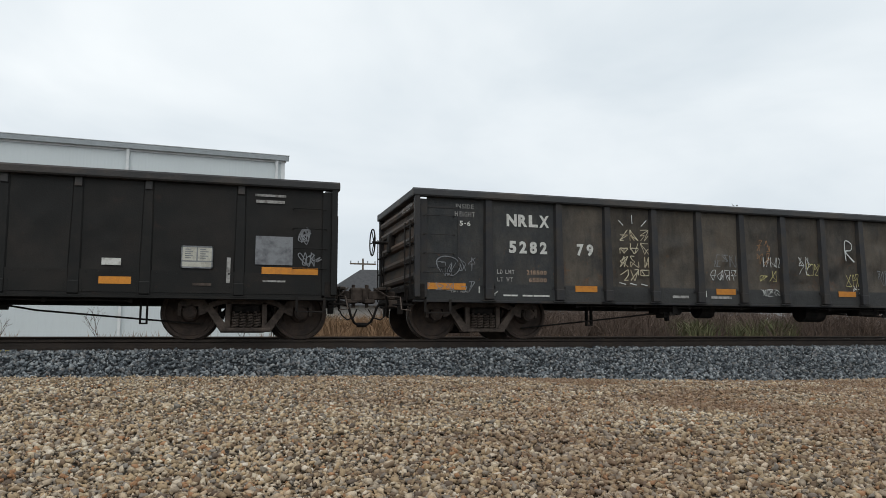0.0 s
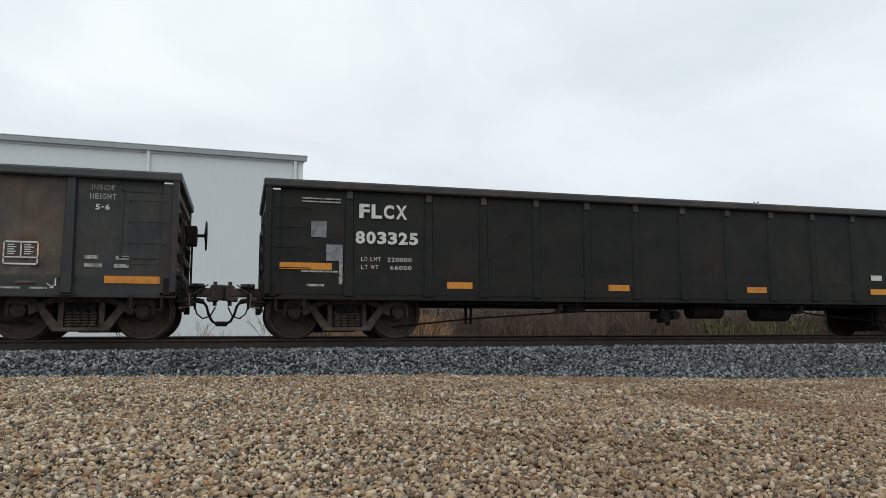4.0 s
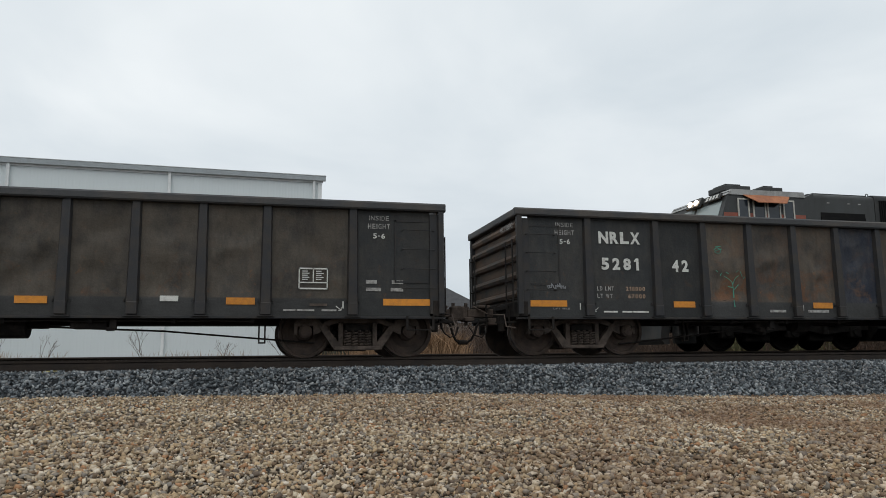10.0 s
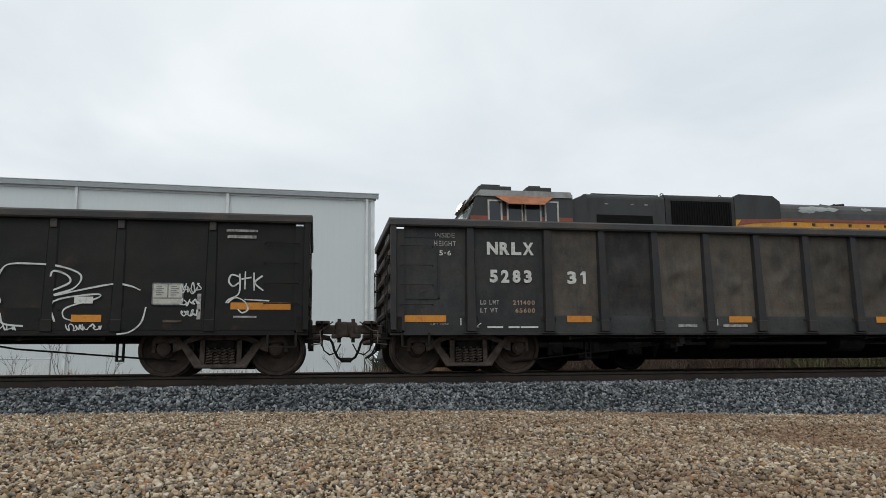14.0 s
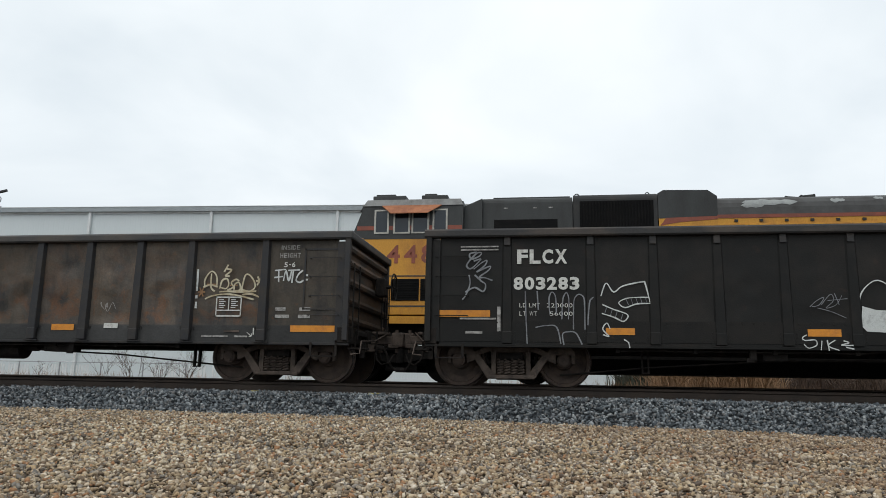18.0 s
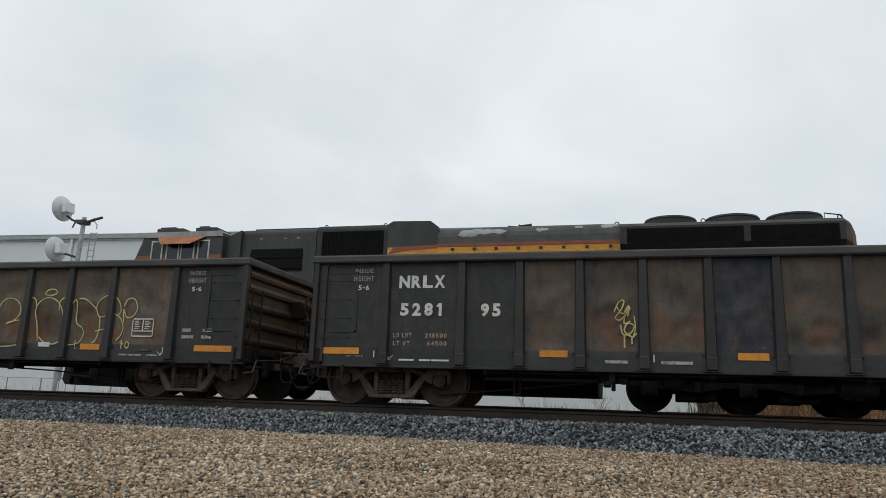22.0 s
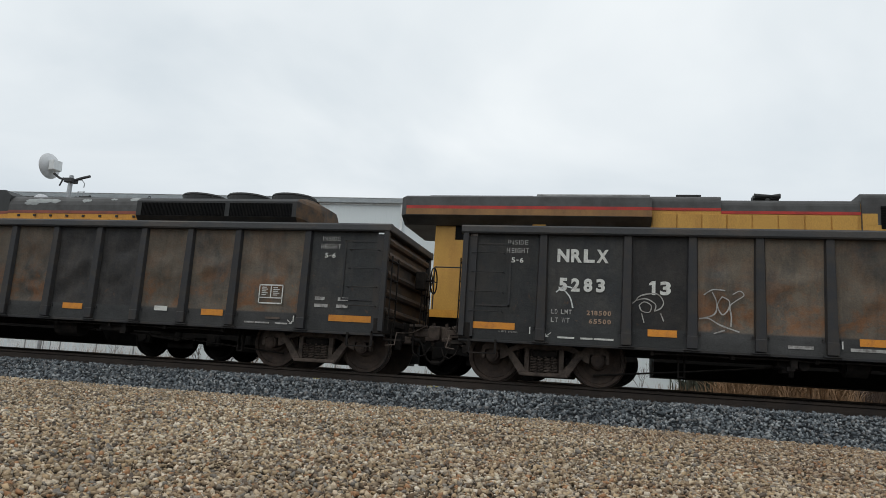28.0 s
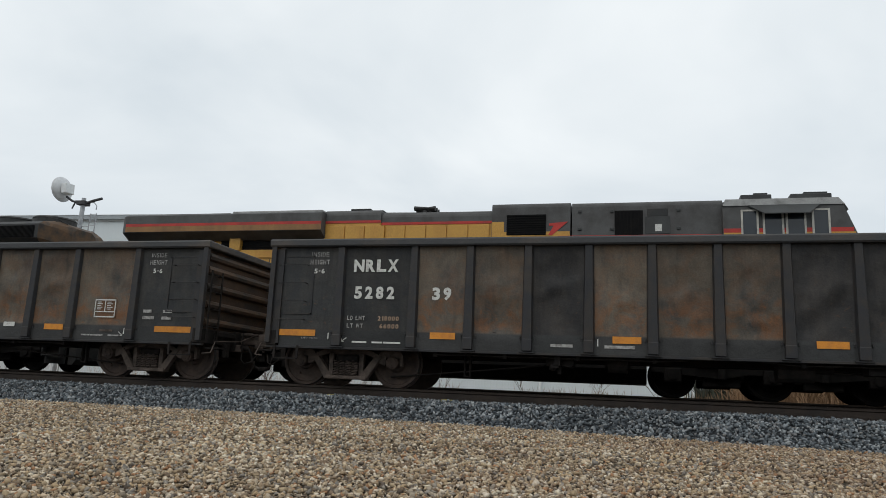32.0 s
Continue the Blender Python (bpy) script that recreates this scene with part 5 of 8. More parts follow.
def big_truck(parent, x, name="power_truck"):
    bm = bmesh.new()
    for s in (-1, 1):
        y0, y1 = s * 1.16, s * 1.02
        prism(bm, [(-2.7, 0.60), (-2.65, 0.80), (-2.2, 0.92), (-1.6, 0.78), (-0.9, 0.80), (-0.3, 0.92), (0.3, 0.92), (0.9, 0.80), (1.6, 0.78), (2.2, 0.92), (2.65, 0.80), (2.7, 0.60),
                   (1.7, 0.52), (1.1, 0.46), (0.5, 0.58), (-0.5, 0.58), (-1.1, 0.46), (-1.7, 0.52)], min(y0, y1), max(y0, y1))
        for ax in (-2.2, 0, 2.2):
            box(bm, ax - 0.20, ax + 0.20, s * 1.10 - 0.10, s * 1.10 + 0.10, 0.36, 0.70, 0.03)
            bar(bm, (ax, s * 1.18, 0.53), (ax, s * 1.24, 0.53), 0.11, 12)
        for ax in (-1.1, 1.1):
            box(bm, ax - 0.42, ax + 0.42, min(s * 0.86, s * 1.04), max(s * 0.86, s * 1.04), 0.26, 0.80, 0.04)
            bar(bm, (ax, s * 1.2, 0.46), (ax, s * 1.2, 0.82), 0.09, 10)
        bar(bm, (-1.7, s * 1.22, 0.85), (-1.2, s * 1.22, 0.85), 0.10, 10)
        bar(bm, (1.2, s * 1.22, 0.85), (1.7, s * 1.22, 0.85), 0.10, 10)
    box(bm, -2.5, 2.5, -0.5, 0.5, 0.45, 0.95, 0.05)
    t = part(name, bm, M["loco_under"], parent, "sooty three-axle power truck")
    t.matrix_basis = pose(x, 0, 0)
    for ax in (-2.2, 0, 2.2):
        again("drive_wheelset", BIG_WHEEL, t, pose(ax, 0, 0.53))
    return t


def railing(parent, x0, x1, y, z0, z1, posts, mat):
    bm = bmesh.new()
    bar(bm, (x0, y, z1), (x1, y, z1), 0.018)
    part("handrail", bm, mat, parent)
    for k in range(posts):
        bm = bmesh.new()
        x = x0 + (x1 - x0) * k / max(posts - 1, 1)
        bar(bm, (x, y, z0), (x, y, z1), 0.018)
        part("rail_post", bm, mat, parent)


def chassis(o, xa, xb, deck, tank, mat):
    """Sill, walkway, fuel tank, couplers."""
    bm = bmesh.new()
    box(bm, xa, xb, -1.50, 1.50, deck - 0.14, deck, 0.02)
    part("walkway", bm, M["loco_black"], o)
    bm = bmesh.new()
    for s in (-1, 1):
        box(bm, xa, xb, s * 1.505 - 0.012, s * 1.505 + 0.012, deck - 0.18, deck + 0.01)
    part("sill_stripe", bm, mat, o)
    bm = bmesh.new()
    box(bm, xa + 0.3, xb - 0.3, -1.1, 1.1, deck - 0.55, deck - 0.14, 0.02)
    part("frame", bm, M["loco_black"], o)
    bm = bmesh.new()
    sweep_x(bm, [(-1.42, 1.1), (-1.42, 0.62), (-1.1, 0.28), (1.1, 0.28), (1.42, 0.62), (1.42, 1.1)], *tank)
    part("fuel_tank", bm, M["loco_under"], o, "sooty black fuel tank")
    for e, x in ((-1, xa), (1, xb)):
        bm = bmesh.new()
        box(bm, min(x, x + e * 0.62), max(x, x + e * 0.62), -0.10, 0.10, 0.76, 0.95, 0.02)
        box(bm, min(x + e * 0.45, x + e * 0.72), max(x + e * 0.45, x + e * 0.72), -0.18, 0.18, 0.70, 1.0, 0.04)
        part("coupler", bm, M["cast"], o)
        bm = bmesh.new()
        prism(bm, [(x - e * 0.05, 1.5), (x + e * 0.05, 1.5), (x + e * 0.22, 0.35), (x + e * 0.10, 0.2), (x - e * 0.05, 0.2)], -1.35, 1.35)
        part("pilot", bm, M["loco_black"], o)
        for s in (-1, 1):
            bm = bmesh.new()
            tube(bm, [(x + e * 0.25, s * 0.45, 0.9), (x + e * 0.42, s * 0.46, 0.5), (x + e * 0.62, s * 0.4, 0.36)], 0.028, 8)
            part("air_hose", bm, M["under"], o)
        for s in (-1, 1):
            bm = bmesh.new()
            for z in (0.45, 0.78, 1.10):
                box(bm, x - e * 0.55 - 0.3, x - e * 0.55 + 0.3, s * 1.45 - 0.10, s * 1.45 + 0.06, z, z + 0.03)
            for q in (-0.31, 0.31):
                box(bm, x - e * 0.55 + q - 0.02, x - e * 0.55 + q + 0.02, s * 1.42 - 0.10, s * 1.42 + 0.10, 0.42, deck)
            box(bm, x - e * 0.55 - 0.36, x - e * 0.55 + 0.36, s * 1.30 - 0.02, s * 1.30 + 0.02, 0.22, deck - 0.1)
            part("corner_step", bm, M["loco_black"], o)


def loco_cab(o, flip, base, upper, roof, shade_m, half=1.5, dx=0.0, dz=0.0):
    """A wide cab with slanted windshield, nose, side windows and roof boxes. Built with its nose to -x from x = 0, turned by flip."""
    f = lambda x: (-x if flip else x) + dx
    before = list(o.children)
    bx = lambda bm, a, b, *r, **k: box(bm, min(f(a), f(b)), max(f(a), f(b)), *r, **k)
    pr = lambda bm, poly, a, b: prism(bm, [(f(x), z) for x, z in poly], a, b)
    bm = bmesh.new()
    pr(bm, [(-0.36, 3.62), (0.0, 4.56), (2.58, 4.56), (2.58, 3.62)], -half, half)
    part("cab_upper", bm, upper, o)
    bm = bmesh.new()
    bx(bm, -0.36, 2.58, -half, half, 1.62, 3.62, bevel=0.02)
    part("cab_lower", bm, base, o)
    bm = bmesh.new()
    pr(bm, [(-0.07, 4.46), (0.06, 4.62), (2.52, 4.62), (2.58, 4.46)], -half - 0.03, half + 0.03)
    pr(bm, [(0.06, 4.62), (0.30, 4.68), (2.36, 4.68), (2.52, 4.62)], -half + 0.25, half - 0.25)
    part("cab_roof", bm, roof, o)
    bm = bmesh.new()
    pr(bm, [(-0.45, 1.62), (-0.45, 3.50), (-1.55, 3.30), (-2.15, 2.85), (-2.25, 1.62)], -1.12, 1.12)
    bmesh.ops.bevel(bm, geom=list(bm.edges), offset=0.08, segments=2, affect="EDGES")
    part("nose", bm, base, o)
    for s in (-1, 1):
        bm = bmesh.new()
        ax = lambda t, off: (f(-0.36 + 0.36 * t - off * 0.93), 3.62 + 0.94 * t + off * 0.36)
        v = []
        for y in (s * 0.06, s * 1.30):
            for t, off in ((0.12, 0.012), (0.72, 0.012), (0.72, -0.03), (0.12, -0.03)):
                x, z = ax(t, off)
                v.append(bm.verts.new((x, y, z)))
        for q in ((0, 1, 2, 3), (4, 7, 6, 5), (0, 4, 5, 1), (1, 5, 6, 2), (2, 6, 7, 3), (3, 7, 4, 0)):
            bm.faces.new([v[i] for i in q])
        bmesh.ops.recalc_face_normals(bm, faces=bm.faces)
        part("windshield", bm, M["windshield"], o, "slanted windshield with a pale painted sky reflection")
    for s in (-1, 1):
        y = s * half
        for a, b in ((0.25, 0.64), (0.76, 1.20), (1.24, 1.70), (1.79, 2.18)):
            bm = bmesh.new()
            for p, q, c, d in ((a, b, 3.72, 3.76), (a, b, 4.32, 4.36), (a, a + 0.045, 3.76, 4.32), (b - 0.045, b, 3.76, 4.32)):
                bx(bm, p, q, min(y, y + s * 0.025), max(y, y + s * 0.025), c, d)
            w = part("window", bm, M["frame_alu"], o)
            bm = bmesh.new()
            bx(bm, a + 0.04, b - 0.04, min(y, y + s * 0.01), max(y, y + s * 0.018), 3.75, 4.33)
            part("pane", bm, M["glass"], w)
        bm = bmesh.new()
        v = [bm.verts.new((f(x), y + s * d, z)) for x, d, z in ((0.45, 0.03, 4.47), (2.02, 0.03, 4.47), (1.70, 0.30, 4.21), (0.74, 0.30, 4.21))]
        v2 = [bm.verts.new(p.co - Vector((0, 0, 0.02))) for p in v]
        bm.faces.new(v), bm.faces.new(v2[::-1])
        for i in range(4):
            bm.faces.new((v[i], v2[i], v2[(i + 1) % 4], v[(i + 1) % 4]))
        bmesh.ops.recalc_face_normals(bm, faces=bm.faces)
        part("sunshade", bm, shade_m, o, "sheet-metal sunshade over the side windows")
    for a, b in ((0.10, 1.0), (1.42, 2.12)):
        bm = bmesh.new()
        bx(bm, a, b, -1.15, -0.35, 4.66, 4.83, bevel=0.02)
        bx(bm, a + 0.08, b - 0.3, -1.1, -0.5, 4.83, 4.88, bevel=0.01)
        part("roof_unit", bm, M["loco_grey"], o)
    # number board and twin headlight above the windshield
    bm = bmesh.new()
    pr(bm, [(-0.06, 4.52), (-0.16, 4.36), (-0.20, 4.38), (-0.10, 4.56)], -1.30, -0.52)
    part("number_board", bm, M["loco_black"], o)
    bm = bmesh.new()
    for k in range(4):
        pr(bm, [(-0.125, 4.525), (-0.195, 4.405), (-0.203, 4.410), (-0.133, 4.530)], -1.20 + k * 0.16, -1.10 + k * 0.16)
    part("number_plate", bm, M["white"], o)
    bm = bmesh.new()
    pr(bm, [(0.0, 4.56), (-0.20, 4.30), (-0.28, 4.34), (-0.10, 4.62)], -0.34, 0.34)
    h = part("headlight_box", bm, M["loco_grey"], o)
    for y in (-0.15, 0.15):
        bm = bmesh.new()
        bar(bm, (f(-0.18), y, 4.46), (f(-0.235), y, 4.485), 0.085, 14)
        part("headlight", bm, M["headlight"] if not flip else M["glass"], h)
    for ob in o.children:
        if ob not in before:
            ob.matrix_basis = pose(0, 0, dz)


def fan(o, x, z, r=0.62):
    """A roof fan: housing, rim, guard rings and spokes."""
    bm = bmesh.new()
    bar(bm, (x, 0, z - 0.12), (x, 0, z + 0.04), r + 0.04, 26)
    housing = part("radiator_fan", bm, M["loco_black"], o)
    for q, w in ((r, 0.055), (0.2, 0.012), (0.4, 0.012)):
        bm = bmesh.new()
        ring(bm, (x, 0, z + (0.05 if q == r else 0.07)), q, w, "z", 26, 6)
        part("guard_ring", bm, M["loco_black"], housing)
    for k in range(8):
        a = k * math.pi / 4
        bm = bmesh.new()
        bar(bm, (x, 0, z + 0.06), (x + r * math.cos(a), r * math.sin(a), z + 0.07), 0.018, 5)
        part("spoke", bm, M["loco_black"], housing)


# Leading locomotive: grimy yellow with a dark front, cab to -x
loco_1 = new("locomotive")
tagged(loco_1, "grimy yellow and dark grey diesel locomotive with lit headlights", "locomotive", "locomotives")
chassis(loco_1, -2.6, 19.95, 1.62, (4.4, 12.6), M["yellow"])
loco_cab(loco_1, False, M["yellow"], M["loco_grey"], M["loco_silver"], M["rust_shade"], dx=-0.45, dz=0.04)
big_truck(loco_1, 1.62)
big_truck(loco_1, 16.0)
bm = bmesh.new()
box(bm, -0.66, 2.11, -1.506, 1.506, 3.86, 3.97)
part("cab_stripe", bm, M["red_faded"], loco_1)
grille(loco_1, 0.30, 1.02, 2.02, 2.58, -1.5, 0.062)
grille(loco_1, 1.06, 1.78, 2.02, 2.58, -1.5, 0.062)
lettering("4489", 0.16, 1.86, 2.98, 3.46, -1.508, M["red_faded"], loco_1, "lettering", 0.02)
for a, b, z0, z1 in ((-0.48, 2.5, 3.62, 3.66), (-0.1, 2.4, 1.86, 1.90), (0.22, 1.86, 2.64, 2.67)):
    plate("cab_seam", a, b, z0, z1, -1.5, M["loco_grey"], loco_1, 0.008)
HY = 1.22
bm = bmesh.new()
hood(bm, 2.60, 4.90, HY, 1.62, 4.74, 0.14)
prism(bm, [(2.14, 1.62), (2.14, 4.5), (2.60, 4.70), (2.60, 1.62)], -HY - 0.1, HY + 0.1)
box(bm, 2.86, 4.84, -1.0, 1.0, 4.73, 4.80, 0.01)
part("electrical_hood", bm, M["loco_grey"], loco_1)
grille(loco_1, 2.90, 4.52, 3.50, 4.15, -HY, 0.3)
for x in (3.15, 3.9, 4.3):
    plate("hood_stencil", x, x + 0.10, 4.44, 4.47, -HY, M["faded"], loco_1, 0.006)
bm = bmesh.new()
hood(bm, 4.92, 7.00, HY, 1.62, 4.79, 0.14)
part("dynamic_brake_hood", bm, M["loco_black"], loco_1)
grille(loco_1, 5.08, 6.9, 3.5, 4.60, -HY, 0.075, True)
bm = bmesh.new()
prism(bm, [(7.02, 1.62), (7.02, 4.76), (7.16, 4.84), (8.20, 4.82), (8.42, 4.66), (8.42, 1.62)], -HY, HY)
part("blower_hood", bm, [M["yellow"], M["loco_grey"]], loco_1)
bm = bmesh.new()
prism(bm, [(7.01, 4.12), (7.01, 4.77), (7.15, 4.85), (8.21, 4.83), (8.43, 4.67), (8.43, 4.12)], -HY - 0.006, HY + 0.006)
part("grey_band", bm, M["loco_grey"], loco_1)
bm = bmesh.new()
hood(bm, 8.42, 13.18, HY, 1.62, 4.66, 0.30)
part("engine_hood", bm, M["yellow"], loco_1)
bm = bmesh.new()
hood(bm, 8.43, 13.17, HY + 0.008, 4.18, 4.672, 0.30)
part("hood_roof", bm, M["loco_roof"], loco_1)
for x0, x1, z0, z1 in ((8.42, 13.18, 4.10, 4.19),):
    plate("red_stripe", x0, x1, z0, z1, -HY - 0.006, M["red_faded"], loco_1, 0.006)
bm = bmesh.new()
prism(bm, [(7.05, 3.94), (7.55, 4.02), (8.42, 4.08), (8.42, 4.16), (7.2, 4.13)], -HY - 0.010, -HY - 0.004)
part("stripe_point", bm, M["red_faded"], loco_1)
# engine-room doors, latches
for k in range(8):
    x = 8.55 + k * 0.585
    bm = bmesh.new()
    box(bm, x + 0.015, x + 0.565, -HY - 0.022, -HY, 1.75, 3.95, 0.006)
    door = part("engine_door", bm, M["yellow"], loco_1)
    bm = bmesh.new()
    box(bm, x + 0.50, x + 0.54, -HY - 0.045, -HY - 0.02, 2.7, 2.85)
    part("door_latch", bm, M["loco_black"], door)
    bm = bmesh.new()
    box(bm, x + 0.26, x + 0.34, -HY - 0.03, -HY, 4.00, 4.06)
    part("hood_latch", bm, M["loco_black"], loco_1)
# red lettering on the hood, as plain blocks
for k in range(12):
    u = 7.45 + k * 0.40 + (0.12 if k > 4 else 0)
    bm = bmesh.new()
    box(bm, u, u + 0.30, -HY - 0.032, -HY - 0.024, 3.14, 3.58, 0.003)
    part("hood_letter_block", bm, M["red_faded"], loco_1)
# pale flaked patches on the roof shoulder, bent with it
for x, w, a0, a1, sd in ((9.66, 1.30, 2, 46, 0), (9.25, 0.55, -4, 20, 1), (11.22, 0.34, 14, 44, 2), (12.15, 0.22, 26, 52, 3), (12.92, 0.46, 24, 62, 4)):
    bm = bmesh.new()
    rows = []
    for i in range(15):
        u = -1 + 2 * i / 14
        edge = (1 - abs(u) ** 3) ** 0.5
        lo = (a0 + a1) / 2 - (a1 - a0) / 2 * edge * (0.75 + 0.5 * noise.noise((u * 3, sd * 3.1, 0.4)))
        hi = (a0 + a1) / 2 + (a1 - a0) / 2 * edge * (0.75 + 0.5 * noise.noise((u * 3, sd * 3.1, 5.4)))
        row = []
        for k in range(5):
            a = math.radians(lo + (hi - lo) * k / 4)
            row.append(bm.verts.new((x + w / 2 * u, -HY - 0.008 + 0.30 - 0.306 * math.cos(a), 4.37 + 0.306 * math.sin(a))))
        rows.append(row)
    for p, q in zip(rows, rows[1:]):
        for k in range(4):
            bm.faces.new((p[k], q[k], q[k + 1], p[k + 1]))
    bmesh.ops.remove_doubles(bm, verts=bm.verts, dist=1e-5)
    bmesh.ops.recalc_face_normals(bm, faces=bm.faces)
    part("flaked_patch", bm, M["patch"], loco_1)
# roof details: horn, lifting eyes
horn = new("air_horn")
horn.parent = loco_1
for y, d in ((-0.42, 1), (-0.56, -1), (-0.70, 1)):
    bm = bmesh.new()
    bar(bm, (10.55, y, 4.75), (10.55 + 0.30 * d, y, 4.75), 0.022, 8, 0.05)
    bar(bm, (10.55 + 0.30 * d, y, 4.75), (10.55 + 0.33 * d, y, 4.75), 0.055, 10)
    part("bell", bm, M["loco_black"], horn)
bm = bmesh.new()
bar(bm, (10.55, -0.76, 4.75), (10.55, -0.36, 4.75), 0.028, 6)
box(bm, 10.50, 10.60, -0.61, -0.51, 4.55, 4.76)
part("mount", bm, M["loco_black"], horn)
for x, z in ((5.02, 4.79), (6.80, 4.79), (13.1, 4.64), (15.2, 4.66), (18.3, 4.66)):
    bm = bmesh.new()
    ring(bm, (x, -0.85, z + 0.05), 0.05, 0.014, "y", 12, 5)
    part("lifting_eye", bm, M["loco_black"], loco_1)
# radiator section with flared sides and three fans
bm = bmesh.new()
sweep_x(bm, [(-1.22, 1.62), (-1.22, 3.75), (-1.47, 4.02), (-1.47, 4.46), (-1.30, 4.57), (-0.85, 4.68), (0.85, 4.68), (1.30, 4.57), (1.47, 4.46), (1.47, 4.02), (1.22, 3.75), (1.22, 1.62)], 13.18, 18.25)
part("radiator_hood", bm, M["loco_black"], loco_1)
bm = bmesh.new()
sweep_x(bm, [(-1.226, 1.63), (-1.226, 3.30), (1.226, 3.30), (1.226, 1.63)], 13.19, 18.24)
part("radiator_lower", bm, M["yellow"], loco_1)
grille(loco_1, 13.35, 16.05, 4.03, 4.40, -1.47, 0.045, True)
grille(loco_1, 16.2, 18.12, 4.03, 4.40, -1.47, 0.045, True)
for x in (14.45, 15.98, 17.45):
    fan(loco_1, x, 4.84)
bm = bmesh.new()
rear = [(-1.22, 1.62), (-1.22, 3.75), (-1.47, 4.02), (-1.47, 4.46), (-1.30, 4.57), (-0.85, 4.68), (0.85, 4.68), (1.30, 4.57), (1.47, 4.46), (1.47, 4.02), (1.22, 3.75), (1.22, 1.62)]
rings = [[bm.verts.new((x, y * k, z - (d if z > 4 else 0))) for y, z in rear] for x, k, d in ((18.25, 1.0, 0.0), (18.45, 0.80, 0.04), (18.70, 0.36, 0.16))]
for p, q in zip(rings, rings[1:]):
    for i in range(len(rear)):
        bm.faces.new((p[i], q[i], q[(i + 1) % len(rear)], p[(i + 1) % len(rear)]))
bm.faces.new(rings[-1])
bmesh.ops.recalc_face_normals(bm, faces=bm.faces)
part("rear_end", bm, M["rear_rust"], loco_1)
for y in (-0.3, 0.3):
    bm = bmesh.new()
    bar(bm, (18.66, y, 3.85), (18.80, y, 3.85), 0.10, 12)
    part("rear_light", bm, M["loco_grey"], loco_1)
for z in (1.9, 2.3, 2.7, 3.1, 3.5, 3.9):
    bm = bmesh.new()
    box(bm, 18.50, 18.62, -0.74, -0.66, z, z + 0.05)
    part("rear_hinge", bm, M["loco_grey"], loco_1)
    bm = bmesh.new()
    bar(bm, (18.74, -0.35, z), (18.74, 0.05, z), 0.014)
    part("rear_rung", bm, M["loco_grey"], loco_1)
bm = bmesh.new()
tube(bm, [(17.95, -0.9, 4.60), (17.95, -0.9, 4.80), (18.30, -0.85, 4.76), (18.52, -0.6, 4.62), (18.52, -0.6, 4.45)], 0.016, 6)
part("roof_grab", bm, M["loco_black"], loco_1)
railing(loco_1, 2.9, 18.6, -1.46, 1.62, 2.70, 13, M["loco_black"])
railing(loco_1, 19.5, 19.92, -1.44, 1.62, 2.72, 3, M["loco_black"])
bm = bmesh.new()
for y in (-1.42, -0.9, 0.9, 1.42):
    bar(bm, (19.9, y, 1.62), (19.9, y, 2.70), 0.018)
bar(bm, (19.9, -1.42, 2.7), (19.9, -0.5, 2.7), 0.018)
bar(bm, (19.9, 0.5, 2.7), (19.9, 1.42, 2.7), 0.018)
part("end_rail", bm, M["loco_black"], loco_1)
for y in (-0.75, -0.62):
    bm = bmesh.new()
    tube(bm, [(19.95, y, 2.4), (20.2, y, 2.18), (20.5, y, 2.16), (20.75, y, 2.2)], 0.014, 6)
    part("jumper_cable", bm, M["loco_black"], loco_1)

# Second locomotive: cleaner yellow and grey, cab to +x
loco_2 = new("locomotive")
tagged(loco_2, "yellow and grey diesel locomotive with a waving striped flag decal", "locomotive", "locomotives")
chassis(loco_2, -6.6, 15.2, 1.62, (0.1, 8.6), M["yellow"])
big_truck(loco_2, -3.0)
big_truck(loco_2, 11.4)
bm = bmesh.new()
hood(bm, -5.55, 0.0, 1.05, 1.62, 4.30, 0.05)
part("rear_hood", bm, M["cream"], loco_2)
for x0, x1, z0, z1 in ((-5.0, -3.7, 3.55, 4.05), (-3.3, -0.3, 3.62, 4.02)):
    grille(loco_2, x0, x1, z0, z1, -1.05, 0.08)
bm = bmesh.new()
box(bm, -3.05, -1.42, -1.16, -1.05, 1.64, 3.64, 0.015)
box(bm, -3.07, -1.40, -1.20, -1.05, 3.40, 3.45, 0.008)
box(bm, -2.95, -2.60, -1.22, -1.05, 3.62, 4.02, 0.015)
part("hood_pillar", bm, M["cream"], loco_2)
for x0, x1, z0, z1 in ((-2.70, -2.26, 2.10, 2.92), (-2.13, -1.78, 2.0, 3.18)):
    bm = bmesh.new()
    box(bm, x0, x1, -1.172, -1.15, z0, z1)
    slot = part("vent_slot", bm, M["grille_black"], loco_2)
    bm = bmesh.new()
    for x in (x0 - 0.05, x1):
        box(bm, x, x + 0.05, -1.20, -1.155, z0 - 0.05, z1 + 0.05, 0.006)
    box(bm, x0, x1, -1.20, -1.155, z1, z1 + 0.05, 0.006)
    box(bm, x0, x1, -1.20, -1.155, z0 - 0.05, z0, 0.006)
    part("slot_frame", bm, M["cream"], slot)
for x in (-2.20, -1.66, -1.52):
    bm = bmesh.new()
    box(bm, x, x + 0.018, -1.168, -1.155, 1.7, 3.36)
    part("door_gap", bm, M["loco_black"], loco_2)
for x in (-3.9, -3.3, -1.6, -1.0, -0.45):
    bm = bmesh.new()
    box(bm, x, x + 0.02, -1.058, -1.05, 1.7, 3.5)
    part("door_gap", bm, M["loco_black"], loco_2)
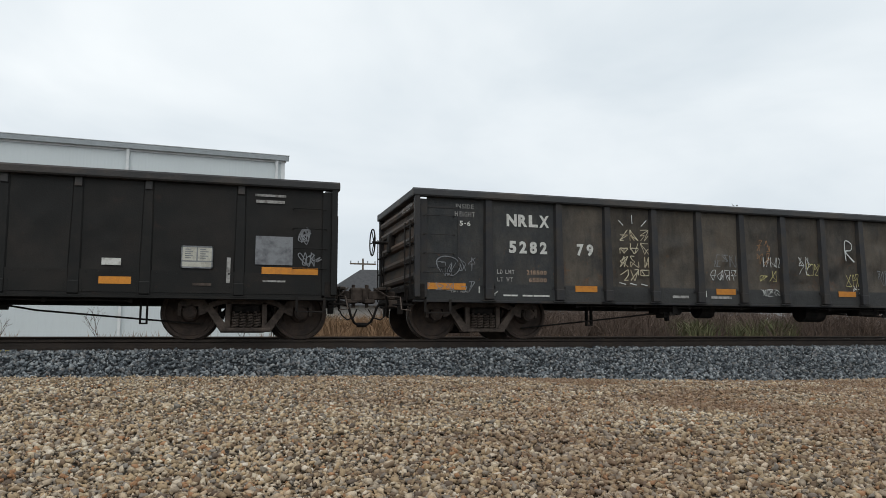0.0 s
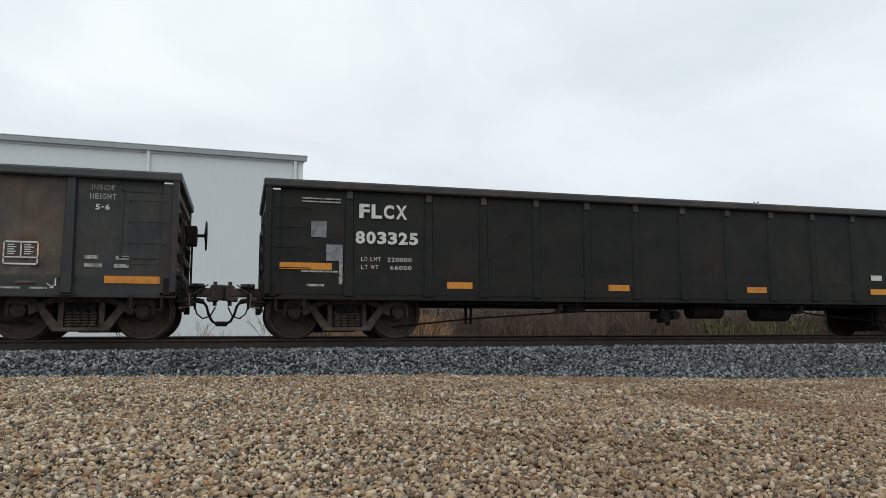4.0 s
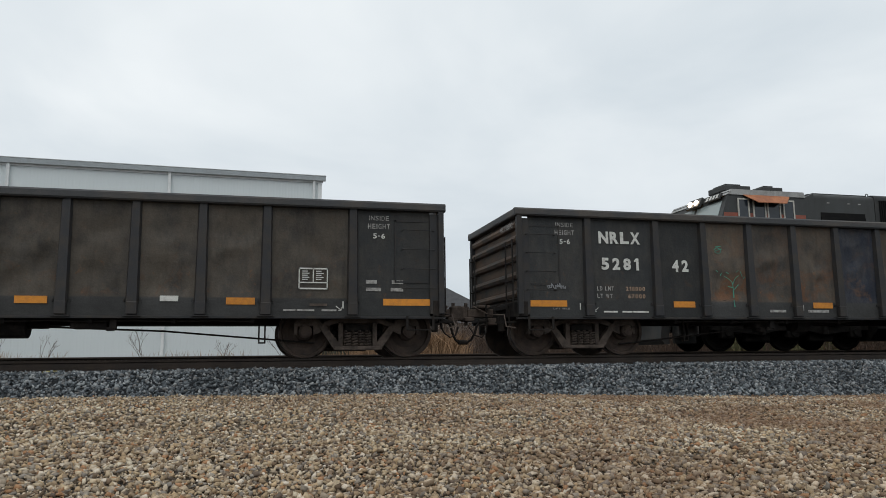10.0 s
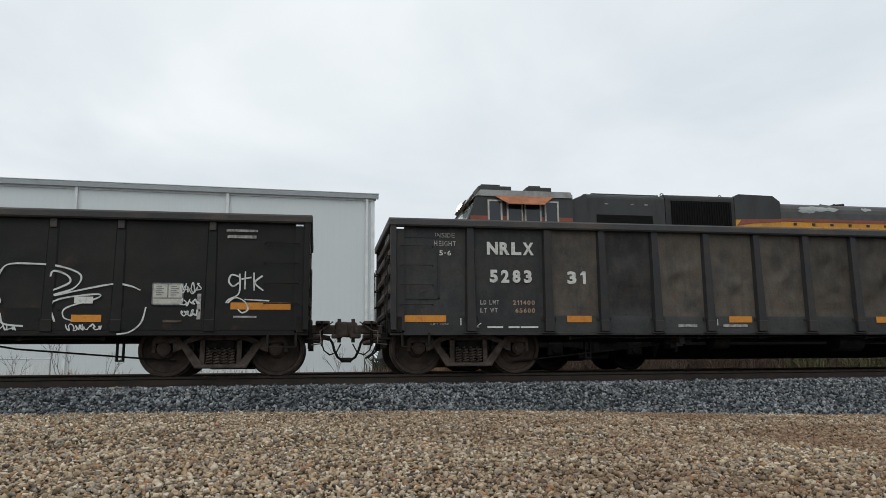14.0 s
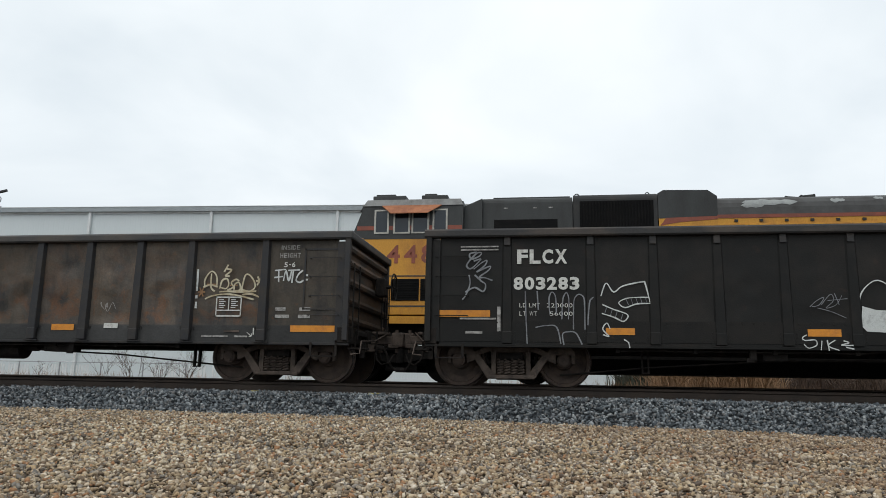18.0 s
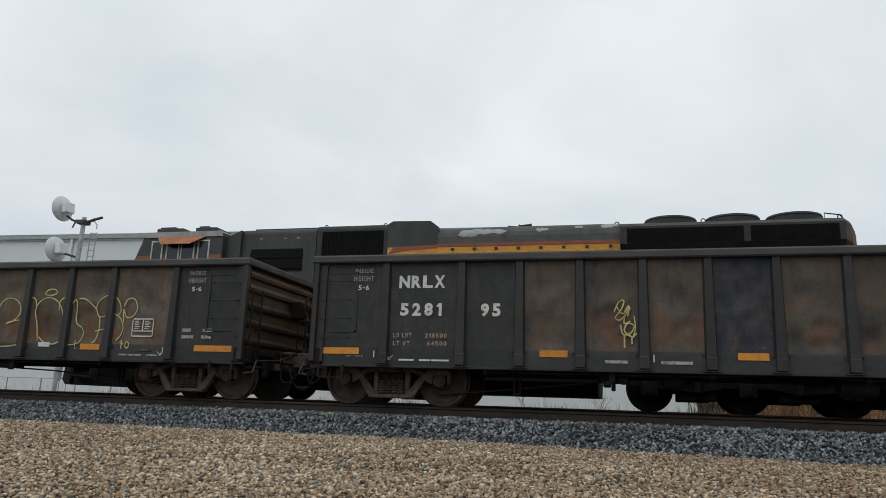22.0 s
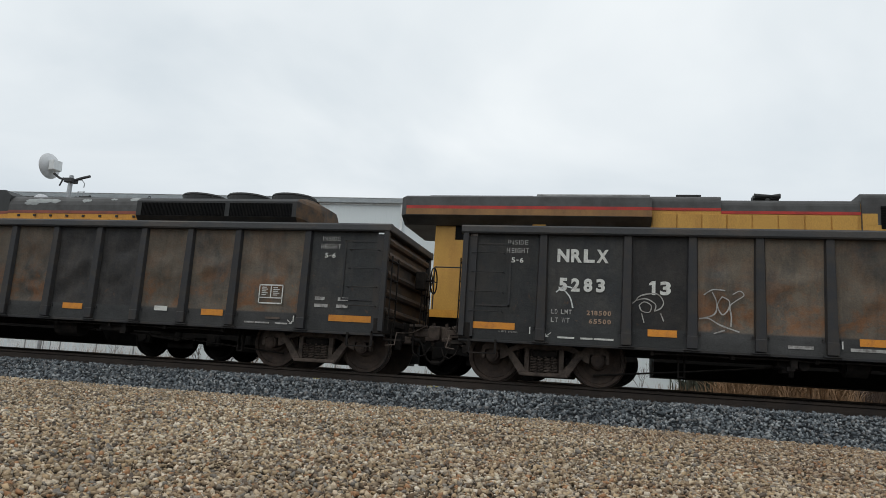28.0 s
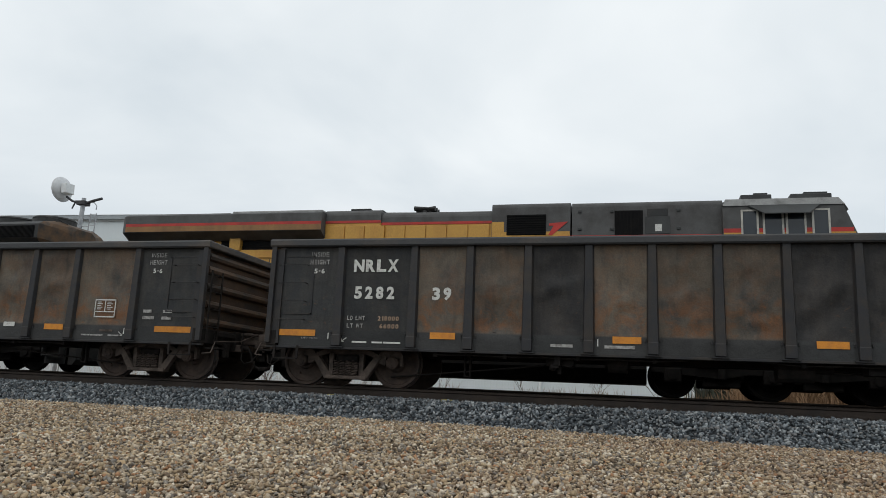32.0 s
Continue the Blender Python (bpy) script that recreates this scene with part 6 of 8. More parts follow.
# radiator wings
bm = bmesh.new()
v = []
for x, half, z0, z1 in ((-6.42, 1.42, 4.10, 4.64), (-6.30, 1.50, 4.10, 4.66), (0.0, 1.50, 4.10, 4.66)):
    v.append([bm.verts.new(p) for p in ((x, -half + 0.35, 3.92), (x, -half, z0 + 0.02), (x, -half, z1 - 0.05), (x, -half + 0.10, z1), (x, half - 0.10, z1), (x, half, z1 - 0.05), (x, half, z0 + 0.02), (x, half - 0.35, 3.92))])
for a, b in zip(v, v[1:]):
    for i in range(8):
        bm.faces.new((a[i], a[(i + 1) % 8], b[(i + 1) % 8], b[i]))
bm.faces.new(v[0]), bm.faces.new(v[-1][::-1])
bmesh.ops.recalc_face_normals(bm, faces=bm.faces)
part("radiator_wing", bm, M["loco_roof"], loco_2, "overhanging grey radiator wing")
for s in (-1, 1):
    bm = bmesh.new()
    box(bm, -6.27, 0.0, s * 1.504 - 0.004, s * 1.504 + 0.004, 4.13, 4.29)
    part("wing_yellow", bm, M["wing_tan"], loco_2)
    bm = bmesh.new()
    box(bm, -6.27, 0.0, s * 1.504 - 0.006, s * 1.504 + 0.006, 4.29, 4.37)
    part("wing_stripe", bm, M["red"], loco_2)
bm = bmesh.new()
box(bm, -5.7, -2.95, -1.30, 1.30, 4.66, 4.70, 0.015)
part("radiator_shutter", bm, M["loco_black"], loco_2)
bm = bmesh.new()
box(bm, -2.85, -0.05, -1.35, 1.35, 4.66, 4.73, 0.02)
part("fan_hatch", bm, M["loco_silver"], loco_2)
bm = bmesh.new()
hood(bm, 0.0, 4.72, 1.16, 1.62, 4.66, 0.16)
part("engine_hood", bm, M["cream"], loco_2)
bm = bmesh.new()
hood(bm, 0.01, 4.71, 1.168, 4.36, 4.67, 0.16)
part("hood_roof", bm, M["loco_roof"], loco_2)
bm = bmesh.new()
hood(bm, -0.02, 1.62, 1.20, 1.62, 4.74, 0.16)
part("alternator_hood", bm, M["cream"], loco_2)
bm = bmesh.new()
hood(bm, -0.03, 1.63, 1.206, 4.42, 4.75, 0.16)
part("hood_roof", bm, M["loco_roof"], loco_2)
plate("red_stripe", -0.03, 1.63, 4.36, 4.43, -1.206, M["red"], loco_2, 0.008)
plate("red_stripe", 1.64, 4.72, 4.30, 4.37, -1.168, M["red"], loco_2, 0.008)
for k in range(8):
    x = 0.02 + k * 0.58
    y = -1.235 if k < 3 else -1.19
    bm = bmesh.new()
    box(bm, x + 0.015, x + 0.565, y, -1.15, 1.75, 4.27, 0.006)
    door = part("engine_door", bm, M["cream"], loco_2)
    for z in (2.7, 3.7):
        bm = bmesh.new()
        box(bm, x + 0.50, x + 0.535, y - 0.015, y + 0.01, z, z + 0.12)
        part("door_latch", bm, M["loco_black"], door)
# waving flag of red and white stripes
for k in range(11):
    bm = bmesh.new()
    lo, hi = [], []
    for i in range(25):
        x = 0.62 + i * 1.75 / 24
        wave = 0.10 * math.sin(i * 0.55 + 0.6) + 0.03 * math.sin(i * 1.1)
        z = 2.15 + k * 0.128 + wave
        lo.append(bm.verts.new((x, -1.245, z)))
        hi.append(bm.verts.new((x, -1.245, z + 0.128)))
    for i in range(24):
        bm.faces.new((lo[i], lo[i + 1], hi[i + 1], hi[i]))
    part("flag_stripe", bm, M["flag_red"] if k % 2 == 0 else M["flag_white"], loco_2)
# blower and control hoods
bm = bmesh.new()
hood(bm, 4.72, 6.76, 1.22, 1.62, 4.82, 0.12)
part("blower_hood", bm, M["loco_roof"], loco_2)
plate("blower_yellow", 4.73, 6.75, 1.75, 4.05, -1.222, M["cream"], loco_2, 0.006)
grille(loco_2, 5.12, 6.14, 3.96, 4.50, -1.23, 0.06)
plate("yellow_block", 4.73, 5.05, 4.04, 4.32, -1.224, M["cream"], loco_2, 0.006)
bm = bmesh.new()
prism(bm, [(6.20, 3.95), (6.34, 4.20), (6.22, 4.20), (6.22, 4.26), (6.70, 4.30), (6.30, 3.95)], -1.236, -1.222)
part("stripe_point", bm, M["red"], loco_2)
bm = bmesh.new()
hood(bm, 6.80, 10.42, 1.22, 1.62, 4.80, 0.12)
part("control_hood", bm, M["loco_roof"], loco_2)
plate("control_yellow", 6.81, 10.42, 1.75, 3.84, -1.222, M["cream"], loco_2, 0.006)
plate("red_stripe", 6.45, 10.42, 3.86, 3.93, -1.222, M["red"], loco_2, 0.012)
grille(loco_2, 7.86, 8.55, 3.94, 4.56, -1.222, 0.09, True)
bm = bmesh.new()
box(bm, 8.66, 9.14, -1.236, -1.21, 4.40, 4.60, 0.01)
part("vent", bm, M["loco_black"], loco_2)
for x in (6.95, 7.75, 9.35):
    for z in (4.06, 4.52):
        bm = bmesh.new()
        box(bm, x, x + 0.09, -1.25, -1.21, z, z + 0.07, 0.01)
        part("hood_latch", bm, M["loco_grey"], loco_2)
bm = bmesh.new()
box(bm, 8.6, 9.2, -1.232, -1.21, 3.95, 4.40, 0.01)
part("access_door", bm, M["loco_grey"], loco_2)
plate("warning_plate", 8.84, 9.0, 4.02, 4.20, -1.232, M["white"], loco_2, 0.004)
bm = bmesh.new()
for x in (0.7, 1.05):
    bar(bm, (x, -0.6, 4.70), (x, -0.6, 4.82), 0.03, 8)
box(bm, 0.6, 1.2, -0.9, -0.3, 4.80, 4.85, 0.02)
part("exhaust_stack", bm, M["loco_black"], loco_2)
bm = bmesh.new()
for y in (-0.2, 0.0, 0.2):
    bar(bm, (2.45, y - 0.6, 4.84), (2.85, y - 0.6, 4.84), 0.07, 8, 0.035)
    bar(bm, (2.85, y - 0.6, 4.84), (3.05, y - 0.6, 4.84), 0.035, 8, 0.07)
bar(bm, (2.75, -0.85, 4.74), (2.75, -0.35, 4.74), 0.05, 6)
part("air_horn", bm, M["loco_black"], loco_2)
loco_cab(loco_2, True, M["cream"], M["loco_roof"], M["loco_silver"], M["loco_grey"], dx=12.97, dz=0.09)
plate("cab_yellow", 10.40, 13.24, 3.66, 3.90, -1.5, M["cream"], loco_2, 0.006)
plate("red_stripe", 10.40, 13.20, 3.90, 4.00, -1.5, M["red"], loco_2, 0.008)
railing(loco_2, -5.4, 10.2, -1.46, 1.62, 2.74, 13, M["loco_black"])


# Warehouse, mast, fences, brush and far things beyond the far track
M["siding"] = surface("pale_metal_siding", (0.64, 0.69, 0.70), (0.62, 0.67, 0.68), 0.3, 0.4, 0.65, 0.5, 0.0, 0.0, 400)
M["trim_grey"] = surface("grey_metal_trim", (0.42, 0.46, 0.48), (0.37, 0.40, 0.42), 2.0, 0.4, 0.65, 0.5, 0.0, 0.05, 20)
M["trim_white"] = surface("white_metal_trim", (0.74, 0.76, 0.76), (0.62, 0.64, 0.64), 2.0, 0.4, 0.65, 0.5, 0.0, 0.05, 20)
M["concrete"] = surface("pale_concrete", (0.42, 0.40, 0.37), (0.32, 0.30, 0.28), 2.0, 0.4, 0.65, 0.9, 0.0, 0.2, 20)
M["galv"] = surface("galvanised_steel", (0.40, 0.41, 0.42), (0.28, 0.29, 0.30), 5.0, 0.4, 0.65, 0.45, 0.7, 0.1, 40)
M["dish"] = surface("pale_grey_dish", (0.62, 0.63, 0.64), (0.50, 0.51, 0.52), 2.0, 0.45, 0.7, 0.5, 0.0, 0.05, 30)
M["straw"] = surface("dry_straw_grass", (0.30, 0.19, 0.11), (0.20, 0.125, 0.07), 3.0, 0.4, 0.65, 0.9, 0.0, 0.0, 30, vary=0.35, island=True)
M["twig"] = surface("bare_brown_twigs", (0.120, 0.085, 0.066), (0.075, 0.054, 0.043), 3.0, 0.4, 0.65, 0.9, 0.0, 0.0, 30, vary=0.4, island=True)
M["weed"] = surface("green_weeds", (0.075, 0.085, 0.038), (0.12, 0.105, 0.055), 3.0, 0.4, 0.65, 0.9, 0.0, 0.0, 30, vary=0.4, island=True)
M["needle"] = surface("dark_evergreen", (0.034, 0.040, 0.028), (0.060, 0.058, 0.042), 3.0, 0.4, 0.65, 0.9, 0.0, 0.0, 30, vary=0.4, island=True)
M["tan_wall"] = surface("tan_wall", (0.44, 0.36, 0.26), (0.36, 0.29, 0.21), 1.0, 0.4, 0.65, 0.8, 0.0, 0.05, 20)
M["roof_dark"] = surface("dark_shingles", (0.075, 0.075, 0.078), (0.055, 0.055, 0.058), 3.0, 0.4, 0.65, 0.9, 0.0, 0.1, 30)
M["wood"] = surface("weathered_wood", (0.16, 0.12, 0.085), (0.10, 0.078, 0.058), 3.0, 0.4, 0.65, 0.9, 0.0, 0.2, 30, stretch=(1, 4, 4))

# The wall's line: from its right corner, running slightly towards the tracks
CORNER = Vector((2.90, 38.05, 0))
BAY, EAVE, FOOT = 7.13, 9.42, -0.30
wh = new("warehouse")
wh.matrix_basis = Matrix.Translation(CORNER) @ pose(0, 0, 0, 0, 0, 180 + math.degrees(math.atan2(0.05, 0.9987)))
tagged(wh, "long pale grey metal-sided warehouse with white downspouts", "warehouse", kind="structure")
LEN = 72.0
# local x runs along the wall to the left, local y towards the tracks
bm = bmesh.new()
step = 0.305
prof = []
k = 0
x = 0.0
while x < LEN:
    prof += [(x, 0.0), (x + 0.20, 0.0), (x + 0.225, 0.004), (x + 0.28, 0.004)]
    x += step
lo = [bm.verts.new((px, py, FOOT)) for px, py in prof]
hi = [bm.verts.new((px, py, EAVE - 0.1)) for px, py in prof]
for i in range(len(prof) - 1):
    bm.faces.new((lo[i], lo[i + 1], hi[i + 1], hi[i]))
part("siding", bm, M["siding"], wh)
bm = bmesh.new()
box(bm, -0.02, LEN, -40.0, -0.06, FOOT, EAVE - 0.12)
part("shell", bm, M["siding"], wh)
bm = bmesh.new()
v = [bm.verts.new(p) for p in ((-0.2, 0.25, EAVE), (LEN, 0.25, EAVE), (LEN, -20, EAVE + 0.9), (-0.2, -20, EAVE + 0.9), (LEN, -40.2, EAVE), (-0.2, -40.2, EAVE))]
bm.faces.new((v[0], v[1], v[2], v[3])), bm.faces.new((v[3], v[2], v[4], v[5]))
part("roof", bm, M["trim_white"], wh)
bm = bmesh.new()
sweep_x(bm, [(0.04, EAVE - 0.20), (0.22, EAVE - 0.20), (0.26, EAVE + 0.02), (0.22, EAVE + 0.04), (0.04, EAVE - 0.02)], -0.22, LEN)
part("gutter", bm, M["trim_grey"], wh)
bm = bmesh.new()
sweep_x(bm, [(0.03, EAVE - 0.30), (0.06, EAVE - 0.30), (0.06, EAVE - 0.20), (0.03, EAVE - 0.20)], -0.1, LEN)
sweep_x(bm, [(0.03, EAVE + 0.02), (0.27, EAVE + 0.045), (0.27, EAVE + 0.075), (0.03, EAVE + 0.075)], -0.24, LEN)
part("eave_trim", bm, M["trim_white"], wh)
for k in range(10):
    bm = bmesh.new()
    x = 0.38 + k * BAY
    box(bm, x - 0.07, x + 0.07, 0.04, 0.16, FOOT + 0.2, EAVE - 0.18, 0.012)
    prism(bm, [(x - 0.07, FOOT + 0.2), (x + 0.07, FOOT + 0.2), (x + 0.07, FOOT + 0.32), (x - 0.07, FOOT + 0.32)], 0.04, 0.35)
    part("downspout", bm, M["trim_white"], wh)
bm = bmesh.new()
box(bm, -0.04, 0.16, -0.1, 0.045, FOOT, EAVE - 0.1, 0.01)
part("corner_trim", bm, M["trim_white"], wh)
bm = bmesh.new()
box(bm, -0.1, LEN, -0.05, 0.10, FOOT - 0.3, FOOT + 0.32)
part("plinth", bm, M["concrete"], wh)

# Wire fence with pale slats at the foot of the warehouse
fence = new("wire_fence")
tagged(fence, "low galvanised wire fence with pale slats", "fence")
bm_s = bmesh.new()
rng_f = random.Random(8)
for i in range(18):
    x = -46 + i * 2.1
    bm = bmesh.new()
    bar(bm, (x, 31.2, -0.3), (x, 31.2, 0.75), 0.03, 8)
    part("fence_post", bm, M["galv"], fence)
for i in range(255):
    x = -46 + i * 0.14
    if rng_f.random() < 0.28 or (i // 22) % 5 == 3:
        continue
    z = 0.63 + rng_f.uniform(-0.06, 0.03)
    box(bm_s, x, x + 0.085, 31.20, 31.215, -0.26, z)
s_ob = part("fence_slats", bm_s, M["trim_white"], fence)
s_ob["kind"] = "stuff"
bm = bmesh.new()
bar(bm, (-46, 31.18, 0.73), (-10.3, 31.18, 0.73), 0.022, 6)
bar(bm, (-46, 31.18, -0.15), (-10.3, 31.18, -0.15), 0.015, 6)
part("fence_rail", bm, M["galv"], fence)

# Communications mast with two dishes
mast = new("radio_mast")
tagged(mast, "grey steel radio mast with two round dishes and a ladder", "radio mast")
MX, MY = -28.35, 31.3
bm = bmesh.new()
bar(bm, (MX, MY, -0.4), (MX + 0.28, MY, 9.15), 0.17, 14, 0.11)
part("mast_pole", bm, M["galv"], mast)
bm = bmesh.new()
for s in (0.62, 0.98):
    bar(bm, (MX + s - 0.05, MY, -0.4), (MX + s + 0.2, MY, 8.3), 0.03, 6)
for k in range(28):
    bar(bm, (MX + 0.60 + k * 0.009, MY, -0.1 + k * 0.31), (MX + 0.96 + k * 0.009, MY, -0.1 + k * 0.31), 0.018, 6)
for z in (2.5, 5.2, 7.6):
    bar(bm, (MX + 0.1, MY, z), (MX + 0.75, MY, z), 0.02, 6)
tube(bm, [(MX + 1.12, MY, 8.5), (MX + 1.14, MY, 8.7), (MX + 0.95, MY, 8.9), (MX + 0.5, MY, 8.9)], 0.025, 6)
part("ladder", bm, M["galv"], mast)


def dish(x, y, z, r, yaw, tilt):
    m = pose(x, y, z, tilt, 0, yaw)
    bm = bmesh.new()
    prof = [(0.00, 0.02), (0.03, r * 0.35), (0.10, r * 0.7), (0.20, r), (0.17, r), (0.06, r * 0.7), (-0.02, r * 0.35), (-0.05, 0.02)]
    lathe(bm, [(-a, b) for a, b in prof], 28)
    bmesh.ops.recalc_face_normals(bm, faces=bm.faces)
    d = part("dish", bm, M["dish"], mast, "pale round dish antenna", True)
    d.matrix_basis = m
    bm = bmesh.new()
    box(bm, -0.26, 0.30, 0.06, 0.42, -0.30, 0.24, 0.03)
    part("radio_box", bm, M["trim_white"], d)
    bm = bmesh.new()
    bar(bm, (0, 0, 0), (0, -0.55, 0), 0.03, 6)
    bar(bm, (0, -0.5, 0), (0, -0.62, 0), 0.09, 8)
    part("feed_horn", bm, M["roof_dark"], d)


dish(MX - 0.95, MY - 0.1, 9.66, 0.68, -95, 4)
dish(MX - 1.0, MY - 0.1, 7.44, 0.68, -95, 4)
bm = bmesh.new()
tube(bm, [(MX + 0.25, MY, 8.85), (MX - 0.4, MY - 0.05, 9.0), (MX - 0.8, MY - 0.05, 9.25)], 0.06, 8)
part("mast_arm", bm, M["roof_dark"], mast)
bm = bmesh.new()
tube(bm, [(MX + 0.2, MY, 8.8), (MX + 0.9, MY, 9.0), (MX + 1.4, MY, 9.1)], 0.07, 8)
part("mast_arm", bm, M["roof_dark"], mast)
bm = bmesh.new()
tube(bm, [(MX + 0.1, MY, 7.0), (MX - 0.8, MY - 0.05, 7.25)], 0.06, 8)
part("mast_arm", bm, M["roof_dark"], mast)
bm = bmesh.new()
tube(bm, [(MX - 0.4, MY, 8.6), (MX - 0.2, MY, 9.05)], 0.04, 6)
part("mast_arm", bm, M["roof_dark"], mast)
bm = bmesh.new()
box(bm, MX + 0.02, MX + 0.52, MY - 0.25, MY + 0.25, 8.75, 8.98, 0.03)
part("arm_bracket", bm, M["roof_dark"], mast)


# Dry grass and bare brush
def blades(name, material, x0, x1, y0, y1, n, h0, h1, seed, label, lean=0.35, w=0.012, clump=None):
    rng = np.random.default_rng(seed)
    x, y = rng.uniform(x0, x1, n), rng.uniform(y0, y1, n)
    if clump:
        c = rng.uniform(0, 1, (clump, 2))
        k = rng.integers(0, clump, n)
        x = x0 + (x1 - x0) * c[k, 0] + rng.normal(0, 0.35, n)
        y = y0 + (y1 - y0) * c[k, 1] + rng.normal(0, 0.35, n)
    h = rng.uniform(h0, h1, n)
    a, l = rng.uniform(0, 6.283, n), rng.uniform(0.05, lean, n)
    base = np.stack([x, y, np.full(n, -0.36)], 1)
    mid = base + np.stack([np.cos(a) * l * h * 0.35, np.sin(a) * l * h * 0.35, h * 0.6], 1)
    tip = base + np.stack([np.cos(a) * l * h * 1.2, np.sin(a) * l * h * 1.2, h], 1)
    side = np.stack([np.full(n, w), np.zeros(n), np.zeros(n)], 1)
    v = np.stack([base - side, base + side, mid + side * 0.8, mid - side * 0.8, tip], 1).reshape(-1, 3)
    f = []
    i = 5 * np.arange(n)
    quads = np.stack([i, i + 1, i + 2, i + 3], 1)
    tris = np.stack([i + 3, i + 2, i + 4], 1)
    me = bpy.data.meshes.new(name)
    me.from_pydata(v.tolist(), [], quads.tolist() + tris.tolist())
    me.materials.append(material)
    ob = new(name, me)
    return tagged(ob, label, "grass", kind="stuff")


def brush(name, material, x, y, h, stems, seed, label, r=0.012):
    """A bare bush: stems that fork into finer twigs."""
    rng = random.Random(seed)
    verts, faces = [], []

    def seg(p, q, a, b):
        d = (q - p).normalized()
        u = d.orthogonal().normalized()
        w = d.cross(u)
        i = len(verts)
        for c, rr in ((p, a), (q, b)):
            for k in range(3):
                t = 2.094 * k
                verts.append(c + (u * math.cos(t) + w * math.sin(t)) * rr)
        for k in range(3):
            faces.append((i + k, i + (k + 1) % 3, i + 3 + (k + 1) % 3, i + 3 + k))

    def grow(p, d, length, rad, depth):
        q = p + d * length
        seg(p, q, rad, rad * 0.7)
        if depth == 0:
            return
        for _ in range(rng.choice((2, 2, 3))):
            e = (d + Vector((rng.uniform(-0.6, 0.6), rng.uniform(-0.6, 0.6), rng.uniform(-0.25, 0.45)))).normalized()
            grow(q, e, length * rng.uniform(0.55, 0.85), rad * 0.68, depth - 1)

    for _ in range(stems):
        d = Vector((rng.uniform(-0.6, 0.6), rng.uniform(-0.4, 0.4), 1)).normalized()
        grow(Vector((x + rng.uniform(-0.04, 0.04) * h, y + rng.uniform(-0.04, 0.04), -0.36)), d, h * rng.uniform(0.28, 0.42), r, 3)
    me = bpy.data.meshes.new(name)
    me.from_pydata([tuple(v) for v in verts], [], faces)
    me.materials.append(material)
    return tagged(new(name, me), label, "bush")


blades("dry_grass", M["straw"], 3.9, 7.1, 27.4, 29.6, 5200, 0.45, 1.40, 21, "tall tufts of dry straw-coloured grass", 0.8, 0.014, 22)
blades("dry_grass", M["straw"], 7.4, 36.0, 25.4, 34.8, 3000, 0.15, 0.6, 22, "dry straw-coloured verge grass", 0.6, 0.016)
blades("dry_weeds", M["straw"], -34.0, 3.0, 25.4, 30.1, 1500, 0.15, 0.75, 23, "thin dry weeds before the warehouse", 0.4, 0.010, 40)
blades("green_weeds", M["weed"], 19.8, 25.3, 27.0, 29.6, 1500, 0.4, 1.35, 24, "clump of green weeds by the track", 0.7, 0.03, 10)
blades("thicket_twigs", M["twig"], 8.8, 36.0, 27.0, 31.2, 15000, 0.7, 2.0, 26, "dense bare brown twigs of a thicket", 0.9, 0.010, 90)
blades("thicket_twigs", M["twig"], 8.0, 44.0, 33.8, 38.0, 9000, 1.0, 2.6, 27, "dense bare brown twigs of a thicket", 0.7, 0.02)
rb = random.Random(31)
for k in range(30):
    x = rb.uniform(9.0, 34)
    brush("bare_bush", M["twig"], x, rb.uniform(25.6, 29.6), rb.uniform(1.0, 2.0), rb.randint(7, 12), 100 + k, "bare brown thicket bush beside the track", 0.014)
for k, x in enumerate((-10.2, -8.9, -7.6, -3.9, -1.2, 0.9, -14.5, -19.0, -22.5, -17.2, -16.4, -15.6)):
    brush("bare_sapling", M["twig"], x, 28.0 + (k % 3) * 0.7, 1.3 + 0.5 * (k % 2), 3 if k < 9 else 8, 200 + k, "thin bare sapling before the warehouse", 0.012)
for k, x in enumerate((3.6, 4.1, 4.7)):
    brush("evergreen_shrub", M["needle"], x - 0.2, 33.3, 1.5, 12, 300 + k, "dark evergreen shrub at the warehouse corner", 0.03)
blades("evergreen_needles", M["needle"], 3.1, 4.8, 32.8, 33.8, 700, 0.5, 1.7, 25, "dark needles of a low evergreen", 0.7, 0.03, 6)
for k, x in enumerate((3.5, 4.3)):
    bm = bmesh.new()
    bar(bm, (x - 0.2, 34.9, -0.3), (x - 0.2, 34.9, 1.5), 0.07, 8)
    tagged(part("fence_post", bm, M["wood"], None), "weathered wooden post by the warehouse corner", "post")

# House with a hipped roof, far behind
house = new("house")
tagged(house, "distant grey house with a dark hipped roof", "house")
HX, HYY = 7.5, 65.5
bm = bmesh.new()
box(bm, HX + 0.6, HX + 15.4, HYY + 0.6, HYY + 9.4, -0.4, 3.15)
part("wall", bm, M["concrete"], house)
bm = bmesh.new()
v = [bm.verts.new(q) for q in ((HX, HYY, 3.0), (HX + 16, HYY, 3.0), (HX + 16, HYY + 10, 3.0), (HX, HYY + 10, 3.0), (HX + 5.5, HYY + 5, 6.75), (HX + 10.5, HYY + 5, 6.75))]
for q in ((0, 1, 5, 4), (1, 2, 5), (2, 3, 4, 5), (3, 0, 4), (0, 3, 2, 1)):
    bm.faces.new([v[i] for i in q])
part("roof", bm, M["roof_dark"], house)
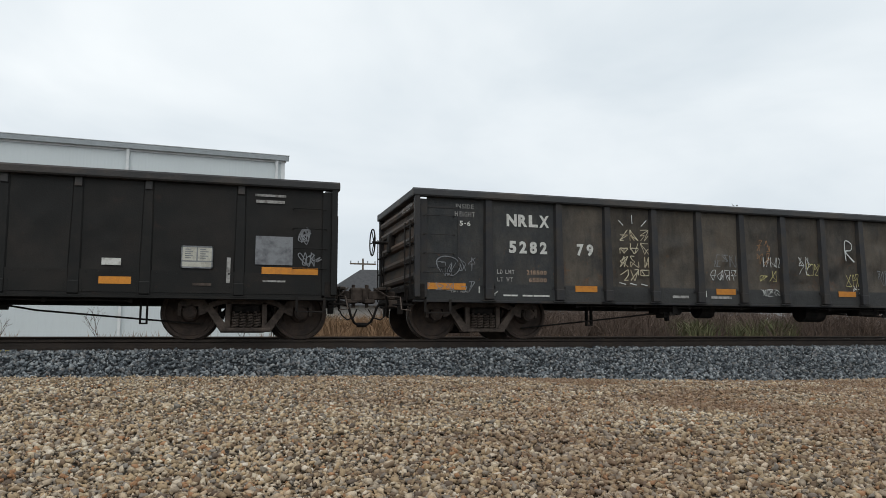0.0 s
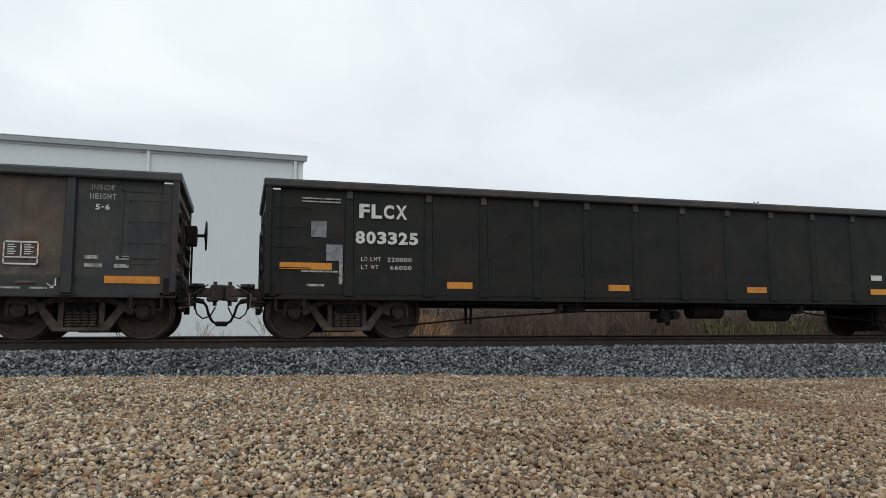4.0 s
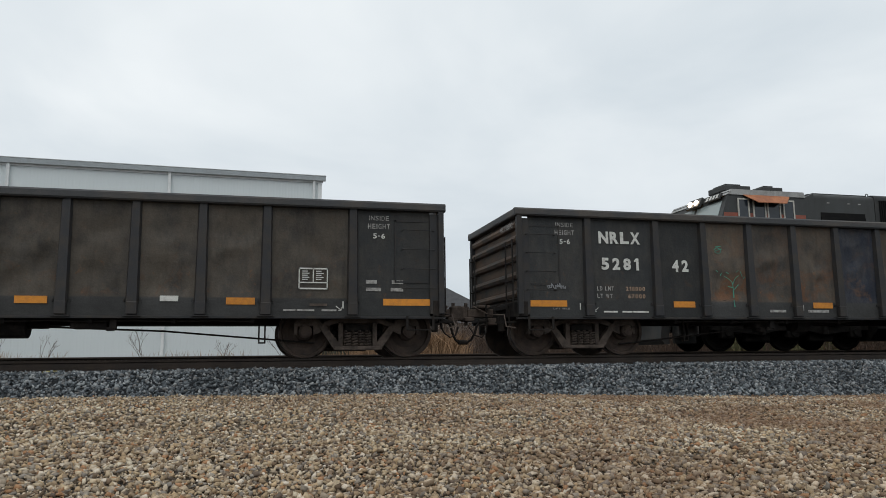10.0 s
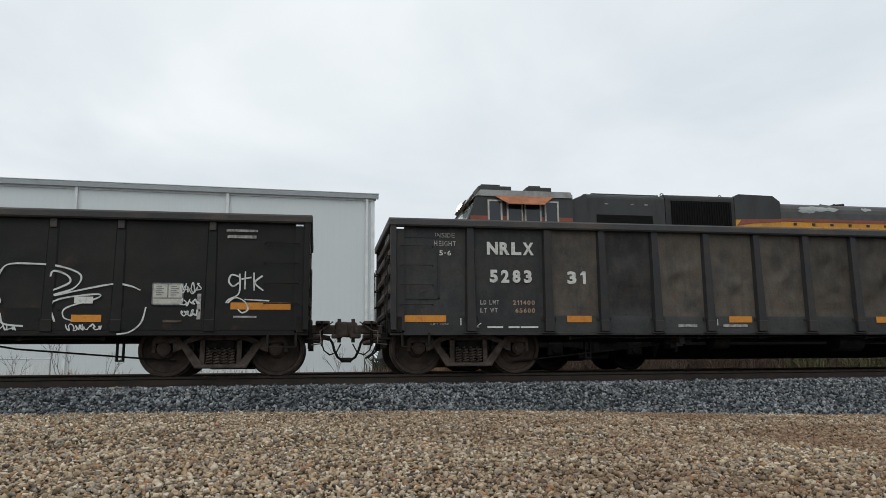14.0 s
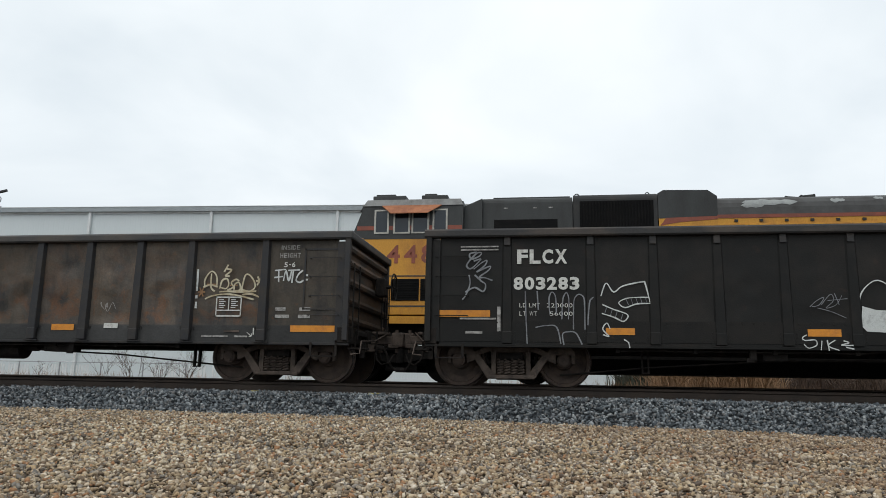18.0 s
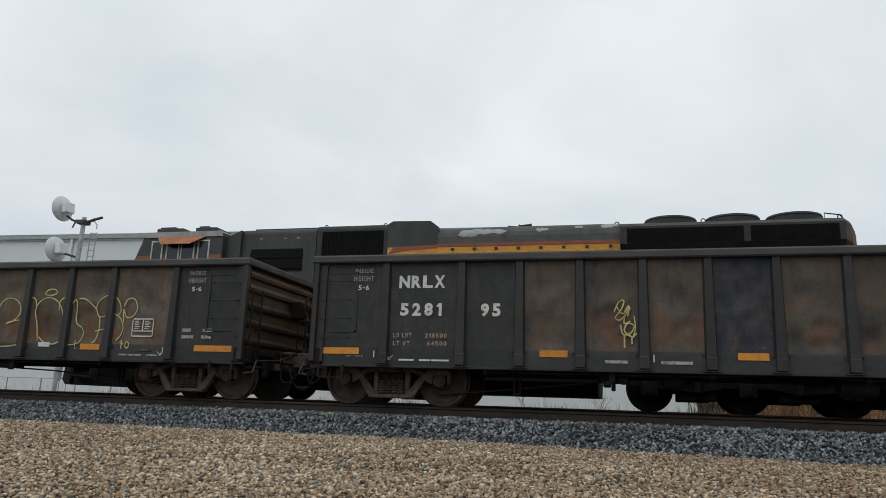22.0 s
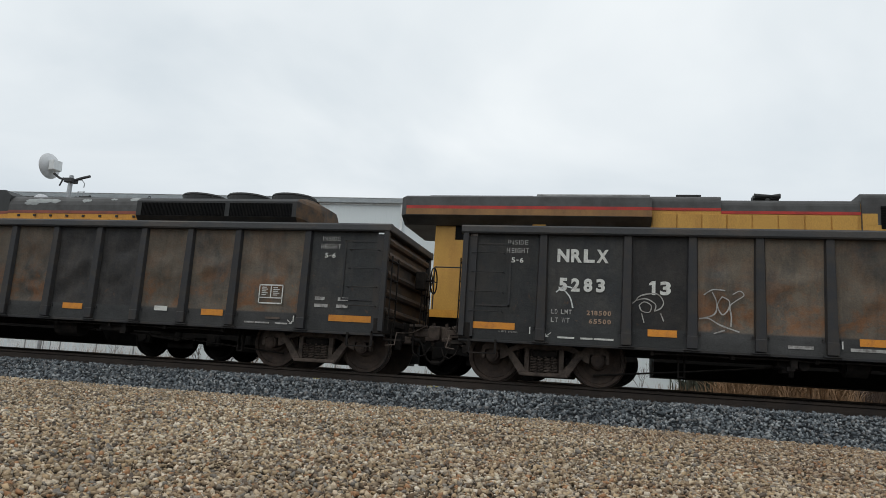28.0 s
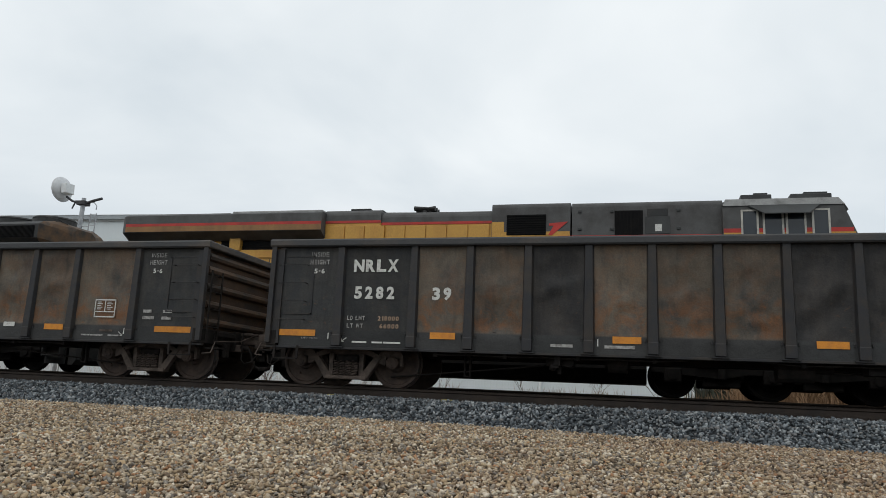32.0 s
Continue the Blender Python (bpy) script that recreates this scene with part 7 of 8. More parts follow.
for k in range(3):
    bm = bmesh.new()
    box(bm, HX + 2.2 + k * 4.5, HX + 3.6 + k * 4.5, HYY + 0.55, HYY + 0.62, 0.6, 1.9)
    w = part("window", bm, M["trim_white"], house)
    bm = bmesh.new()
    box(bm, HX + 2.3 + k * 4.5, HX + 3.5 + k * 4.5, HYY + 0.53, HYY + 0.56, 0.7, 1.8)
    part("pane", bm, M["glass"], w)
pole = new("utility_pole")
tagged(pole, "distant wooden utility pole with crossarm and insulators", "utility pole")
bm = bmesh.new()
bar(bm, (14.25, 76, -0.3), (14.25, 76, 8.45), 0.14, 8, 0.09)
part("pole", bm, M["wood"], pole)
bm = bmesh.new()
box(bm, 12.85, 15.65, 75.94, 76.06, 7.8, 7.95)
part("crossarm", bm, M["wood"], pole)
for x in (12.95, 13.75, 14.75, 15.55):
    bm = bmesh.new()
    bar(bm, (x, 76, 7.95), (x, 76, 8.2), 0.06, 6)
    part("insulator", bm, M["galv"], pole)
shed = new("tan_shed")
tagged(shed, "long low tan building behind the thicket", "building")
bm = bmesh.new()
box(bm, 21.5, 61.5, 71.8, 82, -0.3, 2.6)
part("wall", bm, M["tan_wall"], shed)
bm = bmesh.new()
sweep_x(bm, [(71.4, 2.55), (77, 3.8), (82.4, 2.55), (77, 3.6)], 21.1, 61.9)
part("roof", bm, M["roof_dark"], shed)
for k in range(8):
    bm = bmesh.new()
    box(bm, 24 + k * 4.8, 26.4 + k * 4.8, 71.75, 71.82, -0.2, 1.9)
    part("bay_door", bm, M["wood"], shed)


def tree(x, y, h, seed, leaves):
    """A tapered trunk with limbs and a thin crown of small clumps."""
    rng = random.Random(seed)
    t = new("tree")
    tagged(t, "distant tree with a thin dark ragged crown", "tree")
    bm = bmesh.new()
    tips = []

    def grow(p, d, length, rad, depth):
        q = p + d * length
        bar(bm, p, q, rad, 5, rad * 0.65)
        if depth == 0:
            tips.append(q)
            return
        for _ in range(3):
            e = (d + Vector((rng.uniform(-0.75, 0.75), rng.uniform(-0.75, 0.75), rng.uniform(-0.1, 0.5)))).normalized()
            grow(q, e, length * rng.uniform(0.55, 0.78), rad * 0.62, depth - 1)
            tips.append(q)

    grow(Vector((x, y, -0.4)), Vector((0, 0, 1)), h * 0.36, h * 0.02, 4)
    part("trunk", bm, M["twig"], t)
    if leaves:
        verts, faces = [], []
        for p in tips:
            for _ in range(leaves):
                c = p + Vector((rng.gauss(0, 0.5), rng.gauss(0, 0.5), rng.gauss(0, 0.45)))
                a = Vector((rng.uniform(-1, 1), rng.uniform(-1, 1), rng.uniform(-1, 1))).normalized() * 0.2
                b = a.orthogonal().normalized() * 0.14
                i = len(verts)
                verts += [tuple(c - a), tuple(c + b), tuple(c + a), tuple(c - b)]
                faces.append((i, i + 1, i + 2, i + 3))
        me = bpy.data.meshes.new("crown")
        me.from_pydata(verts, [], faces)
        me.materials.append(M["needle"])
        crown = new("crown", me)
        crown.parent = t


tree(63.9, 82.4, 18.0, 1, 7)
tree(66.4, 84.5, 17.0, 2, 7)
for k, (x, y, h) in enumerate(((34, 86, 7), (44, 90, 8), (55, 92, 7), (66, 95, 9), (84, 96, 8), (98, 100, 9), (26, 88, 6), (115, 105, 9))):
    tree(x, y, h, 10 + k, 3 if k % 3 == 0 else 0)


# Sprayed tags on the cars' sides. x from the car's left end, z from the rail.
def sprayed(car, material, lines, width=0.03, black=False, label="sprayed outline graffiti"):
    y = -1.455 - (0.022 if black else 0.008)
    strokes("graffiti", [[(u - HL, z) for u, z in line] for line in lines], width, y, M[material], CARS[car], label)


def scribble(car, material, u0, u1, z0, z1, n, seed, width=0.018, black=False, label="illegible sprayed scribble"):
    """A tag nobody can read: a looping line that runs across its rectangle."""
    rng = random.Random(seed)
    line, r = [], (z1 - z0) * 0.42
    zm = (z0 + z1) / 2
    steps = n * 4
    for i in range(steps):
        a = i * rng.uniform(1.2, 1.9)
        k = rng.uniform(0.55, 1.0)
        u = u0 + r * 0.5 + (u1 - u0 - r) * i / (steps - 1) + 0.55 * r * k * math.cos(a)
        line.append((min(max(u, u0), u1), zm + r * k * math.sin(a)))
    sprayed(car, material, [line], width, black, label)


def column(car, material, u0, u1, z0, z1, cols, rows, seed, width, black, label):
    """Rows of angular letter-like strokes that nobody can read."""
    rng = random.Random(seed)
    lines = []
    for r in range(rows):
        for c in range(cols):
            ua, za = u0 + (u1 - u0) * c / cols, z0 + (z1 - z0) * r / rows
            w, h = (u1 - u0) / cols, (z1 - z0) / rows
            spots = [(ua + w * (0.12 + 0.38 * i), za + h * (0.10 + 0.40 * j)) for i in range(3) for j in range(3)]
            for _ in range(2):
                pts = rng.sample(spots, 4)
                fine = []
                for p, q in zip(pts, pts[1:]):
                    fine += [p, ((p[0] + q[0]) / 2 + rng.uniform(-0.01, 0.01), (p[1] + q[1]) / 2 + rng.uniform(-0.01, 0.01))]
                lines.append(fine + [pts[-1]])
    sprayed(car, material, lines, width, black, label)


sprayed(4, "tag_white", [[(9.82, 1.81), (9.66, 1.78), (9.54, 1.65), (9.19, 1.58), (9.14, 1.52), (9.35, 1.44), (9.21, 1.28), (9.17, 1.06), (9.26, 0.99), (9.58, 0.94), (9.65, 1.07), (9.79, 0.92), (9.96, 1.12)],
    [(9.91, 1.85), (9.94, 1.98), (9.76, 2.04), (9.56, 1.97), (9.55, 1.85), (9.69, 1.81), (9.81, 1.9)],
    [(9.91, 1.9), (10.08, 1.9), (10.58, 1.74), (10.62, 1.87), (10.78, 1.88), (10.81, 1.7)]], 0.035, True, "white outline graffiti")
sprayed(4, "tag_white", [[(10.83, 1.72), (10.91, 1.87), (11.06, 1.91), (11.23, 1.8), (11.32, 1.58), (11.46, 1.78), (11.86, 1.8), (12.21, 1.77), (12.51, 1.67), (12.57, 1.55), (12.45, 1.4), (12.19, 1.3), (13.01, 1.48), (13.31, 1.46), (13.48, 1.39)],
    [(12.12, 1.37), (12.11, 1.59), (12.16, 1.69), (12.36, 1.62), (12.4, 1.5), (12.14, 1.37)],
    [(11.09, 1.31), (11.07, 1.48), (11.14, 1.67), (11.18, 1.63), (11.15, 1.45), (11.1, 1.31)]], 0.035, True, "white outline graffiti")
sprayed(4, "tag_white", [[(10.14, 0.89), (10.24, 0.93), (10.31, 1.05), (10.73, 0.86), (10.78, 1.04), (10.98, 0.94)],
    [(11.05, 1.05), (11.09, 1.21), (11.24, 1.26), (11.39, 1.24), (11.38, 1.16), (11.21, 1.17)],
    [(11.02, 0.84), (11.22, 0.82), (11.4, 1.02), (11.47, 0.85), (11.77, 0.81)],
    [(12.22, 0.88), (12.18, 1.2), (12.79, 1.32), (12.84, 1.26), (12.38, 1.1), (12.35, 0.95), (12.47, 0.9)],
    [(13.58, 1.12), (13.52, 0.87), (13.36, 0.72), (13.16, 0.68)]], 0.035, True, "white outline graffiti")
sprayed(4, "tag_white", [[(2.98, 1.52), (3.07, 1.74), (3.19, 1.59), (3.34, 1.69), (3.66, 1.76), (3.71, 1.72), (3.78, 1.4)], [(3.77, 1.5), (3.56, 1.5), (3.39, 1.48), (3.27, 1.41), (3.37, 1.33), (3.56, 1.39), (3.78, 1.4)], [(3.0, 1.38), (3.18, 1.3), (3.41, 1.21), (3.34, 1.1), (3.18, 1.17), (2.99, 1.23)], [(3.12, 0.97), (3.07, 1.07), (3.0, 0.97), (3.1, 0.85), (3.0, 0.88)], [(3.34, 0.8), (3.41, 0.75), (3.43, 0.66)]], 0.026, True, "white arrow graffiti")
sprayed(4, "tag_grey", [[(3.39, 1.47), (3.43, 1.37)], [(3.47, 1.48), (3.5, 1.38)], [(3.55, 1.49), (3.58, 1.39)], [(3.62, 1.5), (3.65, 1.4)], [(3.7, 1.5), (3.73, 1.4)], [(3.07, 1.33), (3.04, 1.24)], [(3.16, 1.29), (3.13, 1.2)], [(3.24, 1.26), (3.21, 1.17)], [(3.33, 1.22), (3.3, 1.13)]], 0.014, True, "grey hatching inside the arrow")
sprayed(4, "tag_grey", [[(1.72, 1.61), (1.73, 1.19), (1.75, 0.71)], [(1.92, 1.61), (1.94, 1.29)], [(2.13, 1.21), (2.12, 1.48), (2.17, 1.59), (2.23, 1.5), (2.24, 1.21)], [(2.33, 1.13), (2.35, 1.46), (2.41, 1.58), (2.45, 1.46), (2.44, 1.13)], [(2.52, 0.96), (2.53, 1.4), (2.57, 1.52), (2.63, 1.55), (2.7, 1.49), (2.71, 1.29), (2.71, 0.96)], [(1.89, 0.99), (2.05, 1.02), (2.24, 1.0), (2.31, 0.72)], [(2.36, 0.7), (2.34, 0.88), (2.43, 0.92), (2.56, 0.9), (2.66, 0.71)], [(2.79, 0.89), (2.8, 0.97), (2.76, 1.03), (2.79, 1.4), (2.83, 1.48), (2.86, 1.5)]], 0.026, True, "grey sprayed strokes over the lettering")
sprayed(4, "tag_white", [[(6.92, 1.10), (6.98, 1.35), (7.06, 1.60), (7.26, 1.77), (7.44, 1.70), (7.58, 1.50), (7.66, 1.30)]], 0.022, True, "thin white dome outline")
bm = bmesh.new()
prism(bm, [(7.04 - HL, 1.36), (7.24 - HL, 1.30), (7.62 - HL, 1.28), (7.66 - HL, 1.0), (7.60 - HL, 0.93), (7.08 - HL, 0.96), (7.0 - HL, 1.05)], -1.479, -1.476)
part("paint_patch", bm, M["tag_white"], CARS[4], "chalky white sprayed patch")
column(4, "tag_green", 8.00, 8.36, 0.74, 1.92, 2, 6, 40, 0.013, True, "faded green sprayed letters")
column(4, "tag_green", 8.40, 8.76, 0.74, 1.86, 2, 6, 41, 0.013, True, "faded green sprayed letters")
for k, u in enumerate((9.15, 10.15, 11.1, 12.35)):
    scribble(4, "tag_white", u, u + 0.62, 0.72, 0.86, 9, 60 + k, 0.022, True)
scribble(4, "tag_white", 14.05, 14.45, 1.32, 1.55, 6, 70, 0.022, True)
scribble(4, "tag_white", 14.08, 14.42, 1.12, 1.28, 6, 71, 0.022, True)
scribble(4, "tag_white", 14.10, 14.42, 0.95, 1.09, 6, 72, 0.022, True)
sprayed(4, "tag_white", [[(15.02, 1.63), (14.9, 1.66), (14.86, 1.55), (14.93, 1.47), (15.02, 1.53)], [(15.03, 1.68), (15.03, 1.36), (14.87, 1.25), (14.82, 1.19)], [(15.12, 1.72), (15.12, 1.42)], [(15.06, 1.59), (15.22, 1.62)],
    [(15.26, 1.7), (15.27, 1.4)], [(15.4, 1.65), (15.28, 1.53), (15.42, 1.4)], [(14.85, 1.19), (14.97, 1.28), (15.12, 1.22), (15.18, 1.09), (15.09, 1.03), (15.02, 1.09)], [(15.12, 1.25), (15.52, 1.23)]], 0.03, True, "white sprayed letters")
sprayed(4, "tag_grey", [[(6.26, 1.35), (6.37, 1.45), (6.48, 1.5), (6.4, 1.38), (6.29, 1.35)], [(6.43, 1.38), (6.58, 1.55), (6.62, 1.45), (6.5, 1.33), (6.65, 1.38), (6.75, 1.53)], [(6.37, 1.33), (6.58, 1.27), (6.79, 1.17)], [(6.53, 1.45), (6.83, 1.48)], [(6.64, 1.57), (6.7, 1.38)]], 0.014, True, "thin grey sprayed scratches")
sprayed(4, "tag_white", [[(6.18, 0.9), (6.11, 0.85), (6.16, 0.81), (6.3, 0.82), (6.32, 0.74), (6.2, 0.69), (6.13, 0.75)], [(6.4, 0.81), (6.38, 0.66)], [(6.48, 0.82), (6.5, 0.65)], [(6.6, 0.82), (6.49, 0.73), (6.65, 0.66)], [(6.72, 0.81), (6.8, 0.78), (6.68, 0.74), (6.91, 0.74)], [(6.75, 0.71), (6.87, 0.68)]], 0.022, True, "white sprayed letters under the reflector")
sprayed(4, "tag_grey", [[(0.88, 2.29), (0.76, 2.26), (0.79, 2.17), (0.93, 2.22), (0.96, 2.28), (0.87, 2.26), (0.71, 2.07), (0.78, 2.0), (0.92, 2.12), (0.95, 2.17), (0.83, 2.13)], [(0.83, 1.99), (0.98, 2.11), (1.06, 2.14), (1.02, 2.05), (0.88, 1.94), (1.01, 2.0), (1.12, 2.04), (1.09, 1.97), (0.93, 1.85), (1.03, 1.84), (1.16, 1.79)], [(0.85, 1.89), (1.0, 1.75)], [(0.75, 1.89), (0.77, 1.73), (0.7, 1.54), (0.64, 1.46)], [(0.69, 1.59), (0.85, 1.67), (1.0, 1.6), (1.04, 1.72), (0.95, 1.79)]], 0.030, True, "grey looping sprayed tag")

sprayed(6, "tag_yellow", [[(10.48, 0.92), (10.35, 1.42), (10.33, 1.67), (10.44, 1.88), (10.65, 1.93), (10.85, 1.83), (10.91, 1.64), (10.8, 1.48), (10.58, 1.4), (10.88, 1.47), (11.03, 1.42), (11.08, 1.21), (11.02, 1.03), (11.12, 0.99)],
    [(10.48, 0.92), (10.75, 0.93), (10.98, 0.97)],
    [(11.01, 1.44), (10.99, 1.79), (11.12, 1.94), (11.26, 1.89), (11.31, 1.7)],
    [(11.44, 1.05), (11.37, 1.41), (11.29, 1.66), (11.38, 1.86), (11.58, 1.94), (11.81, 1.86), (11.96, 1.65), (12.02, 1.37), (12.0, 1.09), (11.86, 0.99), (11.63, 1.01), (11.46, 1.13)]], 0.03, False, "pale yellow bubble graffiti")
sprayed(6, "tag_yellow", [[(11.47, 2.02), (11.54, 2.1), (11.7, 2.11), (11.76, 2.04), (11.66, 1.99), (11.5, 2.0), (11.47, 2.03)],
    [(11.87, 1.67), (11.87, 1.86), (12.01, 1.94), (12.13, 1.81), (12.15, 1.47)],
    [(12.16, 1.77), (12.25, 1.89), (12.31, 1.77), (12.33, 1.44), (12.49, 1.32), (12.54, 1.18), (12.44, 1.02), (12.17, 0.96)],
    [(12.33, 1.92), (12.52, 1.89), (12.78, 1.7)]], 0.03, False, "pale yellow bubble graffiti")
sprayed(6, "tag_yellow", [[(12.77, 1.64), (12.8, 1.84), (12.98, 1.97), (13.17, 1.96), (13.31, 1.83), (13.36, 1.67), (13.3, 1.57)],
    [(12.78, 1.7), (12.88, 1.54), (13.15, 1.6), (13.33, 1.55), (13.45, 1.37), (13.43, 1.2), (13.33, 1.08)],
    [(12.88, 1.54), (12.9, 1.32), (12.84, 1.08), (12.75, 1.02)],
    [(12.81, 1.25), (12.98, 1.29), (13.17, 1.3)],
    [(13.42, 1.75), (13.5, 1.9), (13.65, 1.9), (13.74, 1.73), (13.67, 1.57), (13.52, 1.53), (13.42, 1.69), (13.46, 1.43)]], 0.03, False, "pale yellow bubble graffiti")
sprayed(6, "tag_yellow", [[(10.12, 1.19), (10.37, 1.18)],
    [(10.25, 1.3), (10.25, 1.05)],
    [(10.16, 1.07), (10.33, 1.26)],
    [(13.42, 1.04), (13.51, 1.0)],
    [(13.46, 1.08), (13.46, 0.91)],
    [(13.56, 1.06), (13.63, 1.02), (13.61, 0.93), (13.55, 0.96), (13.56, 1.06)],
    [(12.37, 1.06), (12.37, 0.91), (12.44, 0.92)]], 0.03, False, "small yellow sprayed marks")
sprayed(6, "tag_yellow", [[(9.3, 1.92), (9.15, 1.91), (9.1, 1.77), (9.22, 1.64), (9.37, 1.68)],
    [(9.37, 1.86), (9.41, 1.75), (9.52, 1.75), (9.52, 1.92), (9.54, 1.75), (9.62, 1.75), (9.64, 1.94), (9.77, 1.74), (9.9, 1.89), (9.75, 1.81), (9.92, 1.76), (9.81, 1.64)],
    [(9.39, 1.71), (9.41, 1.51), (9.52, 1.58), (9.42, 1.68)],
    [(9.58, 1.68), (9.56, 1.53), (9.66, 1.55)],
    [(9.71, 1.68), (9.73, 1.55), (9.81, 1.57), (9.71, 1.68)],
    [(9.51, 2.16), (9.54, 2.07), (9.47, 2.03), (9.58, 2.03)],
    [(9.54, 1.5), (9.71, 1.51)],
    [(9.55, 1.45), (9.69, 1.46)]], 0.03, False, "yellow sprayed tag")
sprayed(6, "tag_white", [[(1.65, 1.56), (1.78, 1.66), (1.92, 1.64)], [(1.74, 1.64), (1.88, 1.49), (1.94, 1.30)]], 0.028, False, "white sprayed arrow")
sprayed(6, "tag_pale", [[(2.82, 1.36), (2.94, 1.44), (3.04, 1.55), (3.29, 1.59), (3.4, 1.47), (3.37, 1.36), (3.26, 1.3)], [(3.02, 1.39), (3.1, 1.45), (3.21, 1.39), (3.18, 1.28), (3.06, 1.3), (3.02, 1.39)], [(2.97, 1.47), (3.13, 1.5), (3.28, 1.41), (3.26, 1.3)], [(3.06, 1.26), (3.1, 1.1)], [(3.36, 1.27), (3.41, 1.14)]], 0.024, False, "pale grey sprayed swirl")
sprayed(6, "tag_pale", [[(4.03, 1.6), (4.17, 1.69), (4.36, 1.68)], [(4.16, 1.65), (4.23, 1.47), (4.19, 1.29), (3.98, 1.21)], [(4.31, 1.58), (4.24, 1.44), (4.31, 1.29), (4.4, 1.37), (4.42, 1.51), (4.31, 1.58)], [(4.47, 1.62), (4.58, 1.68), (4.64, 1.61), (4.52, 1.52), (4.43, 1.43), (4.45, 1.26), (4.44, 1.1)], [(3.96, 1.21), (4.1, 1.22), (4.28, 1.12), (4.57, 1.02)], [(4.18, 0.98), (4.35, 1.04)]], 0.026, False, "pale grey sprayed tag")
sprayed(5, "tag_cream", [[(13.42, 1.68), (13.41, 1.82), (13.49, 1.96), (13.57, 1.97), (13.64, 1.87), (13.65, 1.69)], [(13.39, 1.69), (13.53, 1.73), (13.67, 1.69)], [(13.53, 1.94), (13.54, 1.69), (13.62, 1.61)],
    [(13.71, 1.66), (13.75, 1.81), (13.84, 1.84), (13.88, 1.74), (13.83, 1.66), (13.71, 1.69)], [(13.86, 1.63), (13.97, 1.69), (13.93, 1.77), (14.01, 1.83), (14.08, 1.8)], [(13.97, 1.61), (14.11, 1.64), (14.08, 1.77), (14.0, 1.74), (13.99, 1.64)],
    [(14.13, 1.6), (14.18, 1.88), (14.25, 1.92), (14.35, 1.82), (14.39, 1.69), (14.29, 1.61), (14.14, 1.64)], [(13.71, 1.6), (13.89, 1.61), (14.1, 1.6), (14.42, 1.61)], [(13.44, 1.47), (13.59, 1.53), (13.83, 1.56), (14.1, 1.53), (14.38, 1.46)],
    [(13.78, 1.97), (13.85, 2.1), (13.82, 2.03), (13.92, 2.0), (13.81, 1.9), (13.89, 1.89)], [(14.16, 1.55), (14.34, 1.56), (14.51, 1.49)],
    [(14.40, 1.80), (14.54, 1.80)], [(14.43, 1.88), (14.51, 1.72)], [(14.43, 1.72), (14.51, 1.88)]], 0.036, False, "cream sprayed tag with a crown and underline")
sprayed(5, "tag_rust", [[(13.29, 1.60), (13.43, 1.60)], [(13.32, 1.68), (13.40, 1.52)], [(13.32, 1.52), (13.40, 1.68)], [(13.45, 1.74), (13.65, 1.74)], [(13.9, 1.72), (14.05, 1.72)]], 0.03, False, "brown sprayed star")
sprayed(5, "tag_white", [[(14.82, 2.01), (14.83, 1.78)], [(14.75, 1.99), (14.96, 2.01)], [(14.74, 1.86), (14.91, 1.88)], [(14.92, 1.8), (14.96, 1.99), (15.02, 1.8), (15.07, 2.0)], [(15.0, 1.99), (15.22, 2.0)], [(15.1, 1.99), (15.08, 1.76)],
    [(15.28, 1.99), (15.2, 1.92), (15.16, 1.81), (15.23, 1.77), (15.3, 1.81)], [(15.34, 1.90), (15.38, 1.90)], [(15.34, 1.82), (15.38, 1.82)]], 0.036, False, "pale sprayed letters")
sprayed(5, "tag_white", [[(13.26, 2.02), (13.27, 1.62)], [(13.27, 1.54), (13.27, 1.48)], [(13.27, 1.42), (13.27, 1.30)]], 0.05, False, "white sprayed stroke")
sprayed(5, "tag_yellow", [[(5.44, 1.66), (5.52, 1.82), (5.60, 1.84), (5.56, 1.70), (5.46, 1.56), (5.54, 1.52), (5.66, 1.66), (5.70, 1.72), (5.62, 1.60), (5.60, 1.46), (5.70, 1.50)],
    [(5.48, 1.74), (5.58, 1.62), (5.68, 1.76), (5.66, 1.58)], [(5.54, 1.44), (5.58, 1.28), (5.70, 1.30), (5.76, 1.42), (5.66, 1.46), (5.60, 1.34), (5.72, 1.24), (5.80, 1.30)],
    [(5.76, 1.58), (5.78, 1.40), (5.74, 1.22)], [(5.60, 1.26), (5.60, 1.06)], [(5.72, 1.24), (5.72, 1.12)]], 0.028, False, "yellow sprayed tag with drips")
scribble(5, "tag_pale", 11.3, 11.7, 1.2, 1.45, 3, 94, 0.010)
column(0, "tag_cream", 4.10, 4.78, 1.10, 2.14, 3, 4, 110, 0.018, False, "column of cream sprayed letters")
sprayed(0, "tag_white", [[(4.22, 2.20), (4.12, 2.30)], [(4.42, 2.24), (4.41, 2.42)], [(4.62, 2.20), (4.74, 2.32)], [(4.1, 1.08), (4.24, 1.05)], [(4.34, 1.07), (4.48, 1.04)], [(4.58, 1.06), (4.72, 1.03)]], 0.024, False, "white sprayed rays")
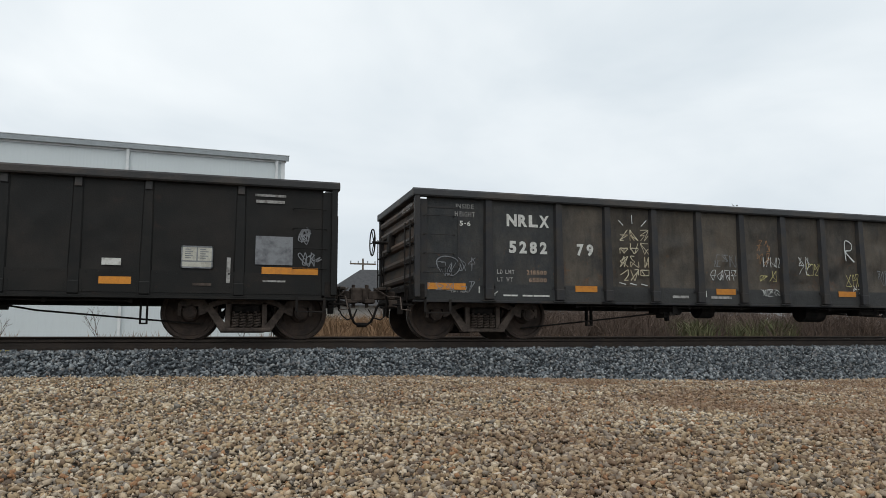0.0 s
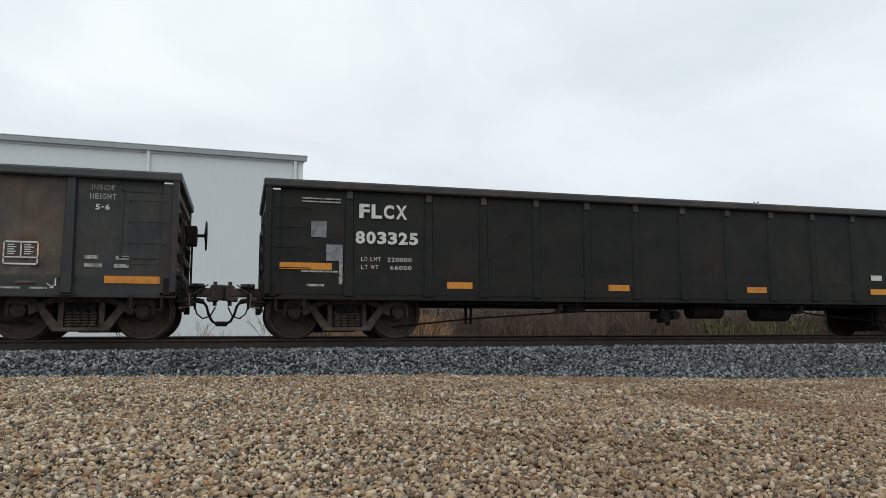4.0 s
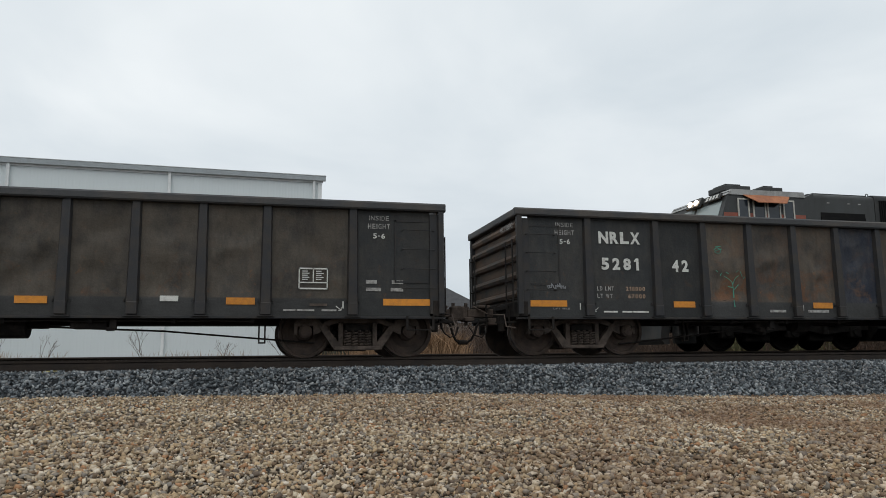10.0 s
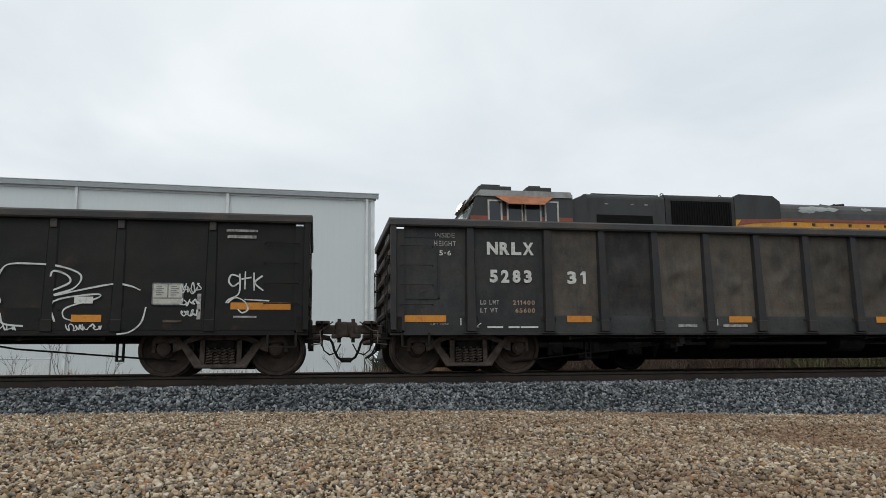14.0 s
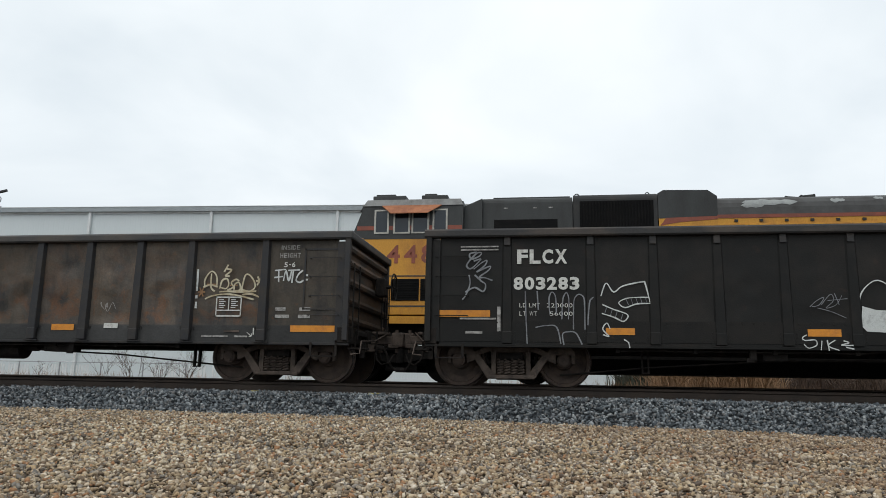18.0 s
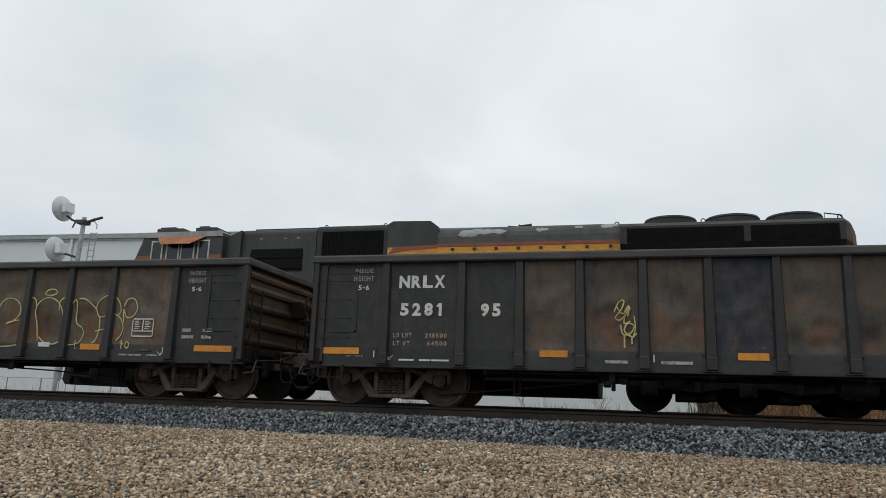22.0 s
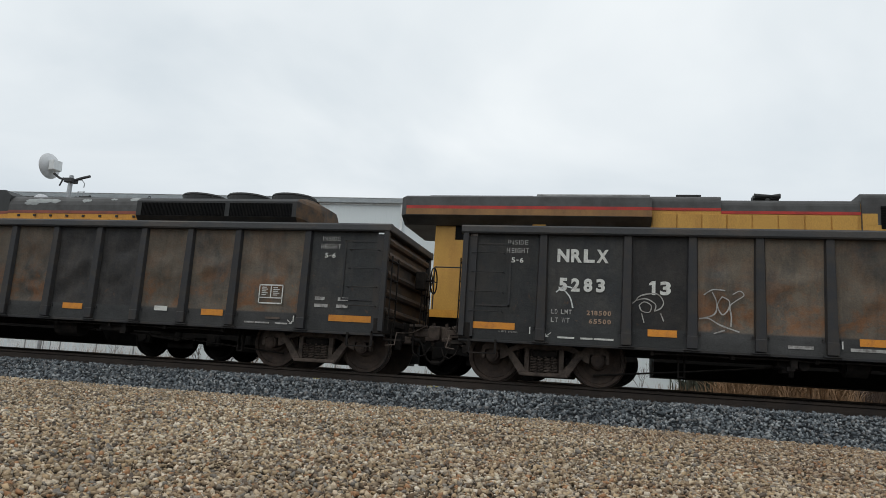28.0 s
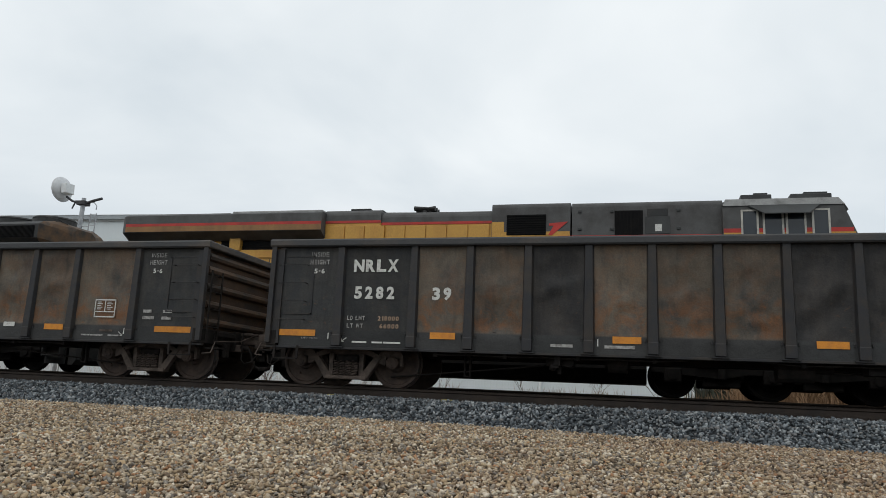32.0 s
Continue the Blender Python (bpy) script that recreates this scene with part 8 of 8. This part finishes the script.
for u0, u1, z0, z1, m, sd in ((6.3, 6.95, 1.15, 1.4, "tag_white", 120), (6.4, 6.95, 1.42, 1.72, "tag_grey", 121), (7.45, 7.8, 1.5, 2.05, "tag_rust", 122), (7.6, 8.15, 1.45, 1.7, "tag_white", 123), (7.5, 7.95, 1.15, 1.42, "tag_yellow", 124),
                              (7.5, 8.0, 0.86, 1.02, "tag_white", 125), (8.5, 8.85, 1.3, 1.75, "tag_white", 126), (8.7, 9.1, 1.3, 1.6, "tag_yellow", 127), (9.72, 10.1, 1.08, 1.4, "tag_yellow", 128), (9.9, 10.18, 0.95, 1.15, "tag_white", 129),
                              (10.6, 11.2, 1.1, 1.5, "tag_grey", 130), (0.55, 0.95, 1.1, 1.4, "tag_grey", 131), (0.95, 1.32, 1.2, 1.5, "tag_grey", 132), (0.15, 0.9, 0.86, 1.02, "tag_grey", 133), (1.0, 1.3, 0.82, 1.05, "tag_grey", 134)):
    column(0, m, u0 - 0.14, u1 - 0.14, z0, z1, max(2, int((u1 - u0) / 0.16)), max(1, int((z1 - z0) / 0.24)), sd, 0.013, False, "illegible sprayed scribble")
sprayed(0, "tag_grey", [[(0.5, 1.2), (0.42, 1.38), (0.55, 1.48), (0.78, 1.44), (0.86, 1.28), (0.74, 1.14), (0.58, 1.18)], [(0.1, 1.42), (0.2, 1.44), (0.12, 1.36), (0.22, 1.3)]], 0.022, False)
sprayed(0, "tag_white", [[(9.64, 1.66), (9.63, 2.08), (9.80, 2.04), (9.79, 1.90), (9.64, 1.86), (9.86, 1.64)]], 0.03, False, "white sprayed letter stroke")
sprayed(2, "tag_green", [[(4.10, 2.02), (4.18, 2.06), (4.26, 2.00), (4.20, 1.95), (4.12, 1.99), (4.28, 2.04)], [(4.14, 2.08), (4.26, 2.09)]], 0.020, False, "small green sprayed swirl")
sprayed(2, "tag_green", [[(4.48, 1.20), (4.47, 1.36), (4.40, 1.44), (4.30, 1.50)], [(4.47, 1.34), (4.54, 1.46), (4.62, 1.52)], [(4.47, 1.28), (4.36, 1.30)], [(4.50, 1.24), (4.60, 1.34)],
    [(4.20, 1.50), (4.24, 1.56)], [(4.66, 1.60), (4.70, 1.50)], [(4.56, 1.58), (4.62, 1.62)], [(4.34, 1.58), (4.40, 1.55)], [(4.12, 1.62), (4.16, 1.58)], [(4.72, 1.46), (4.76, 1.50)]], 0.018, False, "thin green sprayed spatter like a plant")
sprayed(2, "tag_green", [[(4.48, 1.22), (4.48, 1.08)], [(4.48, 1.04), (4.49, 0.90)]], 0.032, False, "green sprayed drip")
sprayed(2, "tag_grey", [[(8.35, 1.1), (8.32, 1.6), (8.6, 1.72), (9.05, 1.68), (9.1, 1.5), (8.9, 1.35)], [(8.4, 1.12), (8.7, 1.02), (9.0, 1.08)]], 0.025, False, "faint sprayed outline")
scribble(2, "tag_grey", 0.56, 0.97, 1.2, 1.32, 8, 143, 0.02)
# grey repaint patches on the first black car
plate("repaint_patch", 14.82 - HL, 15.43 - HL, 1.24, 1.72, -1.468, M["tag_grey"], CARS[1], 0.002, "mottled grey repaint patch")
plate("repaint_patch", 0.76 - HL, 1.02 - HL, 1.72, 2.0, -1.468, M["tag_grey"], CARS[1], 0.002, "mottled grey repaint patch")
plate("repaint_patch", 1.02 - HL, 1.30 - HL, 1.32, 1.60, -1.468, M["tag_grey"], CARS[1], 0.002, "mottled grey repaint patch")
scribble(1, "tag_grey", 15.5, 15.75, 1.55, 1.95, 6, 150, 0.02, True)
scribble(1, "tag_grey", 15.5, 15.95, 1.2, 1.5, 7, 151, 0.02, True)



# Everything that moves
TRAIN = [(0.0, 11.32), (2.0, 18.65), (5.0, 29.59), (6.0, 33.16), (7.0, 36.81), (8.0, 40.5), (9.0, 44.06), (10.0, 47.64), (11.0, 51.2), (12.0, 54.83), (13.0, 58.37), (14.0, 61.94), (17.0, 72.58), (18.0, 76.0), (19.0, 79.5), (20.0, 82.94), (21.0, 86.54), (22.0, 90.02), (23.0, 93.46), (24.2, 97.46), (25.0, 100.24), (25.5, 101.95), (28.0, 110.61), (29.0, 114.02), (30.0, 117.42), (30.5, 119.12), (31.0, 120.82), (32.0, 124.23)]
LOCO = [(0.0, 36.07), (16.0, 0.03), (32.0, -36.0)]


def along(table, t):
    for (t0, x0), (t1, x1) in zip(table, table[1:]):
        if t <= t1:
            break
    return x0 + (x1 - x0) * (t - t0) / (t1 - t0)


def motions():
    for k, car in enumerate(CARS):
        walk(car, [(t, pose(x - k * PITCH, YC, 0)) for t, x in TRAIN])
        for truck_ob in car.children:
            for w in truck_ob.children:
                if w.name.startswith("wheelset"):
                    at = w.matrix_basis.translation.copy()
                    walk(w, [(i / 6, pose(at.x, at.y, at.z, 0, math.degrees(along(TRAIN, i / 6) / WR) % 360, 0)) for i in range(193)])
    for engine, off in ((loco_1, 0.0), (loco_2, 27.7)):
        walk(engine, [(t, pose(x + off, YF, 0.07)) for t, x in LOCO])
        for truck_ob in engine.children:
            for w in truck_ob.children:
                if w.name.startswith("drive_wheelset"):
                    at = w.matrix_basis.translation.copy()
                    walk(w, [(i / 4, pose(at.x, at.y, at.z, 0, math.degrees(along(LOCO, i / 4) / 0.53) % 360, 0)) for i in range(129)])


motions()
